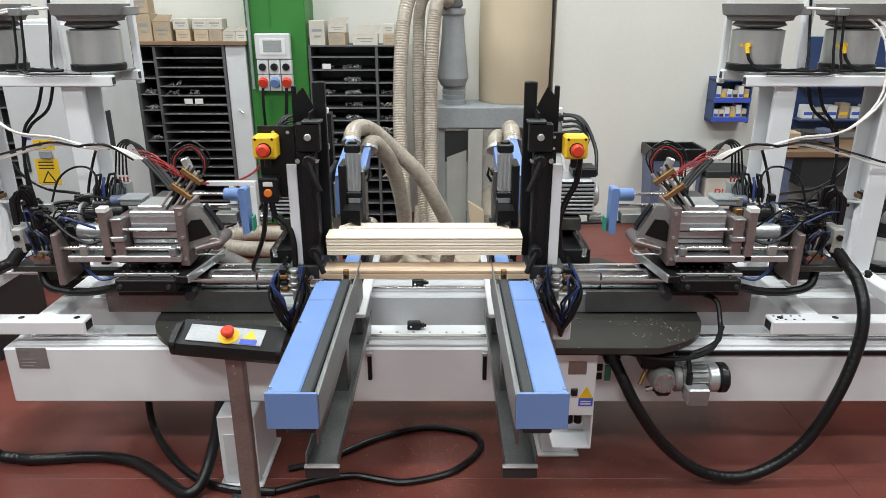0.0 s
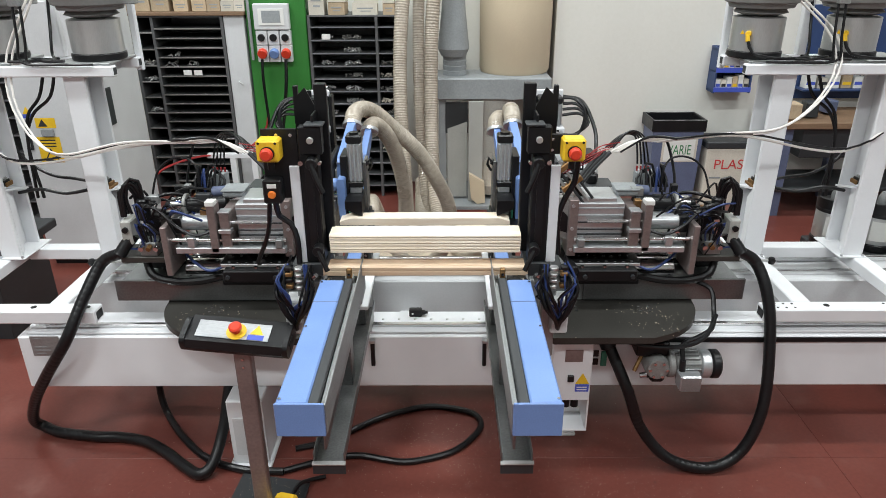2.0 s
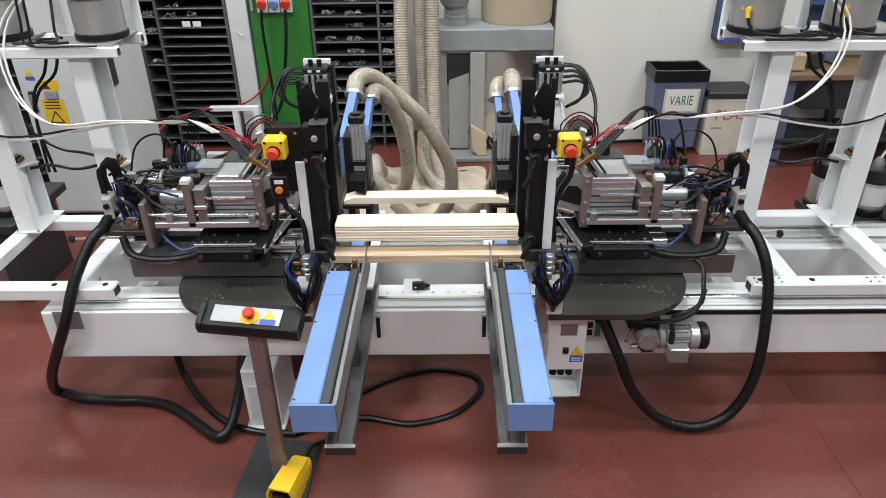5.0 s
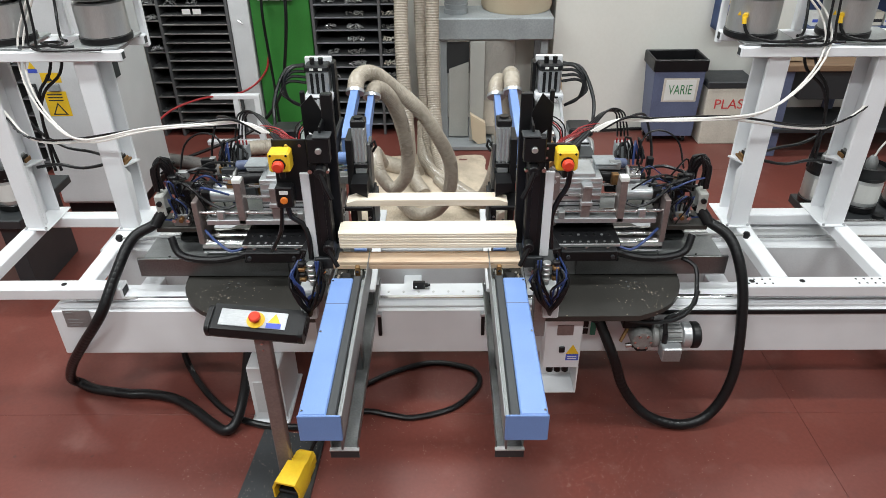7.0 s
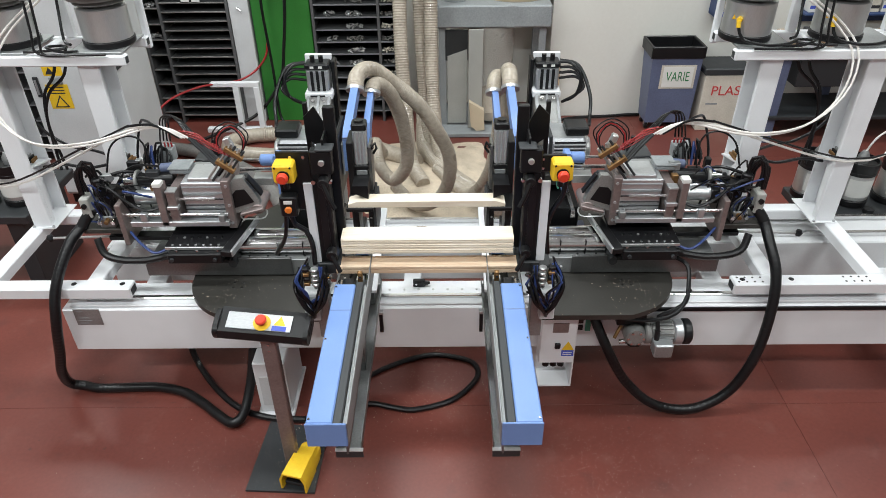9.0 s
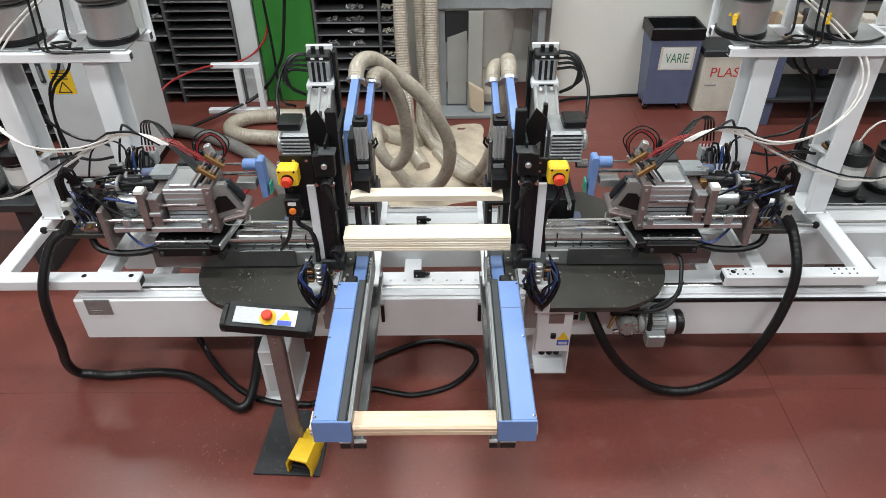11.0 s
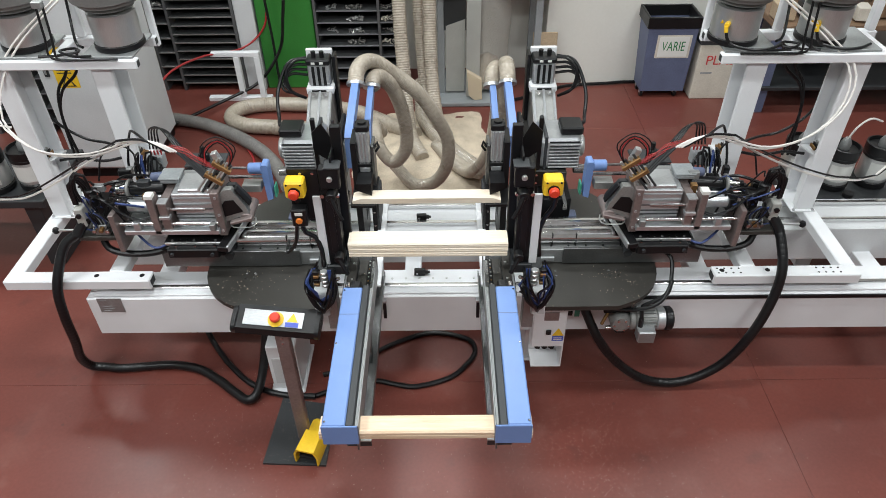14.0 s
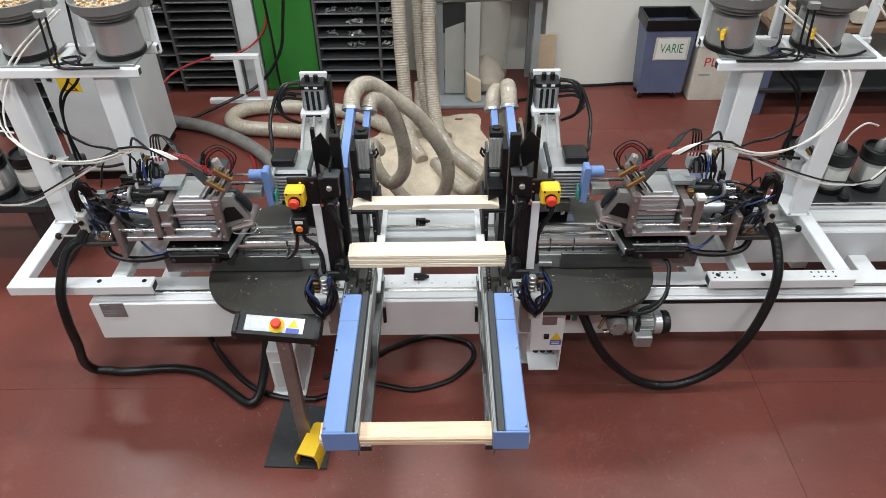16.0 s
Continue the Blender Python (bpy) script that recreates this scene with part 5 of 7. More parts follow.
    part("side_loop", Geo().tube([(1.95 * s, 0.58, 1.545), (2.02 * s, 0.62, 1.45), (2.06 * s, 0.66, 1.3), (2.0 * s, 0.66, 1.12), (1.86 * s, 0.62, 1.04), (1.72 * s, 0.58, 1.03), (1.60 * s, 0.50, 1.04)], 0.0075, 8), RUBBER, st)
    part("cross_cable", Geo().tube([(1.57 * s, 0.46, 1.02), (1.70 * s, 0.45, 1.0), (1.82 * s, 0.45, 1.02), (1.93 * s, 0.46, 1.0)], 0.008, 8), RUBBER, st)
    part("terminal_strip", Geo().box(1.47 * s, 1.545 * s, 0.40, 0.49, 1.03, 1.042, 0.002), BRASS, st)
    part("valve", Geo().box(1.655 * s, 1.70 * s, 0.34, 0.37, 1.83, 1.86, 0.003), ALUDULL, st)
    for bx in (1.41, 1.815) if s > 0 else (1.44, 1.87):
        feeder_bowl(bx * s, 0.495, 1.6055)
    # dowel tubes that hang from the bowls, in short pieces
    for k in range(4):
        outer = k > 1
        label = "black air line hanging from the outer bowl feeder" if k == 3 else "pale plastic dowel feed tube hanging from the bowl feeder"
        t = thing("dowel_tube", label, "hose", ((1.97 if outer else 1.54) * s, 0.42, 1.82), "dowel tubes")
        mat, rad = (RUBBER, 0.0048) if k == 3 else (WHITETUBE, 0.0056 if outer else 0.0048)
        CHAINS.append((t, s, "outer" if outer else "inner", k, 26 if outer else 24, mat, rad, 6, "tube_piece"))


for side in (-1, 1):
    feeder_stand(side)

# ---- control console, pedal ----
con = thing("control_console", "black control console on a steel post", "control panel", (-0.63, -0.55, 0), "")
cm = pose(-0.645, -0.555, 0.822, 22, 3.5, -4) @ Matrix.Scale(0.93, 4)
prof = [(-0.055, -0.03), (0.06, -0.03), (0.07, -0.01), (0.065, 0.03), (-0.05, 0.03), (-0.066, 0.0)]
g = Geo()
gp = Geo().prism(prof, -0.178, 0.178, "x")
g.add([cm @ Vector(p) for p in gp.v], gp.f)
part("housing", g, BLACKPLASTIC, con)
def placed_cap(e):
    rim = [(0.062 * math.copysign(abs(math.cos(a)) ** 0.6, math.cos(a)), 0.040 * math.copysign(abs(math.sin(a)) ** 0.6, math.sin(a))) for a in [2 * math.pi * k / 20 for k in range(20)]]
    gc = Geo().prism(rim, 0.1785 * e, 0.198 * e, "x")
    return Geo().add([cm @ Vector(p) for p in gc.v], gc.f)


for e in (-1, 1):
    part("end_cap", placed_cap(e), BLACKPLASTIC, con)
    part("cap_hole", Geo().block((0.004, 0.05, 0.03), cm @ pose(0.1985 * e, 0, 0), 0.001), BLACK, con)
part("face", Geo().block((0.27, 0.075, 0.003), cm @ pose(-0.012, 0.005, 0.032), 0.001), ALU, con, "silver face plate")
part("yellow_disc", Geo().cyl(cm @ Vector((0.0, 0.0, 0.033)), cm @ Vector((0.0, 0.0, 0.036)), 0.034, n=24), YELLOW, con)
stop = part("stop_collar", Geo().cyl(cm @ Vector((0.0, 0.0, 0.036)), cm @ Vector((0.0, 0.0, 0.052)), 0.013, n=16), RED, con)
part("stop_button", Geo().cyl(cm @ Vector((0.0, 0.0, 0.05)), cm @ Vector((0.0, 0.0, 0.07)), 0.022, n=20, c=0.005), RED, stop)
part("sign_blue", Geo().block((0.06, 0.022, 0.001), cm @ pose(0.075, -0.02, 0.0342), 0.0002), SIGNBLUE, con)
tri = Geo()
tp = Geo().prism([(0.05, -0.006), (0.10, -0.006), (0.075, 0.036)], 0.0335, 0.0348, "z")
tri.add([cm @ Vector(p) for p in tp.v], tp.f)
part("sign_triangle", tri, YELLOW, con)
part("post", Geo().box(-0.665, -0.605, -0.575, -0.535, 0.012, 0.79, 0.005), BRONZE, con, "bronze anodised square post")
for k in (0.715, 0.745):
    part("post_screw", Geo().cyl((-0.635, -0.575, k), (-0.635, -0.579, k), 0.005, n=8), CHROME, con)
part("base_plate", Geo().prism([(-0.82, -0.70), (-0.515, -0.715), (-0.50, -0.36), (-0.79, -0.31)], 0.0, 0.012, "z"), STRIP, con, "dark speckled base plate")
ped = thing("foot_pedal", "yellow guarded foot pedal on the base plate", "foot pedal", (-0.575, -0.62, 0.012))
hood = [(-0.06, 0.0), (-0.062, 0.06), (-0.045, 0.10), (0.045, 0.10), (0.062, 0.06), (0.06, 0.0)]
inner = [(p[0] * 0.86, p[1] * 0.9) for p in hood]
pm = pose(-0.583, -0.62, 0.014, 0, 0, -14)
def placed(geo, m):
    return Geo().add([m @ Vector(p) for p in geo.v], geo.f)
ring = Geo()
for y0, y1, sc in ((-0.09, 0.03, 1.0), (0.03, 0.10, 0.82)):
    a = [(p[0] * sc, y0, p[1] * sc) for p in hood] + [(p[0] * sc * 0.9, y1, p[1] * sc) for p in hood] + [(p[0] * sc, y0, p[1] * sc) for p in inner] + [(p[0] * sc * 0.9, y1, p[1] * sc) for p in inner]
    fs = []
    for i in range(5):
        fs += [(i, i + 1, 7 + i, 6 + i), (12 + i, 18 + i, 19 + i, 13 + i), (i, 12 + i, 13 + i, i + 1), (6 + i, 7 + i, 19 + i, 18 + i)]
    fs += [(0, 6, 18, 12), (5, 17, 23, 11)]
    ring.add(a, fs)
part("guard", placed(ring, pm), YELLOW, ped, "yellow pedal guard")
part("pedal_plate", placed(Geo().box(-0.045, 0.045, -0.075, 0.05, 0.018, 0.035, 0.004), pm), BLACKPLASTIC, ped)
part("rear_housing", placed(Geo().box(-0.045, 0.045, 0.05, 0.13, 0.0, 0.075, 0.016), pm), YELLOW, ped)
part("cable", Geo().tube([(-0.55, -0.50, 0.05), (-0.53, -0.42, 0.05), (-0.50, -0.36, 0.02), (-0.44, -0.33, 0.012)], 0.009, 8), RUBBER, ped)

# ---- side switch box and gear motor at the front of the base ----
sb = thing("switch_box", "white switch cabinet hung at the machine front", "switch box", (0.56, -0.25, 0.2))
part("panel", Geo().box(0.485, 0.645, -0.285, -0.20, 0.36, 0.64, 0.004), WHITE, sb)
part("lower_tray", Geo().box(0.495, 0.648, -0.275, -0.15, 0.200, 0.210, 0.002).box(0.640, 0.648, -0.275, -0.15, 0.21, 0.36, 0.002).box(0.495, 0.645, -0.16, -0.15, 0.21, 0.36, 0.002), WHITE, sb)
part("hanger", Geo().box(0.50, 0.62, -0.20, -0.15, 0.40, 0.60, 0.003), WHITE, sb)
for k in range(3):
    part("coupling", Geo().cyl((0.53 + 0.035 * k, -0.22, 0.29), (0.53 + 0.035 * k, -0.22, 0.36), 0.016, n=12), BLACKPLASTIC, sb)
part("name_plate", Geo().box(0.535, 0.605, -0.2875, -0.285, 0.545, 0.60, 0.001), BRONZE, sb)
part("rotary_switch", Geo().box(0.55, 0.575, -0.297, -0.285, 0.455, 0.485, 0.003), BLACKPLASTIC, sb)
part("sign_plate", Geo().box(0.583, 0.638, -0.2875, -0.285, 0.405, 0.44, 0.001), SIGNBLUE, sb)
part("sign_triangle", Geo().prism([(0.583, 0.442), (0.638, 0.442), (0.6105, 0.492)], -0.2875, -0.285, "y"), YELLOW, sb)
for k in range(2):
    part("sign_line", Geo().box(0.59, 0.63, -0.2882, -0.2875, 0.413 + 0.011 * k, 0.418 + 0.011 * k, 0.0002), LABEL, sb)
gm = thing("gear_motor", "grey geared electric motor on the base front", "motor", (0.95, -0.22, 0.5))
part("mount_plate", Geo().box(0.83, 0.96, -0.235, -0.152, 0.535, 0.60, 0.006), BLACK, gm)
part("gearbox", Geo().rings([(Vector((0.912, y, 0.50)), Vector((0, 1, 0)), r) for y, r in ((-0.278, 0.02), (-0.276, 0.043), (-0.262, 0.05), (-0.20, 0.05), (-0.17, 0.035))], 24), CAST, gm)
for k in range(6):
    a = math.tau * k / 6
    part("gear_bolt", Geo().cyl((0.912 + 0.034 * math.cos(a), -0.284, 0.50 + 0.034 * math.sin(a)), (0.912 + 0.034 * math.cos(a), -0.276, 0.50 + 0.034 * math.sin(a)), 0.006, n=8), CHROME, gm)
part("gear_foot", Geo().box(0.885, 0.945, -0.275, -0.18, 0.435, 0.475, 0.012), BLACKPLASTIC, gm)
part("motor_flange", Geo().cyl((0.955, -0.23, 0.50), (0.985, -0.23, 0.50), 0.055, n=24, c=0.006), CAST, gm)
mb = part("motor_body", Geo().cyl((0.985, -0.23, 0.50), (1.09, -0.23, 0.50), 0.048, n=24, c=0.004), CAST, gm)
for k in range(18):
    part("fin", Geo().block((0.085, 0.0035, 0.016), pose(1.035, -0.23, 0.50) @ pose(0, 0, 0, 20 * k) @ pose(0, 0, 0.054), 0.001), ALUDULL, mb)
part("motor_bell", Geo().cyl((1.085, -0.23, 0.50), (1.125, -0.23, 0.50), 0.057, n=28, c=0.004), ALU, gm)
part("fan_cover", Geo().cyl((1.125, -0.23, 0.50), (1.165, -0.23, 0.50), 0.059, n=28, c=0.008), BLACKPLASTIC, gm)
for k in range(8):
    a = math.tau * k / 8
    part("fan_slot", Geo().block((0.003, 0.03, 0.006), pose(1.166, -0.23, 0.50) @ pose(0, 0, 0, 45 * k) @ pose(0, 0.03, 0), 0.001), STRIP, gm)
part("terminal_box", Geo().box(0.985, 1.068, -0.335, -0.27, 0.435, 0.505, 0.006), ALU, gm)
part("terminal_lid", Geo().box(0.989, 1.064, -0.3375, -0.3352, 0.439, 0.501, 0.001), ALUDULL, gm)
part("cable_gland", Geo().cyl((1.0, -0.29, 0.505), (1.0, -0.285, 0.55), 0.012, n=12), BLACKPLASTIC, gm)
part("coupling", Geo().cyl((0.845, -0.255, 0.462), (0.885, -0.255, 0.468), 0.011, n=12, c=0.002), CHROME, gm)
part("coupling", Geo().cyl((0.872, -0.255, 0.466), (0.892, -0.255, 0.469), 0.015, n=12, c=0.002), BLACKPLASTIC, gm)
part("drain_valve", Geo().cyl((0.825, -0.245, 0.475), (0.855, -0.22, 0.53), 0.008, n=10), BRASS, gm)
part("motor_cable", Geo().tube([(1.0, -0.285, 0.55), (1.0, -0.26, 0.61), (1.05, -0.25, 0.63), (1.12, -0.22, 0.66), (1.15, -0.14, 0.70), (1.15, -0.08, 0.76), (1.10, -0.02, 0.77)], 0.010, 8), RUBBER, gm)
part("motor_cable", Geo().tube([(0.70, -0.17, 0.60), (0.84, -0.26, 0.605), (0.98, -0.28, 0.61), (1.08, -0.26, 0.64), (1.15, -0.17, 0.69)], 0.009, 8), RUBBER, gm)
for k in range(2):
    part("socket", Geo().box(0.672, 0.70, -0.156, -0.15, 0.445 + 0.04 * k, 0.475 + 0.04 * k, 0.002), BLACKPLASTIC, gm)
part("green_terminal", Geo().box(0.71, 0.735, -0.158, -0.15, 0.44, 0.51, 0.002), PCB, gm)

# ---- hoses: the hanging loops follow the heads ----
for side in (-1, 1):
    hose = thing("cable_hose", "thick black cable hose rising in a loop to the drill head", "hose", (1.2 * side, -0.25, 0.03), "cable hoses")
    CHAINS.append((hose, side, "cable", 0, 72 if side > 0 else 60, RUBBER, 0.0235, 12, "hose_piece"))
    if side > 0:
        part("end_collar", Geo().cyl((0.708, -0.148, 0.60), (0.735, -0.175, 0.54), 0.033, n=14, c=0.004), BLACKPLASTIC, hose)
fh = thing("cable_hose", "thick black cable hose lying on the floor", "hose", (-1.3, -0.15, 0.0), "cable hoses")
part("hose", Geo().tube([(-1.50, -0.09, 0.026), (-1.40, -0.092, 0.026), (-1.27, -0.125, 0.026), (-1.15, -0.20, 0.026), (-1.05, -0.28, 0.026), (-0.965, -0.335, 0.03), (-0.915, -0.30, 0.06), (-0.885, -0.2, 0.17), (-0.86, -0.12, 0.345)], 0.023, 12, rib=0.0012, pitch=0.012), RUBBER, fh)
fh = thing("floor_cable", "thin black cable curving over the floor", "cable", (-1.0, -0.1, 0.0), "floor cables")
part("cable", Geo().tube([(-1.24, 0.1, 0.34), (-1.29, 0.13, 0.16), (-1.26, 0.09, 0.03), (-1.12, -0.085, 0.017), (-0.965, -0.225, 0.017), (-0.80, -0.292, 0.017), (-0.62, -0.305, 0.017)], 0.016, 10), RUBBER, fh)
fh = thing("floor_cable", "thin black cable looped on the floor", "cable", (0.0, -0.1, 0.0), "floor cables")
part("cable", Geo().tube([(-0.62, -0.30, 0.015), (-0.45, -0.23, 0.015), (-0.316, -0.203, 0.015), (-0.2, -0.23, 0.015), (-0.087, -0.244, 0.015), (0.095, -0.18, 0.015), (0.21, -0.05, 0.015), (0.225, 0.04, 0.015), (0.164, 0.109, 0.015), (-0.031, 0.143, 0.015), (-0.254, 0.049, 0.015), (-0.45, -0.1, 0.015), (-0.6, -0.16, 0.015)], 0.014, 10), RUBBER, fh)


# ---- along the back wall ----
def carton(x, y, z, w, d, h, mat, turn=0.0, open_top=False):
    m = pose(x, y, z, 0, 0, turn)
    c = thing("carton", "small worn cardboard carton of fittings on the rack top", "box", (x, y, z), "cartons on the racks")
    part("body", placed(Geo().box(-w / 2, w / 2, -d / 2, d / 2, 0, h, 0.003), m), mat, c)
    if open_top:
        part("flap", placed(Geo().prism([(-w / 2, h), (w / 2, h), (w / 2 + 0.03, h + w * 0.35), (-w / 2 + 0.06, h + w * 0.35)], -d / 2, -d / 2 + 0.003, "y"), m), mat, c)
    else:
        part("tape", placed(Geo().box(-w / 2 + 0.004, w / 2 - 0.004, -0.018, 0.018, h, h + 0.0015, 0.0004), m), CARDWHITE, c)
    part("print_bar", placed(Geo().box(-w * 0.32, w * 0.32, -d / 2 - 0.0012, -d / 2, h * 0.55, h * 0.66, 0.0003), m), GREYPAINT, c)
    part("print_bar", placed(Geo().box(-w * 0.2, w * 0.25, -d / 2 - 0.0012, -d / 2, h * 0.32, h * 0.4, 0.0003), m), GREYPAINT, c)


def rack(name, label, x0, x1, y0, y1, z1, divs, levels, edge):
    r = thing(name, label, "storage rack", ((x0 + x1) / 2, (y0 + y1) / 2, 0), "storage racks")
    part("back", Geo().box(x0, x1, y1 - 0.008, y1, 0.02, z1, 0.002), RACK, r)
    for x in [x0, *divs, x1]:
        part("side_panel", Geo().box(x - 0.012, x + 0.012, y0 - 0.004, y1 - 0.008, -0.0459, z1, 0.002), RACK, r)
    bays = list(zip([x0, *divs], [*divs, x1]))
    for bi, (a, b) in enumerate(bays):
        for z in levels[bi]:
            sh = part("shelf", Geo().box(a + 0.012, b - 0.012, y0, y1 - 0.008, z - 0.006, z, 0.001), RACK, r)
            part("shelf_edge", Geo().box(a + 0.012, b - 0.012, y0 - 0.003, y0, z - 0.009, z + 0.002, 0.001), edge, sh)
    part("top", Geo().box(x0 - 0.012, x1 + 0.012, y0 - 0.004, y1, z1, z1 + 0.012, 0.002), RACK, r)
    return r


lv = [0.03 + 0.0785 * k for k in range(19)]
rack("storage_rack", "dark steel rack with many thin bright-edged shelves", -2.56, -1.80, 3.42, 3.84, 1.53, [-2.385], [[0.06 + 0.135 * k for k in range(11)], lv], RACKEDGE)
rack("storage_rack", "dark steel rack behind the electrical cabinet", -3.75, -2.78, 2.62, 2.98, 1.42, [-3.3], [[0.06 + 0.135 * k for k in range(10)]] * 2, RACKDULL)
lv2 = [0.06 + 0.107 * k for k in range(14)]
rack("storage_rack", "dark grey pigeonhole rack of small metal parts", -1.07, -0.34, 3.42, 3.84, 1.53, [-0.505], [lv2, lv2], RACKDULL)
top = solid("top_board", Geo().box(-2.6, -1.6, 3.40, 3.84, 1.545, 1.575, 0.003), BOARD, "brown wooden board across the rack top", "board", (-2.1, 3.6, 1.545))
for x, w, h, z, mt, op in ((-2.30, 0.15, 0.16, 0, CARD, True), (-2.13, 0.12, 0.09, 0, CARD, False), (-2.14, 0.13, 0.09, 0.092, CARDWHITE, False), (-1.98, 0.12, 0.09, 0, CARD, False), (-1.985, 0.12, 0.09, 0.092, CARDWHITE, False), (-1.86, 0.11, 0.09, 0, CARD, False),
                           (-1.86, 0.13, 0.09, 0.092, CARDWHITE, False), (-1.74, 0.11, 0.08, 0, CARDWHITE, True), (-1.64, 0.09, 0.08, 0, CARDWHITE, True), (-2.45, 0.13, 0.22, 0, CARD, False), (-2.46, 0.12, 0.15, 0.222, CARD, False), (-2.57, 0.11, 0.3, 0, CARD, False)):
    carton(x, 3.52, 1.5755 + z, w, 0.16, h, mt, random.uniform(-4, 4), op)
for x, w, h, z, mt, op in ((-1.0, 0.13, 0.2, 0, CARDWHITE, False), (-0.83, 0.14, 0.1, 0, CARD, False), (-0.83, 0.15, 0.07, 0.102, CARDWHITE, True), (-0.60, 0.21, 0.09, 0, CARDWHITE, True), (-0.40, 0.1, 0.09, 0, CARD, False), (-0.40, 0.1, 0.08, 0.092, CARDWHITE, False)):
    carton(x, 3.52, 1.5425 + z, w, 0.16, h, mt, random.uniform(-4, 4), op)
# small hardware in the pigeonholes
def hardware(x, z, n, mat, spread):
    g = Geo()
    for k in range(n):
        p = Vector((x + random.uniform(-spread, spread), 3.435 + random.uniform(0, 0.06), z + 0.006 + random.uniform(0, 0.03)))
        d = Vector((random.uniform(-1, 1), random.uniform(-1, 1), random.uniform(-0.5, 0.5))).normalized() * 0.014
        g.cyl(p - d, p + d, 0.0055, n=6)
    tagged(solid("hardware_heap", g, mat, "loose heap of small metal fittings in a rack tray", "fittings", (x, 3.46, z), "hardware heaps"), kind="stuff")


for k, z in enumerate(lv2[3:13]):
    hardware(-0.72, z, 34, STEEL if k % 3 else RACKEDGE, 0.07)
    if k % 2:
        hardware(-0.93, z, 16, STEEL, 0.05)
    if k < 8:
        hardware(-0.43, z, 18, RACKEDGE if k % 2 else CARDWHITE, 0.05)
for z in (0.735, 1.005, 1.14):
    hardware(-2.475, z + 0.0, 22, STEEL, 0.05)
for x, z in ((-2.25, 1.208), (-2.1, 1.13), (-2.28, 1.13)):
    hardware(x, z, 12, STEEL, 0.05)
for x, z in ((-2.05, 1.0515), (-2.14, 1.0515), (-0.93, lv2[12])):
    solid("paper_label", Geo().box(x - 0.035, x + 0.035, 3.410, 3.414, z + 0.006, z + 0.05, 0.0006), LABEL, "white paper label on a rack shelf", "label", (x, 3.41, z), "rack labels")
cab = thing("white_cupboard", "plain white cupboard between rack and pillar", "cupboard", (-1.7, 3.6, 0))
part("body", Geo().box(-1.785, -1.615, 3.43, 3.84, -0.0459, 1.544, 0.004), OFFWHITE, cab)
part("hook", Geo().tube([(-1.70, 3.43, 1.0), (-1.70, 3.38, 1.01), (-1.66, 3.36, 0.985)], 0.008, 8), STEEL, cab)
sk = thing("socket_panel", "grey electrical socket panel mounted on the green pillar", "socket panel", (-1.37, 3.45, 1.15))
part("meter_box", Geo().box(-1.52, -1.225, 3.385, 3.442, 1.43, 1.64, 0.008), OFFWHITE, sk)
part("meter_window", Geo().box(-1.48, -1.265, 3.380, 3.3852, 1.47, 1.60, 0.003), LABEL, sk)
part("meter_dial", Geo().box(-1.45, -1.295, 3.3785, 3.3802, 1.49, 1.585, 0.001), GREYPAINT, sk)
for k in range(3):
    sx = -1.47 + 0.1 * k
    mod = part("socket_module", Geo().box(sx - 0.046, sx + 0.046, 3.39, 3.442, 1.31, 1.425, 0.004), OFFWHITE, sk)
    part("socket_ring", Geo().cyl((sx, 3.391, 1.37), (sx, 3.37, 1.37), 0.03, n=18, c=0.003), BLACKPLASTIC, mod)
    low = part("plug_socket", Geo().box(sx - 0.046, sx + 0.046, 3.39, 3.442, 1.17, 1.305, 0.004), OFFWHITE, sk)
    part("plug", Geo().cyl((sx, 3.392, 1.25), (sx, 3.35, 1.235), 0.04, n=16, c=0.005), RED if k != 1 else BLUE, low)
part("plug_cable", Geo().tube([(-1.47, 3.34, 1.2), (-1.475, 3.33, 1.0), (-1.46, 3.34, 0.5), (-1.44, 3.3, 0.05), (-1.3, 3.2, 0.015)], 0.012, 8), RUBBER, sk)
part("plug_cable", Geo().tube([(-1.27, 3.34, 1.2), (-1.28, 3.31, 1.0), (-1.33, 3.32, 0.7), (-1.40, 3.3, 0.4), (-1.62, 3.25, 0.12), (-1.9, 3.1, 0.02), (-2.3, 2.6, 0.015)], 0.014, 8), RUBBER, sk)
wf = thing("tube_rack", "small white welded tube frame standing by the wall", "frame", (-1.7, 3.15, 0))
for g in (Geo().box(-1.95, -1.53, 3.05, 3.10, 0.42, 0.46, 0.004), Geo().box(-1.76, -1.71, 3.05, 3.10, 0.04, 0.42, 0.004), Geo().box(-1.58, -1.53, 3.05, 3.10, 0.04, 0.42, 0.004), Geo().box(-2.05, -1.48, 3.05, 3.11, 0.0, 0.04, 0.004)):
    part("tube", g, WHITE, wf)

# the wall furniture stands close to the wall line
SET_IN = Matrix.Translation((0.06, -2.58, 1.95)) @ Matrix.Scale(0.977, 4) @ Matrix.Translation((-0.06, 2.58, -1.95))
for o in list(scene.objects):
    if o.parent is None and o.name.split(".")[0] in ("storage_rack", "carton", "top_board", "hardware_heap", "paper_label", "white_cupboard", "socket_panel"):
        old = o.location.copy()
        o.location = SET_IN @ old
        for p in (o, *o.children_recursive):
            if p.type == "MESH":
                p.data.transform(Matrix.Translation(-o.location) @ SET_IN @ Matrix.Translation(old))

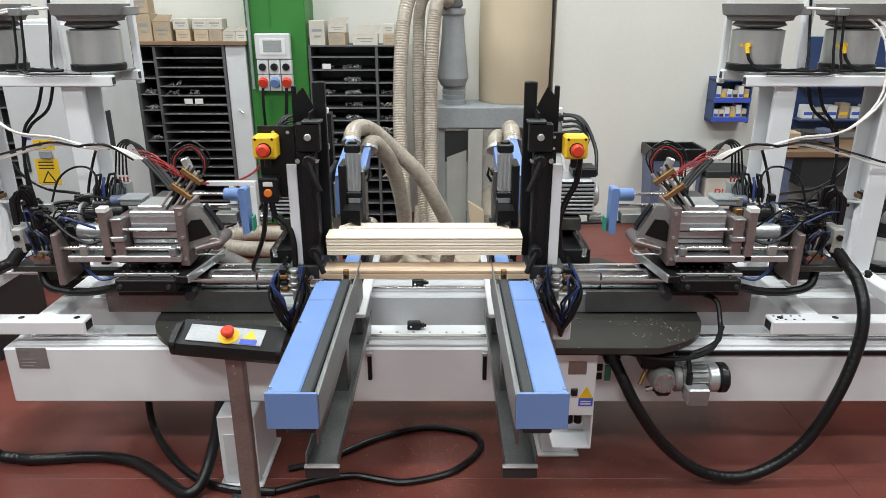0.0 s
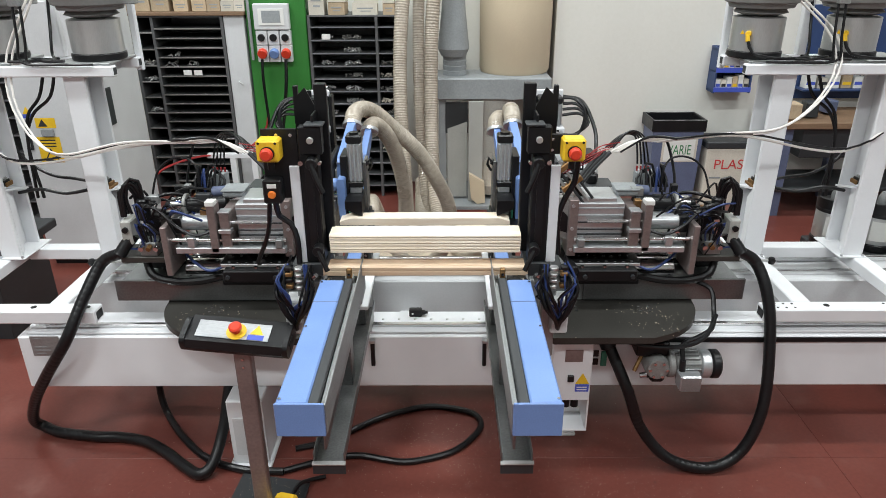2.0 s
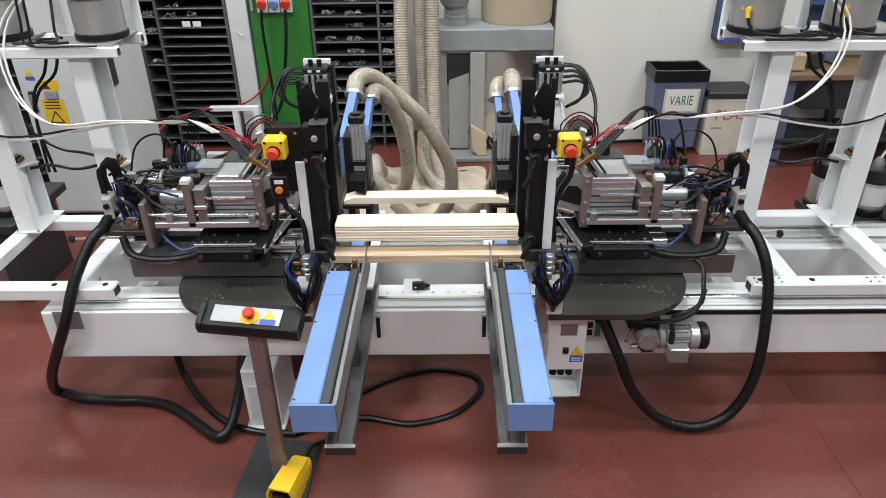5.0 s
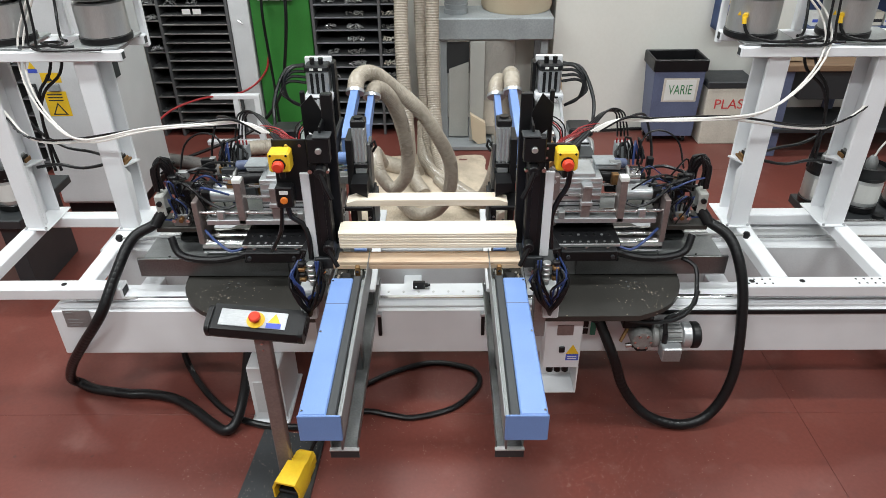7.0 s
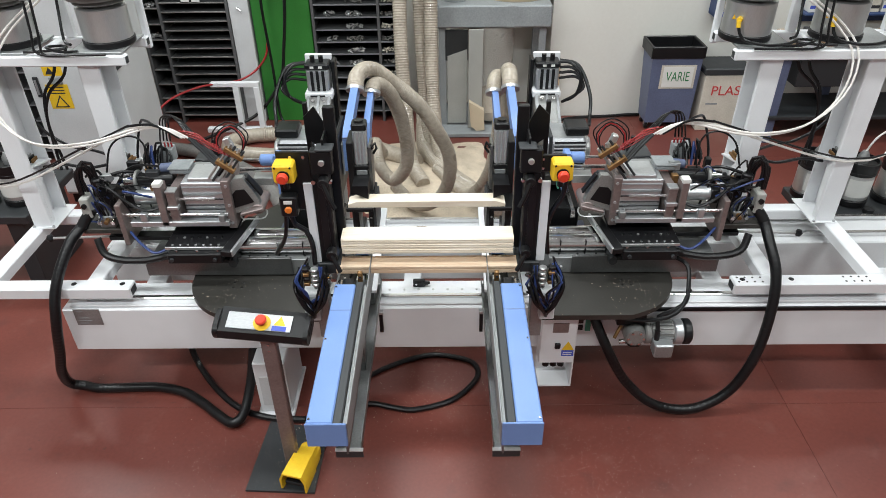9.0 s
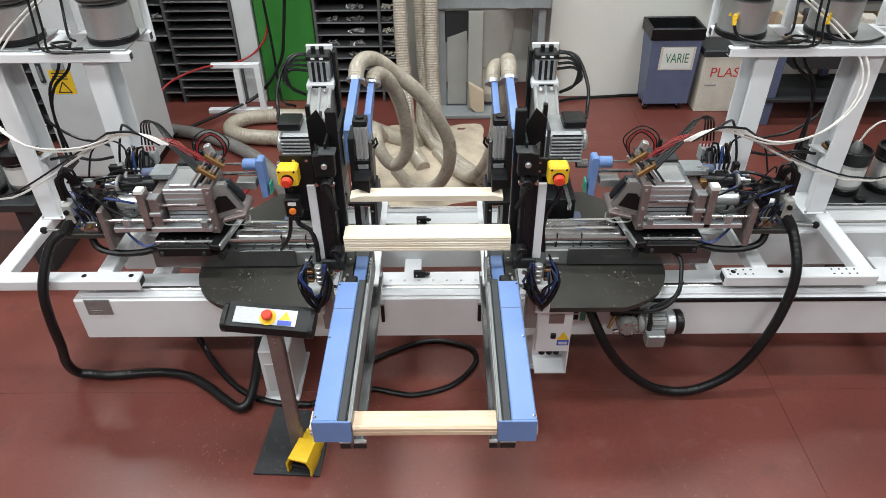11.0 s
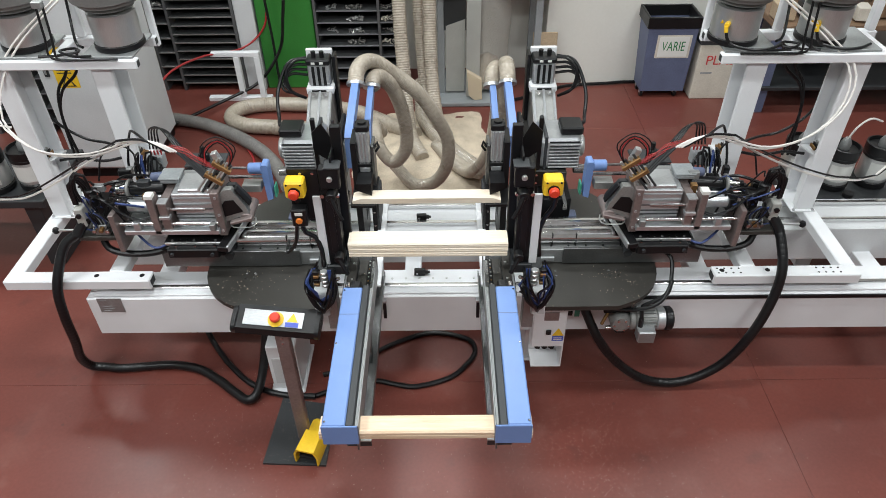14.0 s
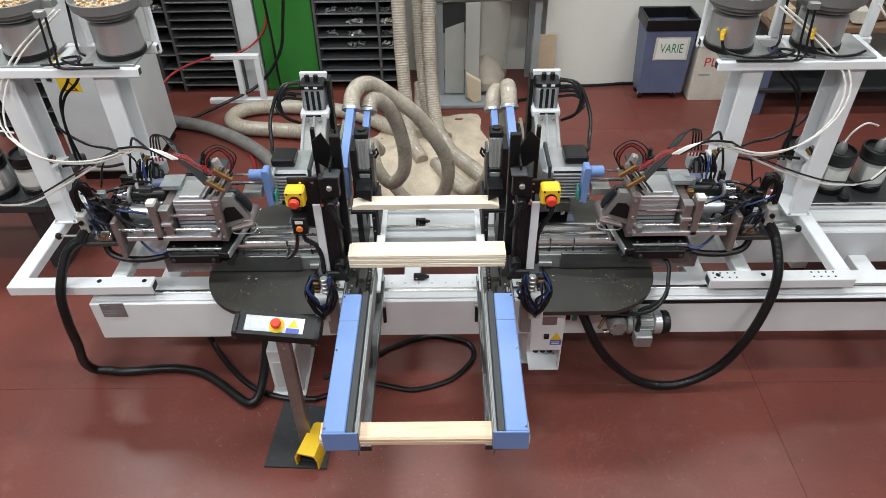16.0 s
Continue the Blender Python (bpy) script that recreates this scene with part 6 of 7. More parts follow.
# ---- dust collector ----
dc = thing("dust_collector", "grey dust collector with canvas filter and clear chip bag", "dust collector", (0.47, 3.3, 0))
part("housing", Geo().lathe(0.62, 3.35, [(0.28, 0.90), (0.30, 0.91), (0.30, 1.08), (0.28, 1.09)], 40), GREYPAINT, dc)
part("housing_side", Geo().box(-0.01, 0.94, 3.05, 3.50, 0.905, 1.085, 0.012), GREYPAINT, dc)
part("filter_bag", Geo().lathe(0.66, 3.40, [(0.28, 1.09), (0.295, 1.12), (0.30, 1.6), (0.29, 2.2), (0.29, 2.9), (0.2, 3.0)], 40), CANVAS, dc, "beige canvas filter bag")
part("inlet_collar", Geo().lathe(0.15, 3.25, [(0.10, 1.086), (0.10, 1.12), (0.093, 1.125), (0.10, 1.16), (0.093, 1.165), (0.10, 1.20), (0.093, 1.205), (0.10, 1.25)], 28), GREYPAINT, dc)
part("inlet_cone", Geo().lathe(0.14, 3.22, [(0.10, 1.24), (0.13, 1.30), (0.097, 1.6), (0.085, 1.78), (0.10, 1.80), (0.10, 1.84)], 28), GREYPAINT, dc)
part("inlet_head", Geo().block((0.16, 0.16, 0.28), pose(0.12, 3.2, 1.97, 0, -8, 0), 0.02), GALV, dc)
part("chip_bag", Geo().lathe(0.46, 3.24, [(0.10, 0.05), (0.17, 0.08), (0.19, 0.2), (0.185, 0.45), (0.20, 0.65), (0.20, 0.8), (0.19, 0.90)], 30), POLY, dc, "clear plastic chip bag")
part("bag_chips", Geo().lathe(0.46, 3.24, [(0.10, 0.055), (0.16, 0.085), (0.175, 0.16), (0.1, 0.30), (0.01, 0.36)], 24), DUST, dc)
part("front_plate", Geo().box(0.265, 0.385, 3.022, 3.034, 0.04, 0.904, 0.003), PALEGREY, dc, "pale grey front stay plate")
part("dust_sheet", Geo().prism([(0.09, 0.06), (0.255, 0.06), (0.255, 0.72), (0.09, 0.66)], 3.09, 3.096, "y"), PALEGREY, dc)
part("bag_corner", Geo().prism([(0.27, 0.31), (0.40, 0.23), (0.41, 0.05), (0.34, 0.042), (0.29, 0.09)], 2.95, 3.012, "y"), CANVAS, dc, "pale sagging bag corner")
for x, y in ((0.05, 3.12), (0.88, 3.12), (0.05, 3.55), (0.88, 3.55)):
    part("leg", Geo().box(x - 0.03, x + 0.03, y - 0.02, y + 0.02, 0, 0.905, 0.003), GREYPAINT, dc)
part("base", Geo().box(0.0, 0.62, 2.9, 3.6, 0.004, 0.04, 0.004), GREYPAINT, dc)
part("window", Geo().box(0.07, 0.26, 3.10, 3.106, 0.62, 0.88, 0.002), STRIP, dc)
cd = solid("cardboard_sheet", Geo().block((0.22, 0.012, 0.5), pose(0.98, 3.30, 0.255, -8, 0, 0)), CARD, "brown cardboard sheet leaning at the wall", "cardboard", (0.98, 3.30, 0))
# vertical suction hoses
for name, r, pts in (("a", 0.052, [(0.06, 3.15, 1.98), (-0.05, 3.08, 2.05), (-0.17, 3.0, 1.98), (-0.24, 2.9, 1.75), (-0.27, 2.8, 1.35), (-0.27, 2.65, 0.9), (-0.24, 2.45, 0.45), (-0.2, 2.2, 0.14), (-0.1, 1.95, 0.07)]),
                     ("b", 0.052, [(0.10, 3.1, 1.90), (0.04, 3.0, 1.91), (0.0, 2.95, 1.82), (-0.03, 2.9, 1.5), (-0.04, 2.8, 1.0), (-0.03, 2.6, 0.5), (0.02, 2.35, 0.15), (0.12, 2.1, 0.07)]),
                     ("c", 0.045, [(0.08, 3.2, 1.93), (-0.03, 3.2, 1.96), (-0.12, 3.15, 1.85), (-0.14, 3.05, 1.4), (-0.13, 2.9, 0.9), (-0.1, 2.75, 0.4), (-0.05, 2.5, 0.1), (0.1, 2.3, 0.06)])):
    h = thing("suction_hose", "tall dusty corrugated suction hose hanging from the collector", "hose", (0, 2.9, 1.0), "suction hoses")
    part("hose", Geo().tube(pts, r, 16, rib=0.0035, pitch=0.019), HOSE, h)
h = thing("suction_hose", "dusty corrugated hose curled on the floor", "hose", (-1.3, 2.7, 0), "suction hoses")
part("hose", Geo().tube([(-0.15, 2.3, 0.07), (-0.4, 2.5, 0.065), (-0.7, 2.72, 0.065), (-1.1, 2.84, 0.065), (-1.5, 2.86, 0.065), (-1.70, 2.78, 0.065), (-1.74, 2.62, 0.065), (-1.6, 2.50, 0.065), (-1.3, 2.45, 0.065), (-1.0, 2.35, 0.1), (-0.75, 2.0, 0.3)], 0.06, 16, rib=0.0035, pitch=0.024), HOSE, h)
h = thing("suction_hose", "grey dirty flexible hose on the floor", "hose", (-1.8, 2.3, 0), "suction hoses")
part("hose", Geo().tube([(-2.25, 2.64, 0.055), (-1.95, 2.54, 0.055), (-1.647, 2.346, 0.055), (-1.4, 2.12, 0.055), (-1.24, 1.9, 0.06), (-1.1, 1.6, 0.1), (-1.0, 1.3, 0.25)], 0.05, 14, rib=0.003, pitch=0.022), HOSEGREY, h)
h = thing("suction_hose", "dusty corrugated hose lying across the sawdust", "hose", (0.3, 1.9, 0), "suction hoses")
part("hose", Geo().tube([(0.45, 1.55, 0.08), (0.3, 1.8, 0.08), (0.1, 2.1, 0.08), (-0.1, 2.5, 0.1), (-0.12, 2.8, 0.3)], 0.055, 14, rib=0.004, pitch=0.02), HOSE, h)
# sawdust heap
g = Geo()
N = 26
verts, faces = [], []
for i in range(N + 1):
    for j in range(N + 1):
        u, v = i / N * 2 - 1, j / N * 2 - 1
        r = math.sqrt(u * u + v * v)
        hgt = max(0.0, 1 - r * (1.0 + 0.35 * noise.noise(Vector((u * 2, v * 2, 3))))) * 0.07
        hgt += 0.02 * noise.noise(Vector((u * 7, v * 7, 1))) * (1 if hgt > 0.012 else 0)
        verts.append((-0.06 + 0.62 * u, 2.1 + 0.8 * v, hgt - 0.004))
for i in range(N):
    for j in range(N):
        a = i * (N + 1) + j
        faces.append((a, a + N + 1, a + N + 2, a + 1))
tagged(solid("sawdust_heap", g.add(verts, faces), DUST, "pale sawdust heap on the floor behind the machine", "sawdust", (-0.06, 2.1, 0)), kind="stuff")
# loose chips on the floor and tables
g = Geo()
for k in range(2400):
    x, y = random.gauss(0.75, 0.24), random.gauss(-0.62, 0.24)
    if k % 4 == 0:
        x, y = random.gauss(0.05, 0.2), random.gauss(-0.1, 0.2)
    elif k % 4 == 1:
        x, y = random.gauss(-0.8, 0.22), random.gauss(-0.5, 0.22)
    elif k % 12 == 2:
        x, y = random.gauss(0.2, 0.9), random.gauss(-0.8, 0.5)
    if y < -2.2:
        continue
    r = random.uniform(0.0006, 0.0017)
    a = random.uniform(0, 6.28)
    z = 0.0125 if -0.82 < x < -0.51 and -0.7 < y < -0.33 else 0.0005
    p = [(x + r * 1.8 * math.cos(a + q) * w, y + r * 1.8 * math.sin(a + q) * w, z) for q, w in ((0, 1), (1.6, 0.5), (3.14, 1), (4.7, 0.5))]
    g.add(p + [(x, y, z + r * 0.8)], [(0, 1, 4), (1, 2, 4), (2, 3, 4), (3, 0, 4)])
tagged(solid("floor_chips", g, DUST, "scattered wood chips on the red floor", "wood chips", (0, -0.7, 0)), kind="stuff")
g = Geo()
for k in range(170):
    s = 1 if k % 2 else -1
    x, y = s * random.gauss(0.92, 0.10), random.gauss(-0.18, 0.08)
    if abs(x) > 1.02 or abs(x) < 0.48 or y < -0.32 or y > -0.03:
        continue
    r, a = random.uniform(0.0008, 0.0026), random.uniform(0, 6.28)
    p = [(x + r * 1.6 * math.cos(a + q) * w, y + r * 1.6 * math.sin(a + q) * w, 0.6803) for q, w in ((0, 1), (1.6, 0.5), (3.14, 1), (4.7, 0.5))]
    g.add(p + [(x, y, 0.6803 + r)], [(0, 1, 4), (1, 2, 4), (2, 3, 4), (3, 0, 4)])
tagged(solid("table_chips", g, DUST, "scattered wood chips on the turntables", "wood chips", (0, -0.18, 0.68)), kind="stuff")

# ---- left background: control cabinet, canisters ----
ec = thing("control_cabinet", "tall light grey electrical cabinet with warning stickers", "electrical cabinet", (-2.45, 2.1, 0))
part("body", Geo().box(-2.72, -2.17, 1.82, 2.50, 0.08, 1.78, 0.006), OFFWHITE, ec)
part("plinth", Geo().box(-2.70, -2.19, 1.84, 2.48, 0, 0.08, 0.003), BLACK, ec)
part("door", Geo().box(-2.71, -2.18, 1.803, 1.8195, 0.10, 1.76, 0.004), OFFWHITE, ec)
hd = part("handle", Geo().box(-2.665, -2.63, 1.79, 1.8025, 0.84, 0.98, 0.004), STRIP, ec)
part("handle_grip", Geo().box(-2.655, -2.64, 1.782, 1.7895, 0.86, 0.96, 0.003), ALU, hd)
part("warning_sticker", Geo().box(-2.585, -2.455, 1.8005, 1.8025, 0.985, 1.05, 0.001), YELLOW, ec, "yellow warning sticker")
part("warning_triangle", Geo().prism([(-2.57, 0.995), (-2.51, 0.995), (-2.54, 1.042)], 1.799, 1.8003, "y"), INK, ec)
part("main_switch", Geo().box(-2.555, -2.475, 1.785, 1.8025, 0.93, 0.98, 0.004), GREYPAINT, ec)
part("warning_sticker", Geo().box(-2.60, -2.45, 1.8005, 1.8025, 0.755, 0.925, 0.001), YELLOW, ec, "yellow warning sticker")
part("warning_triangle", Geo().prism([(-2.575, 0.765), (-2.475, 0.765), (-2.525, 0.85)], 1.799, 1.8003, "y"), INK, ec)
part("warning_triangle", Geo().prism([(-2.56, 0.773), (-2.49, 0.773), (-2.525, 0.833)], 1.7975, 1.7988, "y"), YELLOW, ec)
for k in range(3):
    part("sticker_line", Geo().box(-2.58, -2.48, 1.7995, 1.8003, 0.86 + 0.02 * k, 0.868 + 0.02 * k, 0.0003), INK, ec)
part("side_grip", Geo().box(-2.17, -2.158, 1.93, 2.02, 0.965, 1.21, 0.004), STRIP, ec, "dark grip strip")
part("blue_sign", Geo().box(-2.655, -2.595, 1.8005, 1.8025, 1.05, 1.075, 0.001), SIGNBLUE, ec)
part("sign_triangle", Geo().prism([(-2.65, 1.078), (-2.60, 1.078), (-2.625, 1.125)], 1.8005, 1.8025, "y"), YELLOW, ec)


def canister(x, y, z, r=0.085, h=0.27):
    c = thing("canister", "steel canister with a black head and pale label", "canister", (x, y, z), "canisters")
    part("body", Geo().lathe(x, y, [(r * 0.97, z + h * 0.16), (r, z + h * 0.17), (r, z + h * 0.70), (r * 0.97, z + h * 0.72)], 28), STEEL, c)
    part("base_ring", Geo().lathe(x, y, [(r * 1.0, z), (r * 1.05, z + 0.006), (r * 1.05, z + h * 0.14), (r * 0.98, z + h * 0.16)], 28), BLACKPLASTIC, c)
    part("top_ring", Geo().lathe(x, y, [(r * 1.02, z + h * 0.72), (r * 1.05, z + h * 0.73), (r * 1.05, z + h * 0.79), (r * 1.02, z + h * 0.80)], 28), BLACKPLASTIC, c)
    part("head", Geo().lathe(x, y, [(r * 1.04, z + h * 0.8), (r * 1.06, z + h * 0.85), (r * 1.06, z + h), (r * 0.95, z + h * 1.01), (r * 0.9, z + h * 0.93)], 28), BLACKPLASTIC, c)
    part("inlet", Geo().lathe(x, y, [(0.03, z + h * 0.93), (0.03, z + h + 0.02), (0.015, z + h + 0.05)], 14), ALUDULL, c)
    lab = Geo()
    ang = [radians(-140 + 10 * i) for i in range(11)]
    lv = [(x + (r + 0.0015) * math.cos(a), y + (r + 0.0015) * math.sin(a), zz) for zz in (z + h * 0.25, z + h * 0.65) for a in ang]
    part("label", lab.add(lv, [(i, i + 1, 12 + i, 11 + i) for i in range(10)]), LABEL, c)
    part("tube", Geo().tube([(x, y, z + h + 0.04), (x + 0.03, y, z + h + 0.12), (x + 0.1, y + 0.02, z + h + 0.16), (x + 0.2, y + 0.06, z + h + 0.12)], 0.006, 6), WHITETUBE, c)


bench = thing("rear_beam_table", "low white side beam with a blue-grey top", "machine table", (2.7, 0.9, 0), "")
part("beam", Geo().box(2.14, 3.6, 0.66, 0.95, 0.18, 0.48, 0.008), WHITE, bench)
part("top", Geo().box(2.10, 3.6, 0.70, 1.04, 0.482, 0.535, 0.005), STRIP, bench)
part("knob", Geo().lathe(2.45, 0.73, [(0.03, 0.535), (0.032, 0.545), (0.03, 0.56), (0.01, 0.565)], 16), BLACKPLASTIC, bench)
for lx in (2.3, 3.4):
    part("leg", Geo().box(lx, lx + 0.1, 0.72, 0.92, 0, 0.18, 0.004), WHITE, bench)
for cx, cy in ((2.19, 0.93), (2.40, 0.86), (2.64, 0.88)):
    canister(cx, cy, 0.5355, 0.088, 0.27)
bench2 = thing("rear_beam_table", "low dark platform with canisters behind the feeder stand", "machine table", (-2.7, 0.9, 0), "")
part("top", Geo().box(-3.6, -2.33, 0.75, 1.35, 0.482, 0.535, 0.005), STRIP, bench2)
for lx in (-3.5, -2.5):
    part("leg", Geo().box(lx, lx + 0.1, 0.80, 1.30, 0, 0.482, 0.004), STRIP, bench2)
for cx, cy in ((-2.44, 0.95), (-2.66, 0.90), (-2.9, 0.92)):
    canister(cx, cy, 0.5355, 0.095, 0.26)

# ---- right background: bins, bench, shelf ----
bn = thing("waste_bin", "blue-grey wheeled waste bin with a black liner", "waste bin", (2.05, 3.25, 0))
T0, T1 = (1.825, 2.21, 3.04, 3.27), (1.80, 2.228, 3.03, 3.33)
a = [(T0[0], T0[2], 0.07), (T0[1], T0[2], 0.07), (T0[1], T0[3], 0.07), (T0[0], T0[3], 0.07), (T1[0], T1[2], 0.72), (T1[1], T1[2], 0.72), (T1[1], T1[3], 0.72), (T1[0], T1[3], 0.72)]
part("body", Geo().add(a, [(0, 1, 2, 3), (0, 1, 5, 4), (1, 2, 6, 5), (2, 3, 7, 6), (3, 0, 4, 7)]), BLUEGREY, bn)
part("liner", Geo().box(T1[0] - 0.012, T1[1] + 0.012, T1[2] - 0.012, T1[2] + 0.01, 0.645, 0.745, 0.006).box(T1[0] - 0.012, T1[1] + 0.012, T1[3] - 0.01, T1[3] + 0.012, 0.645, 0.745, 0.006).box(T1[0] - 0.012, T1[0] + 0.01, T1[2], T1[3], 0.645, 0.745, 0.006).box(T1[1] - 0.01, T1[1] + 0.012, T1[2], T1[3], 0.645, 0.745, 0.006).box(T1[0] + 0.01, T1[1] - 0.01, T1[2] + 0.01, T1[3] - 0.01, 0.60, 0.61, 0.002), BLACKPLASTIC, bn, "black plastic liner")
for x in (1.85, 2.15):
    for y in (3.09, 3.23):
        part("castor", Geo().cyl((x - 0.012, y, 0.028), (x + 0.012, y, 0.028), 0.028, n=16), BLACKPLASTIC, bn)
        part("castor_fork", Geo().box(x - 0.02, x + 0.02, y - 0.012, y + 0.012, 0.035, 0.07, 0.002), STEEL, bn)
lm = pose(2.04, 3.0305, 0.485, 90.5, 0, 0)
part("label_sheet", Geo().block((0.255, 0.18, 0.002), lm, 0.0005), LABEL, bn, "white paper sign")
part("label_frame", Geo().block((0.295, 0.205, 0.001), lm @ pose(0, 0, -0.002), 0.0002), CARDWHITE, bn)
lettering("label_text", "VARIE", GREENINK, bn, lm @ pose(0, 0, 0.0016) @ Matrix.Diagonal((0.8, 1.25, 1, 1)), 0.095, "green sign lettering")
pb = thing("waste_carton", "pale carton for plastic waste beside the bin", "box", (2.45, 3.2, 0))
part("body", Geo().box(2.275, 2.66, 3.02, 3.33, 0, 0.5, 0.005), CARDWHITE, pb)
part("liner", Geo().box(2.26, 2.67, 3.01, 3.34, 0.5, 0.56, 0.01), STRIP, pb)
lettering("carton_text", "PLAS", REDINK, pb, pose(2.47, 3.019, 0.36, 90, 0, 0), 0.12, "red lettering")
part("print_bar", Geo().box(2.32, 2.42, 3.0185, 3.02, 0.24, 0.255, 0.0004), GREYPAINT, pb)
wb = thing("workbench", "workbench with blue-grey steel legs and clutter", "workbench", (3.6, 3.0, 0))
part("top", Geo().box(2.72, 4.8, 2.7, 3.3, 0.74, 0.79, 0.005), BOARD, wb)
for x in (2.76, 3.4, 4.6):
    for y in (2.75, 3.2):
        part("leg", Geo().box(x, x + 0.07, y, y + 0.07, 0, 0.74, 0.004), BLUEGREY, wb)
part("lower_shelf", Geo().box(2.75, 4.75, 2.72, 3.25, 0.22, 0.25, 0.003), STRIP, wb)
part("drawer_box", Geo().box(2.9, 3.35, 2.74, 3.2, 0.5, 0.74, 0.004), STRIP, wb)
for k in range(9):
    x, y = 2.8 + 0.2 * k, random.uniform(2.8, 3.1)
    solid("tool_box", Geo().block((random.uniform(0.08, 0.16), 0.14, random.uniform(0.06, 0.14)), pose(x, y, 0.79 + 0.07, 0, 0, random.uniform(-20, 20)), 0.006), (CARD, STRIP, BLUEGREY, CARDWHITE, BOARD)[k % 5], "small parts box lying on the workbench", "box", (x, y, 0.79), "workbench boxes")
ws = thing("wall_shelf", "dark blue tool wall panel above the workbench", "wall panel", (3.3, 3.3, 0.9))
part("back_panel", Geo().box(3.02, 4.6, 3.32, 3.355, 0.86, 1.62, 0.004), NAVY, ws)
for z in (0.95, 1.22):
    part("shelf", Geo().box(3.04, 4.6, 3.15, 3.32, z, z + 0.015, 0.002), NAVY, ws)
pr = thing("packet_rack", "small navy wall rack filled with packaged parts", "wall shelf", (2.4, 3.3, 0.95))
part("back", Geo().box(2.31, 2.62, 3.34, 3.357, 0.93, 1.3, 0.003), NAVY, pr)
for z in (0.94, 1.10, 1.27):
    part("tier", Geo().box(2.31, 2.62, 3.19, 3.34, z, z + 0.012, 0.002), NAVY, pr)
for x in (2.31, 2.608):
    part("side", Geo().box(x, x + 0.012, 3.19, 3.34, 0.93, 1.3, 0.002), NAVY, pr)
for z in (0.94, 1.10):
    part("front_rail", Geo().box(2.31, 2.62, 3.183, 3.19, z, z + 0.04, 0.001), SIGNBLUE, pr)
for k in range(20):
    x = 2.325 + 0.047 * (k % 6) if k < 12 else 3.08 + 0.1 * (k - 12)
    z = (0.9525 if k < 6 else 1.1125) if k < 12 else 0.9655
    w = 0.042 if k < 12 else 0.08
    h = random.uniform(0.08, 0.13)
    pk = solid("parts_packet", Geo().box(x, x + w, 3.2, 3.3, z, z + h, 0.003), (LABEL, CARDWHITE, LABEL, CARD)[k % 4], "small packet of spare parts on the wall shelf", "packet", (x, 3.25, z), "parts packets")
    part("packet_band", Geo().box(x + 0.004, x + w - 0.004, 3.1985, 3.2, z + 0.03, z + 0.055, 0.0004), (SIGNBLUE, INK, SIGNBLUE, YELLOW)[k % 4], pk)
wc = thing("wall_cable", "black cable along the foot of the wall", "cable", (1.4, 3.6, 0))
part("cable", Geo().tube([(0.7, 3.0, 0.02), (0.98, 3.12, 0.02), (1.2, 3.26, 0.02), (1.6, 3.31, 0.02), (1.84, 3.335, 0.02), (2.8, 3.34, 0.02)], 0.014, 8), RUBBER, wc)
rc = thing("air_line", "red compressed air hose on the floor", "hose", (-2.0, 2.9, 0), "")
part("hose", Geo().tube([(-2.3, 2.6, 0.35), (-2.2, 2.8, 0.42), (-2.0, 3.0, 0.45), (-1.7, 3.2, 0.44), (-1.5, 3.3, 0.6), (-1.45, 3.33, 0.9)], 0.009, 8), REDTUBE, rc)
rc = thing("air_line", "red compressed air hose on the floor", "hose", (-1.8, 2.3, 0), "")
part("hose", Geo().tube([(-2.1, 2.62, 0.012), (-1.8, 2.5, 0.012), (-1.55, 2.25, 0.012), (-1.4, 1.9, 0.012), (-1.45, 1.5, 0.012)], 0.010, 8), REDTUBE, rc)


# ---- hanging hoses and feed tubes, in rigid lengths that follow the heads ----
# inward travel of the heads and their step in depth
TRAVEL = {1: [(0, 0, 0), (0.3, -0.004, 0), (0.5, -0.025, 0), (1, -0.181, 0), (1.5, -0.344, 0), (2, -0.388, 0), (2.5, -0.412, 0), (3, -0.42, 0), (3.5, -0.434, 0), (4, -0.433, 0), (4.2, -0.41, 0), (4.8, -0.31, 0.03),
         (5.4, -0.31, 0.097), (6.2, -0.425, 0.097), (6.5, -0.43, 0.097), (7, -0.428, 0.097), (7.5, -0.425, 0.097), (8, -0.384, 0.097), (8.5, -0.273, 0.097), (9, -0.141, 0.097), (9.2, -0.092, 0.113), (10.2, -0.015, 0.05), (11.2, -0.015, 0), (16, -0.015, 0)],
          -1: [(0, 0, 0), (0.3, 0.012, 0), (0.5, 0.049, 0), (1, 0.229, 0), (1.5, 0.366, 0), (2, 0.396, 0), (2.5, 0.409, 0), (3, 0.422, 0), (3.5, 0.427, 0), (4, 0.352, 0), (4.2, 0.32, 0), (4.8, 0.24, 0.03),
        (5.4, 0.26, 0.097), (6.2, 0.405, 0.097), (6.5, 0.416, 0.097), (7, 0.423, 0.097), (7.5, 0.419, 0.097), (8, 0.331, 0.097), (8.5, 0.197, 0.097), (9, 0.061, 0.097), (9.2, 0.018, 0.113), (10.2, -0.012, 0.05), (11.2, -0.015, 0), (16, -0.015, 0)]}

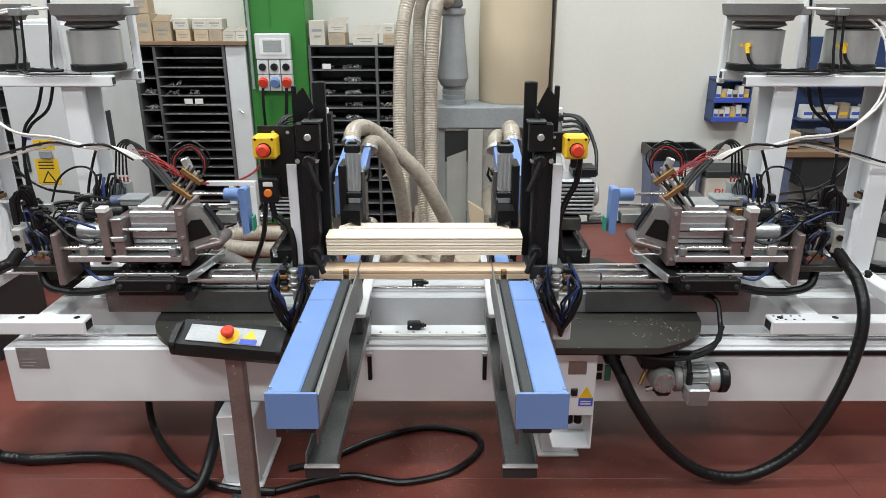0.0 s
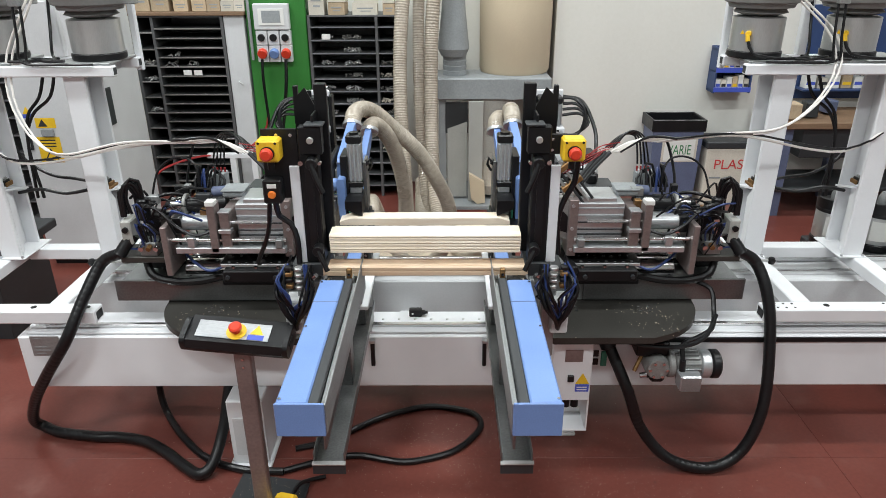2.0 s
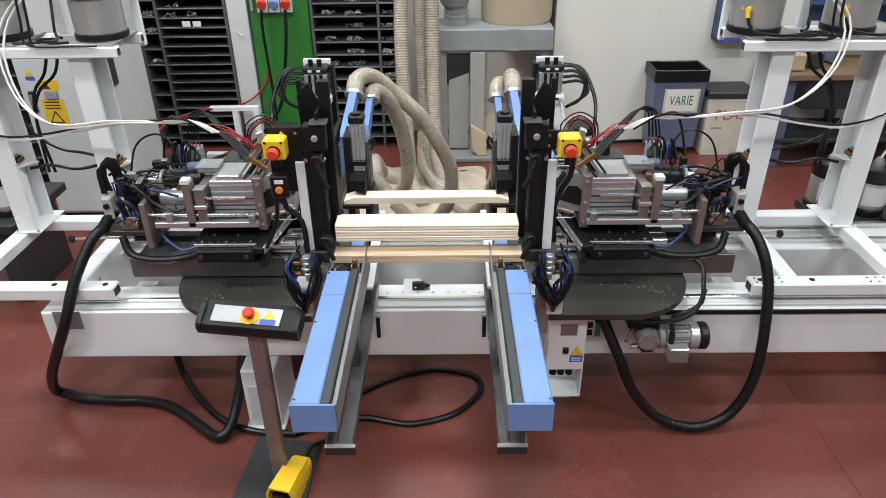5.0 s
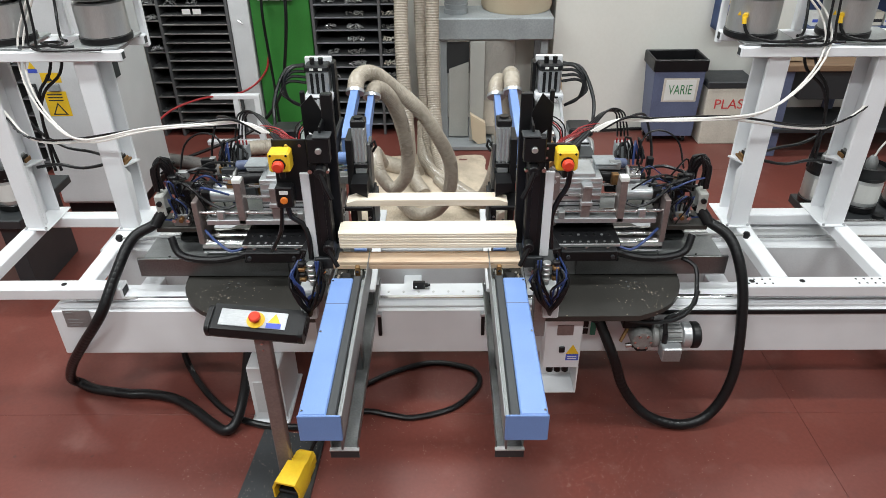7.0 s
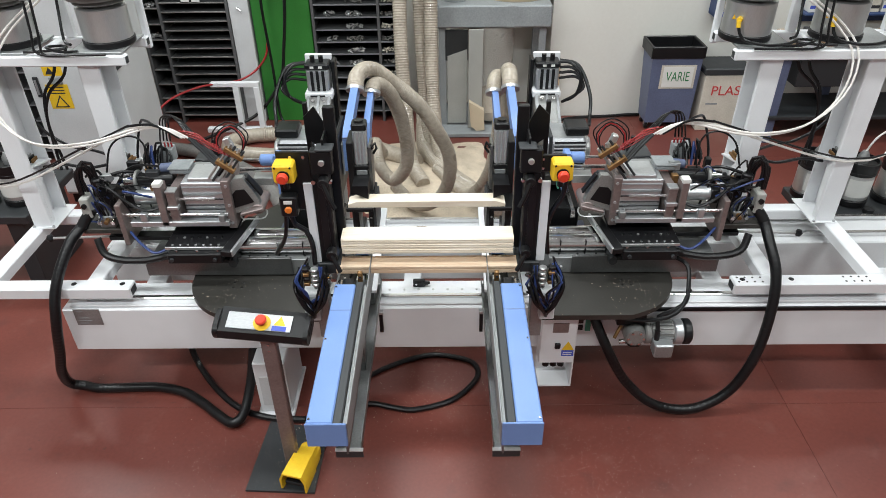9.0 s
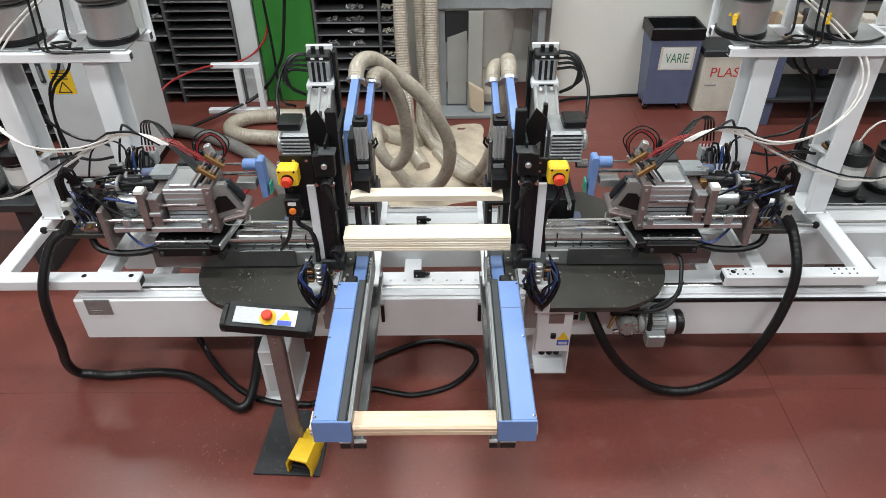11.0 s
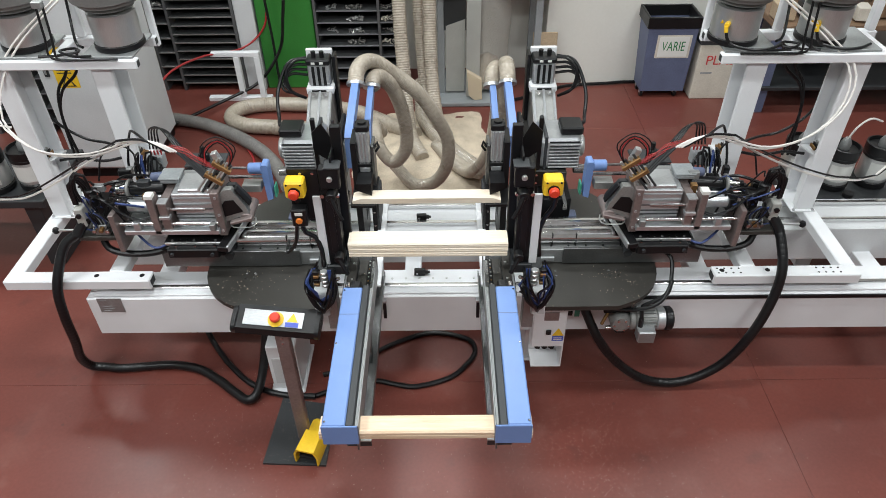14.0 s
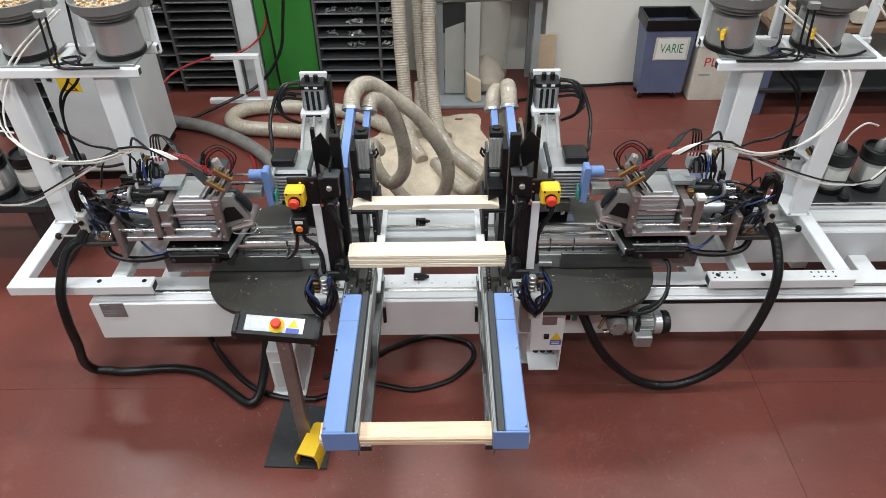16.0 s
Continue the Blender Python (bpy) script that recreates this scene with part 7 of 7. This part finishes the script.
# their lie at the start, at the end and with the heads run in; x grows outwards, the last point rides on the head
LIE = {
    ("cable", 1): ([(0.72, -0.16, 0.58), (0.825, -0.25, 0.375), (0.96, -0.25, 0.19), (1.13, -0.25, 0.065), (1.32, -0.25, 0.055), (1.50, -0.25, 0.19), (1.60, -0.25, 0.42), (1.665, -0.215, 0.62), (1.683, -0.175, 0.76), (1.68, -0.10, 0.86), (1.645, -0.05, 0.915)], None,
                   [(0.72, -0.16, 0.58), (0.806, -0.25, 0.388), (0.88, -0.25, 0.20), (1.0, -0.28, 0.065), (1.17, -0.30, 0.027), (1.305, -0.28, 0.095), (1.374, -0.25, 0.302), (1.38, -0.18, 0.585), (1.362, -0.12, 0.76), (1.322, -0.06, 0.87), (1.257, -0.05, 0.915)]),
    ("cable", -1): ([(1.50, -0.09, 0.026), (1.70, -0.11, 0.026), (1.79, -0.10, 0.027), (1.86, -0.11, 0.05), (1.865, -0.15, 0.16), (1.82, -0.19, 0.33), (1.791, -0.215, 0.53), (1.777, -0.185, 0.70), (1.73, -0.09, 0.86), (1.645, -0.05, 0.915)], None,
                    [(1.50, -0.09, 0.026), (1.688, -0.059, 0.026), (1.78, -0.02, 0.03), (1.80, -0.05, 0.09), (1.705, -0.14, 0.26), (1.587, -0.2, 0.426), (1.454, -0.22, 0.611), (1.398, -0.14, 0.749), (1.34, -0.05, 0.87), (1.249, -0.05, 0.915)]),
    ("inner", 1): ([(1.559, 0.4, 1.859), (1.761, 0.38, 1.837), (1.858, 0.33, 1.74), (1.849, 0.26, 1.522), (1.67, 0.18, 1.386), (1.437, 0.1, 1.372), (1.285, 0.04, 1.346)],
                   [(1.556, 0.4, 1.822), (1.789, 0.38, 1.652), (1.929, 0.33, 1.513), (1.912, 0.26, 1.366), (1.759, 0.18, 1.257), (1.53, 0.1, 1.245), (1.285, 0.04, 1.346)],
                   [(1.519, 0.4, 1.843), (1.661, 0.38, 1.711), (1.688, 0.33, 1.581), (1.593, 0.26, 1.444), (1.411, 0.18, 1.352), (1.15, 0.1, 1.352), (0.897, 0.04, 1.346)]),
    ("outer", 1): ([(2.0, 0.42, 1.82), (2.25, 0.42, 1.5), (2.194, 0.38, 1.188), (1.979, 0.33, 1.21), (1.76, 0.26, 1.274), (1.5, 0.14, 1.345), (1.285, 0.04, 1.346)],
                   [(2.0, 0.42, 1.82), (2.45, 0.42, 1.35), (2.335, 0.38, 0.93), (2.109, 0.33, 0.909), (1.847, 0.26, 1.009), (1.54, 0.15, 1.19), (1.285, 0.04, 1.346)],
                   [(2.0, 0.42, 1.82), (2.1, 0.41, 1.57), (1.995, 0.38, 1.319), (1.821, 0.33, 1.229), (1.61, 0.26, 1.254), (1.25, 0.13, 1.345), (0.897, 0.04, 1.346)]),
    ("inner", -1): ([(1.559, 0.4, 1.859), (1.761, 0.38, 1.837), (1.858, 0.33, 1.74), (1.849, 0.26, 1.522), (1.67, 0.18, 1.386), (1.437, 0.1, 1.372), (1.285, 0.04, 1.346)],
                    [(1.61, 0.4, 1.844), (1.848, 0.38, 1.652), (1.967, 0.33, 1.486), (1.986, 0.26, 1.322), (1.818, 0.18, 1.217), (1.55, 0.1, 1.245), (1.285, 0.04, 1.346)],
                    [(1.629, 0.4, 1.853), (1.756, 0.38, 1.631), (1.761, 0.33, 1.451), (1.663, 0.26, 1.298), (1.502, 0.18, 1.251), (1.2, 0.1, 1.325), (0.889, 0.04, 1.346)]),
    ("outer", -1): ([(2.0, 0.42, 1.82), (2.25, 0.42, 1.5), (2.194, 0.38, 1.188), (1.979, 0.33, 1.21), (1.76, 0.26, 1.274), (1.5, 0.14, 1.345), (1.285, 0.04, 1.346)],
                    [(2.0, 0.42, 1.82), (2.45, 0.42, 1.3), (2.373, 0.38, 0.87), (2.201, 0.33, 0.847), (1.992, 0.26, 0.928), (1.6, 0.15, 1.18), (1.285, 0.04, 1.346)],
                    [(2.0, 0.42, 1.82), (2.05, 0.41, 1.5), (1.951, 0.38, 1.267), (1.842, 0.33, 1.191), (1.627, 0.26, 1.206), (1.25, 0.15, 1.30), (0.889, 0.04, 1.346)]),
}


def even_points(pts, n):
    """n + 1 points at even steps along the smooth curve through pts."""
    line = smooth_line(pts, 0.008)
    run = [0.0]
    for a, b in zip(line, line[1:]):
        run.append(run[-1] + (b - a).length)
    out, j = [], 0
    for i in range(n + 1):
        want = run[-1] * i / n
        while j < len(line) - 2 and run[j + 1] < want:
            j += 1
        out.append(line[j].lerp(line[j + 1], (want - run[j]) / max(1e-6, run[j + 1] - run[j])))
    return out


def chain_rows(s, kind, k, n):
    """Where the n lengths of one hose lie at each time of the head's travel."""
    first, last, inward = LIE[(kind, s)]
    last = last or first
    times = []
    for t, x, y in TRAVEL[s]:
        late = min(1.0, max(0.0, (t - 5.0) / 5.0))
        w = max(0.0, -x * s / 0.39)
        if kind == "cable":
            w = w ** 0.7
        pts = []
        for i, (a, b, c) in enumerate(zip(first, last, inward)):
            p = Vector(a).lerp(Vector(b), late).lerp(Vector(c), w)
            p.x *= s
            p.y += y * (i / (len(first) - 1)) ** 9
            if kind != "cable":
                p += Vector((0.024 * (k % 2) * s, 0.004 * (k % 2), 0.012 * (k % 2) * math.sin(3 * i / (len(first) - 1))))
            pts.append(p)
        end = first[-1]
        pts[-1] = Vector(((end[0] + (0.0 if kind == "cable" else 0.024 * k)) * s + x, end[1] + y, end[2] + 0.004 * k))
        times.append((t, even_points(pts, n)))
    return times


PIECES = []
for hose, s, kind, k, n, mat, r, sides, name in CHAINS:
    times = chain_rows(s, kind, k, n)
    spans = [(p[i + 1] - p[i]).length for t, p in times for i in range(n)]
    reach = (min(spans) if kind == "cable" else max(spans)) / 2
    cap = [(reach + r * math.sin(a), r * math.cos(a)) for a in (0, 0.4, 0.8, 1.15, 1.45)]
    geo = Geo().rings([(Vector((0, 0, z)), Vector((0, 0, 1)), q) for z, q in [(-z, q) for z, q in reversed(cap)] + cap], sides)
    data = mesh_of(name, geo, mat, Vector((0, 0, 0)))
    base_at = hose.location.copy()
    for i in range(n):
        ob = new(name, data)
        ob.parent = hose
        rows, turn, was = [], Matrix.Identity(4).to_quaternion(), Vector((0, 0, 1))
        for t, p in times:
            d = (p[i + 1] - p[i]).normalized()
            turn, was = was.rotation_difference(d) @ turn, d
            rows.append((t, Matrix.Translation((p[i] + p[i + 1]) / 2 - base_at) @ turn.to_matrix().to_4x4()))
        PIECES.append((ob, rows))


# ---- what moves ----
def motions():
    for s, rows in TRAVEL.items():
        # the drill spindle makes its stroke
        walk(SPINDLE[s], [(t, pose(-d * s, 0, 0)) for t, d in ((0, 0), (6.6, 0), (6.95, 0.105), (7.45, 0.105), (7.7, 0), (16, 0))])
        c, h = CARRIAGE[s].location.copy(), HEAD[s].location.copy()
        walk(CARRIAGE[s], [(t, pose(c.x + x, c.y, c.z)) for t, x, y in rows])
        walk(HEAD[s], [(t, pose(h.x + x, h.y + y, h.z)) for t, x, y in rows])
        # the stop posts sink and the slides push before the plank runs out
        a, b = STOP[s].location.copy(), PUSHER[s].location.copy()
        walk(STOP[s], [(t, pose(a.x, a.y, a.z + z)) for t, z in ((0, 0), (9.25, 0), (9.6, -0.086), (16, -0.086))])
        walk(PUSHER[s], [(t, pose(b.x, b.y + y, b.z)) for t, y in ((0, 0), (9.3, 0), (10.2, -0.235), (13.0, -0.235), (13.2, -0.36), (13.5, -0.6), (16, -0.6))])
        w = SAW[s].location.copy()
        walk(SAW[s], [(t, pose(w.x, w.y + y, w.z)) for t, y in ((0, 0), (13.2, 0), (13.5, -0.014), (14, -0.055), (14.5, -0.108), (15, -0.167), (15.5, -0.222), (16, -0.275))])
    for ob, rows in PIECES:
        walk(ob, rows)
    for p in STACK:
        o = p.location.copy()
        walk(p, [(t, pose(o.x, o.y, o.z + z)) for t, z in ((0, 0), (14.6, 0), (15, -0.004), (15.5, -0.02), (16, -0.022))])
    o = LOWER.location.copy()
    walk(LOWER, [(t, pose(o.x, o.y + y, o.z + z)) for t, y, z in ((0, 0, 0), (9.3, 0, 0), (9.7, -0.12, -0.012), (10.6, -0.68, -0.028), (11.1, -0.777, -0.03), (16, -0.777, -0.03))])


motions()
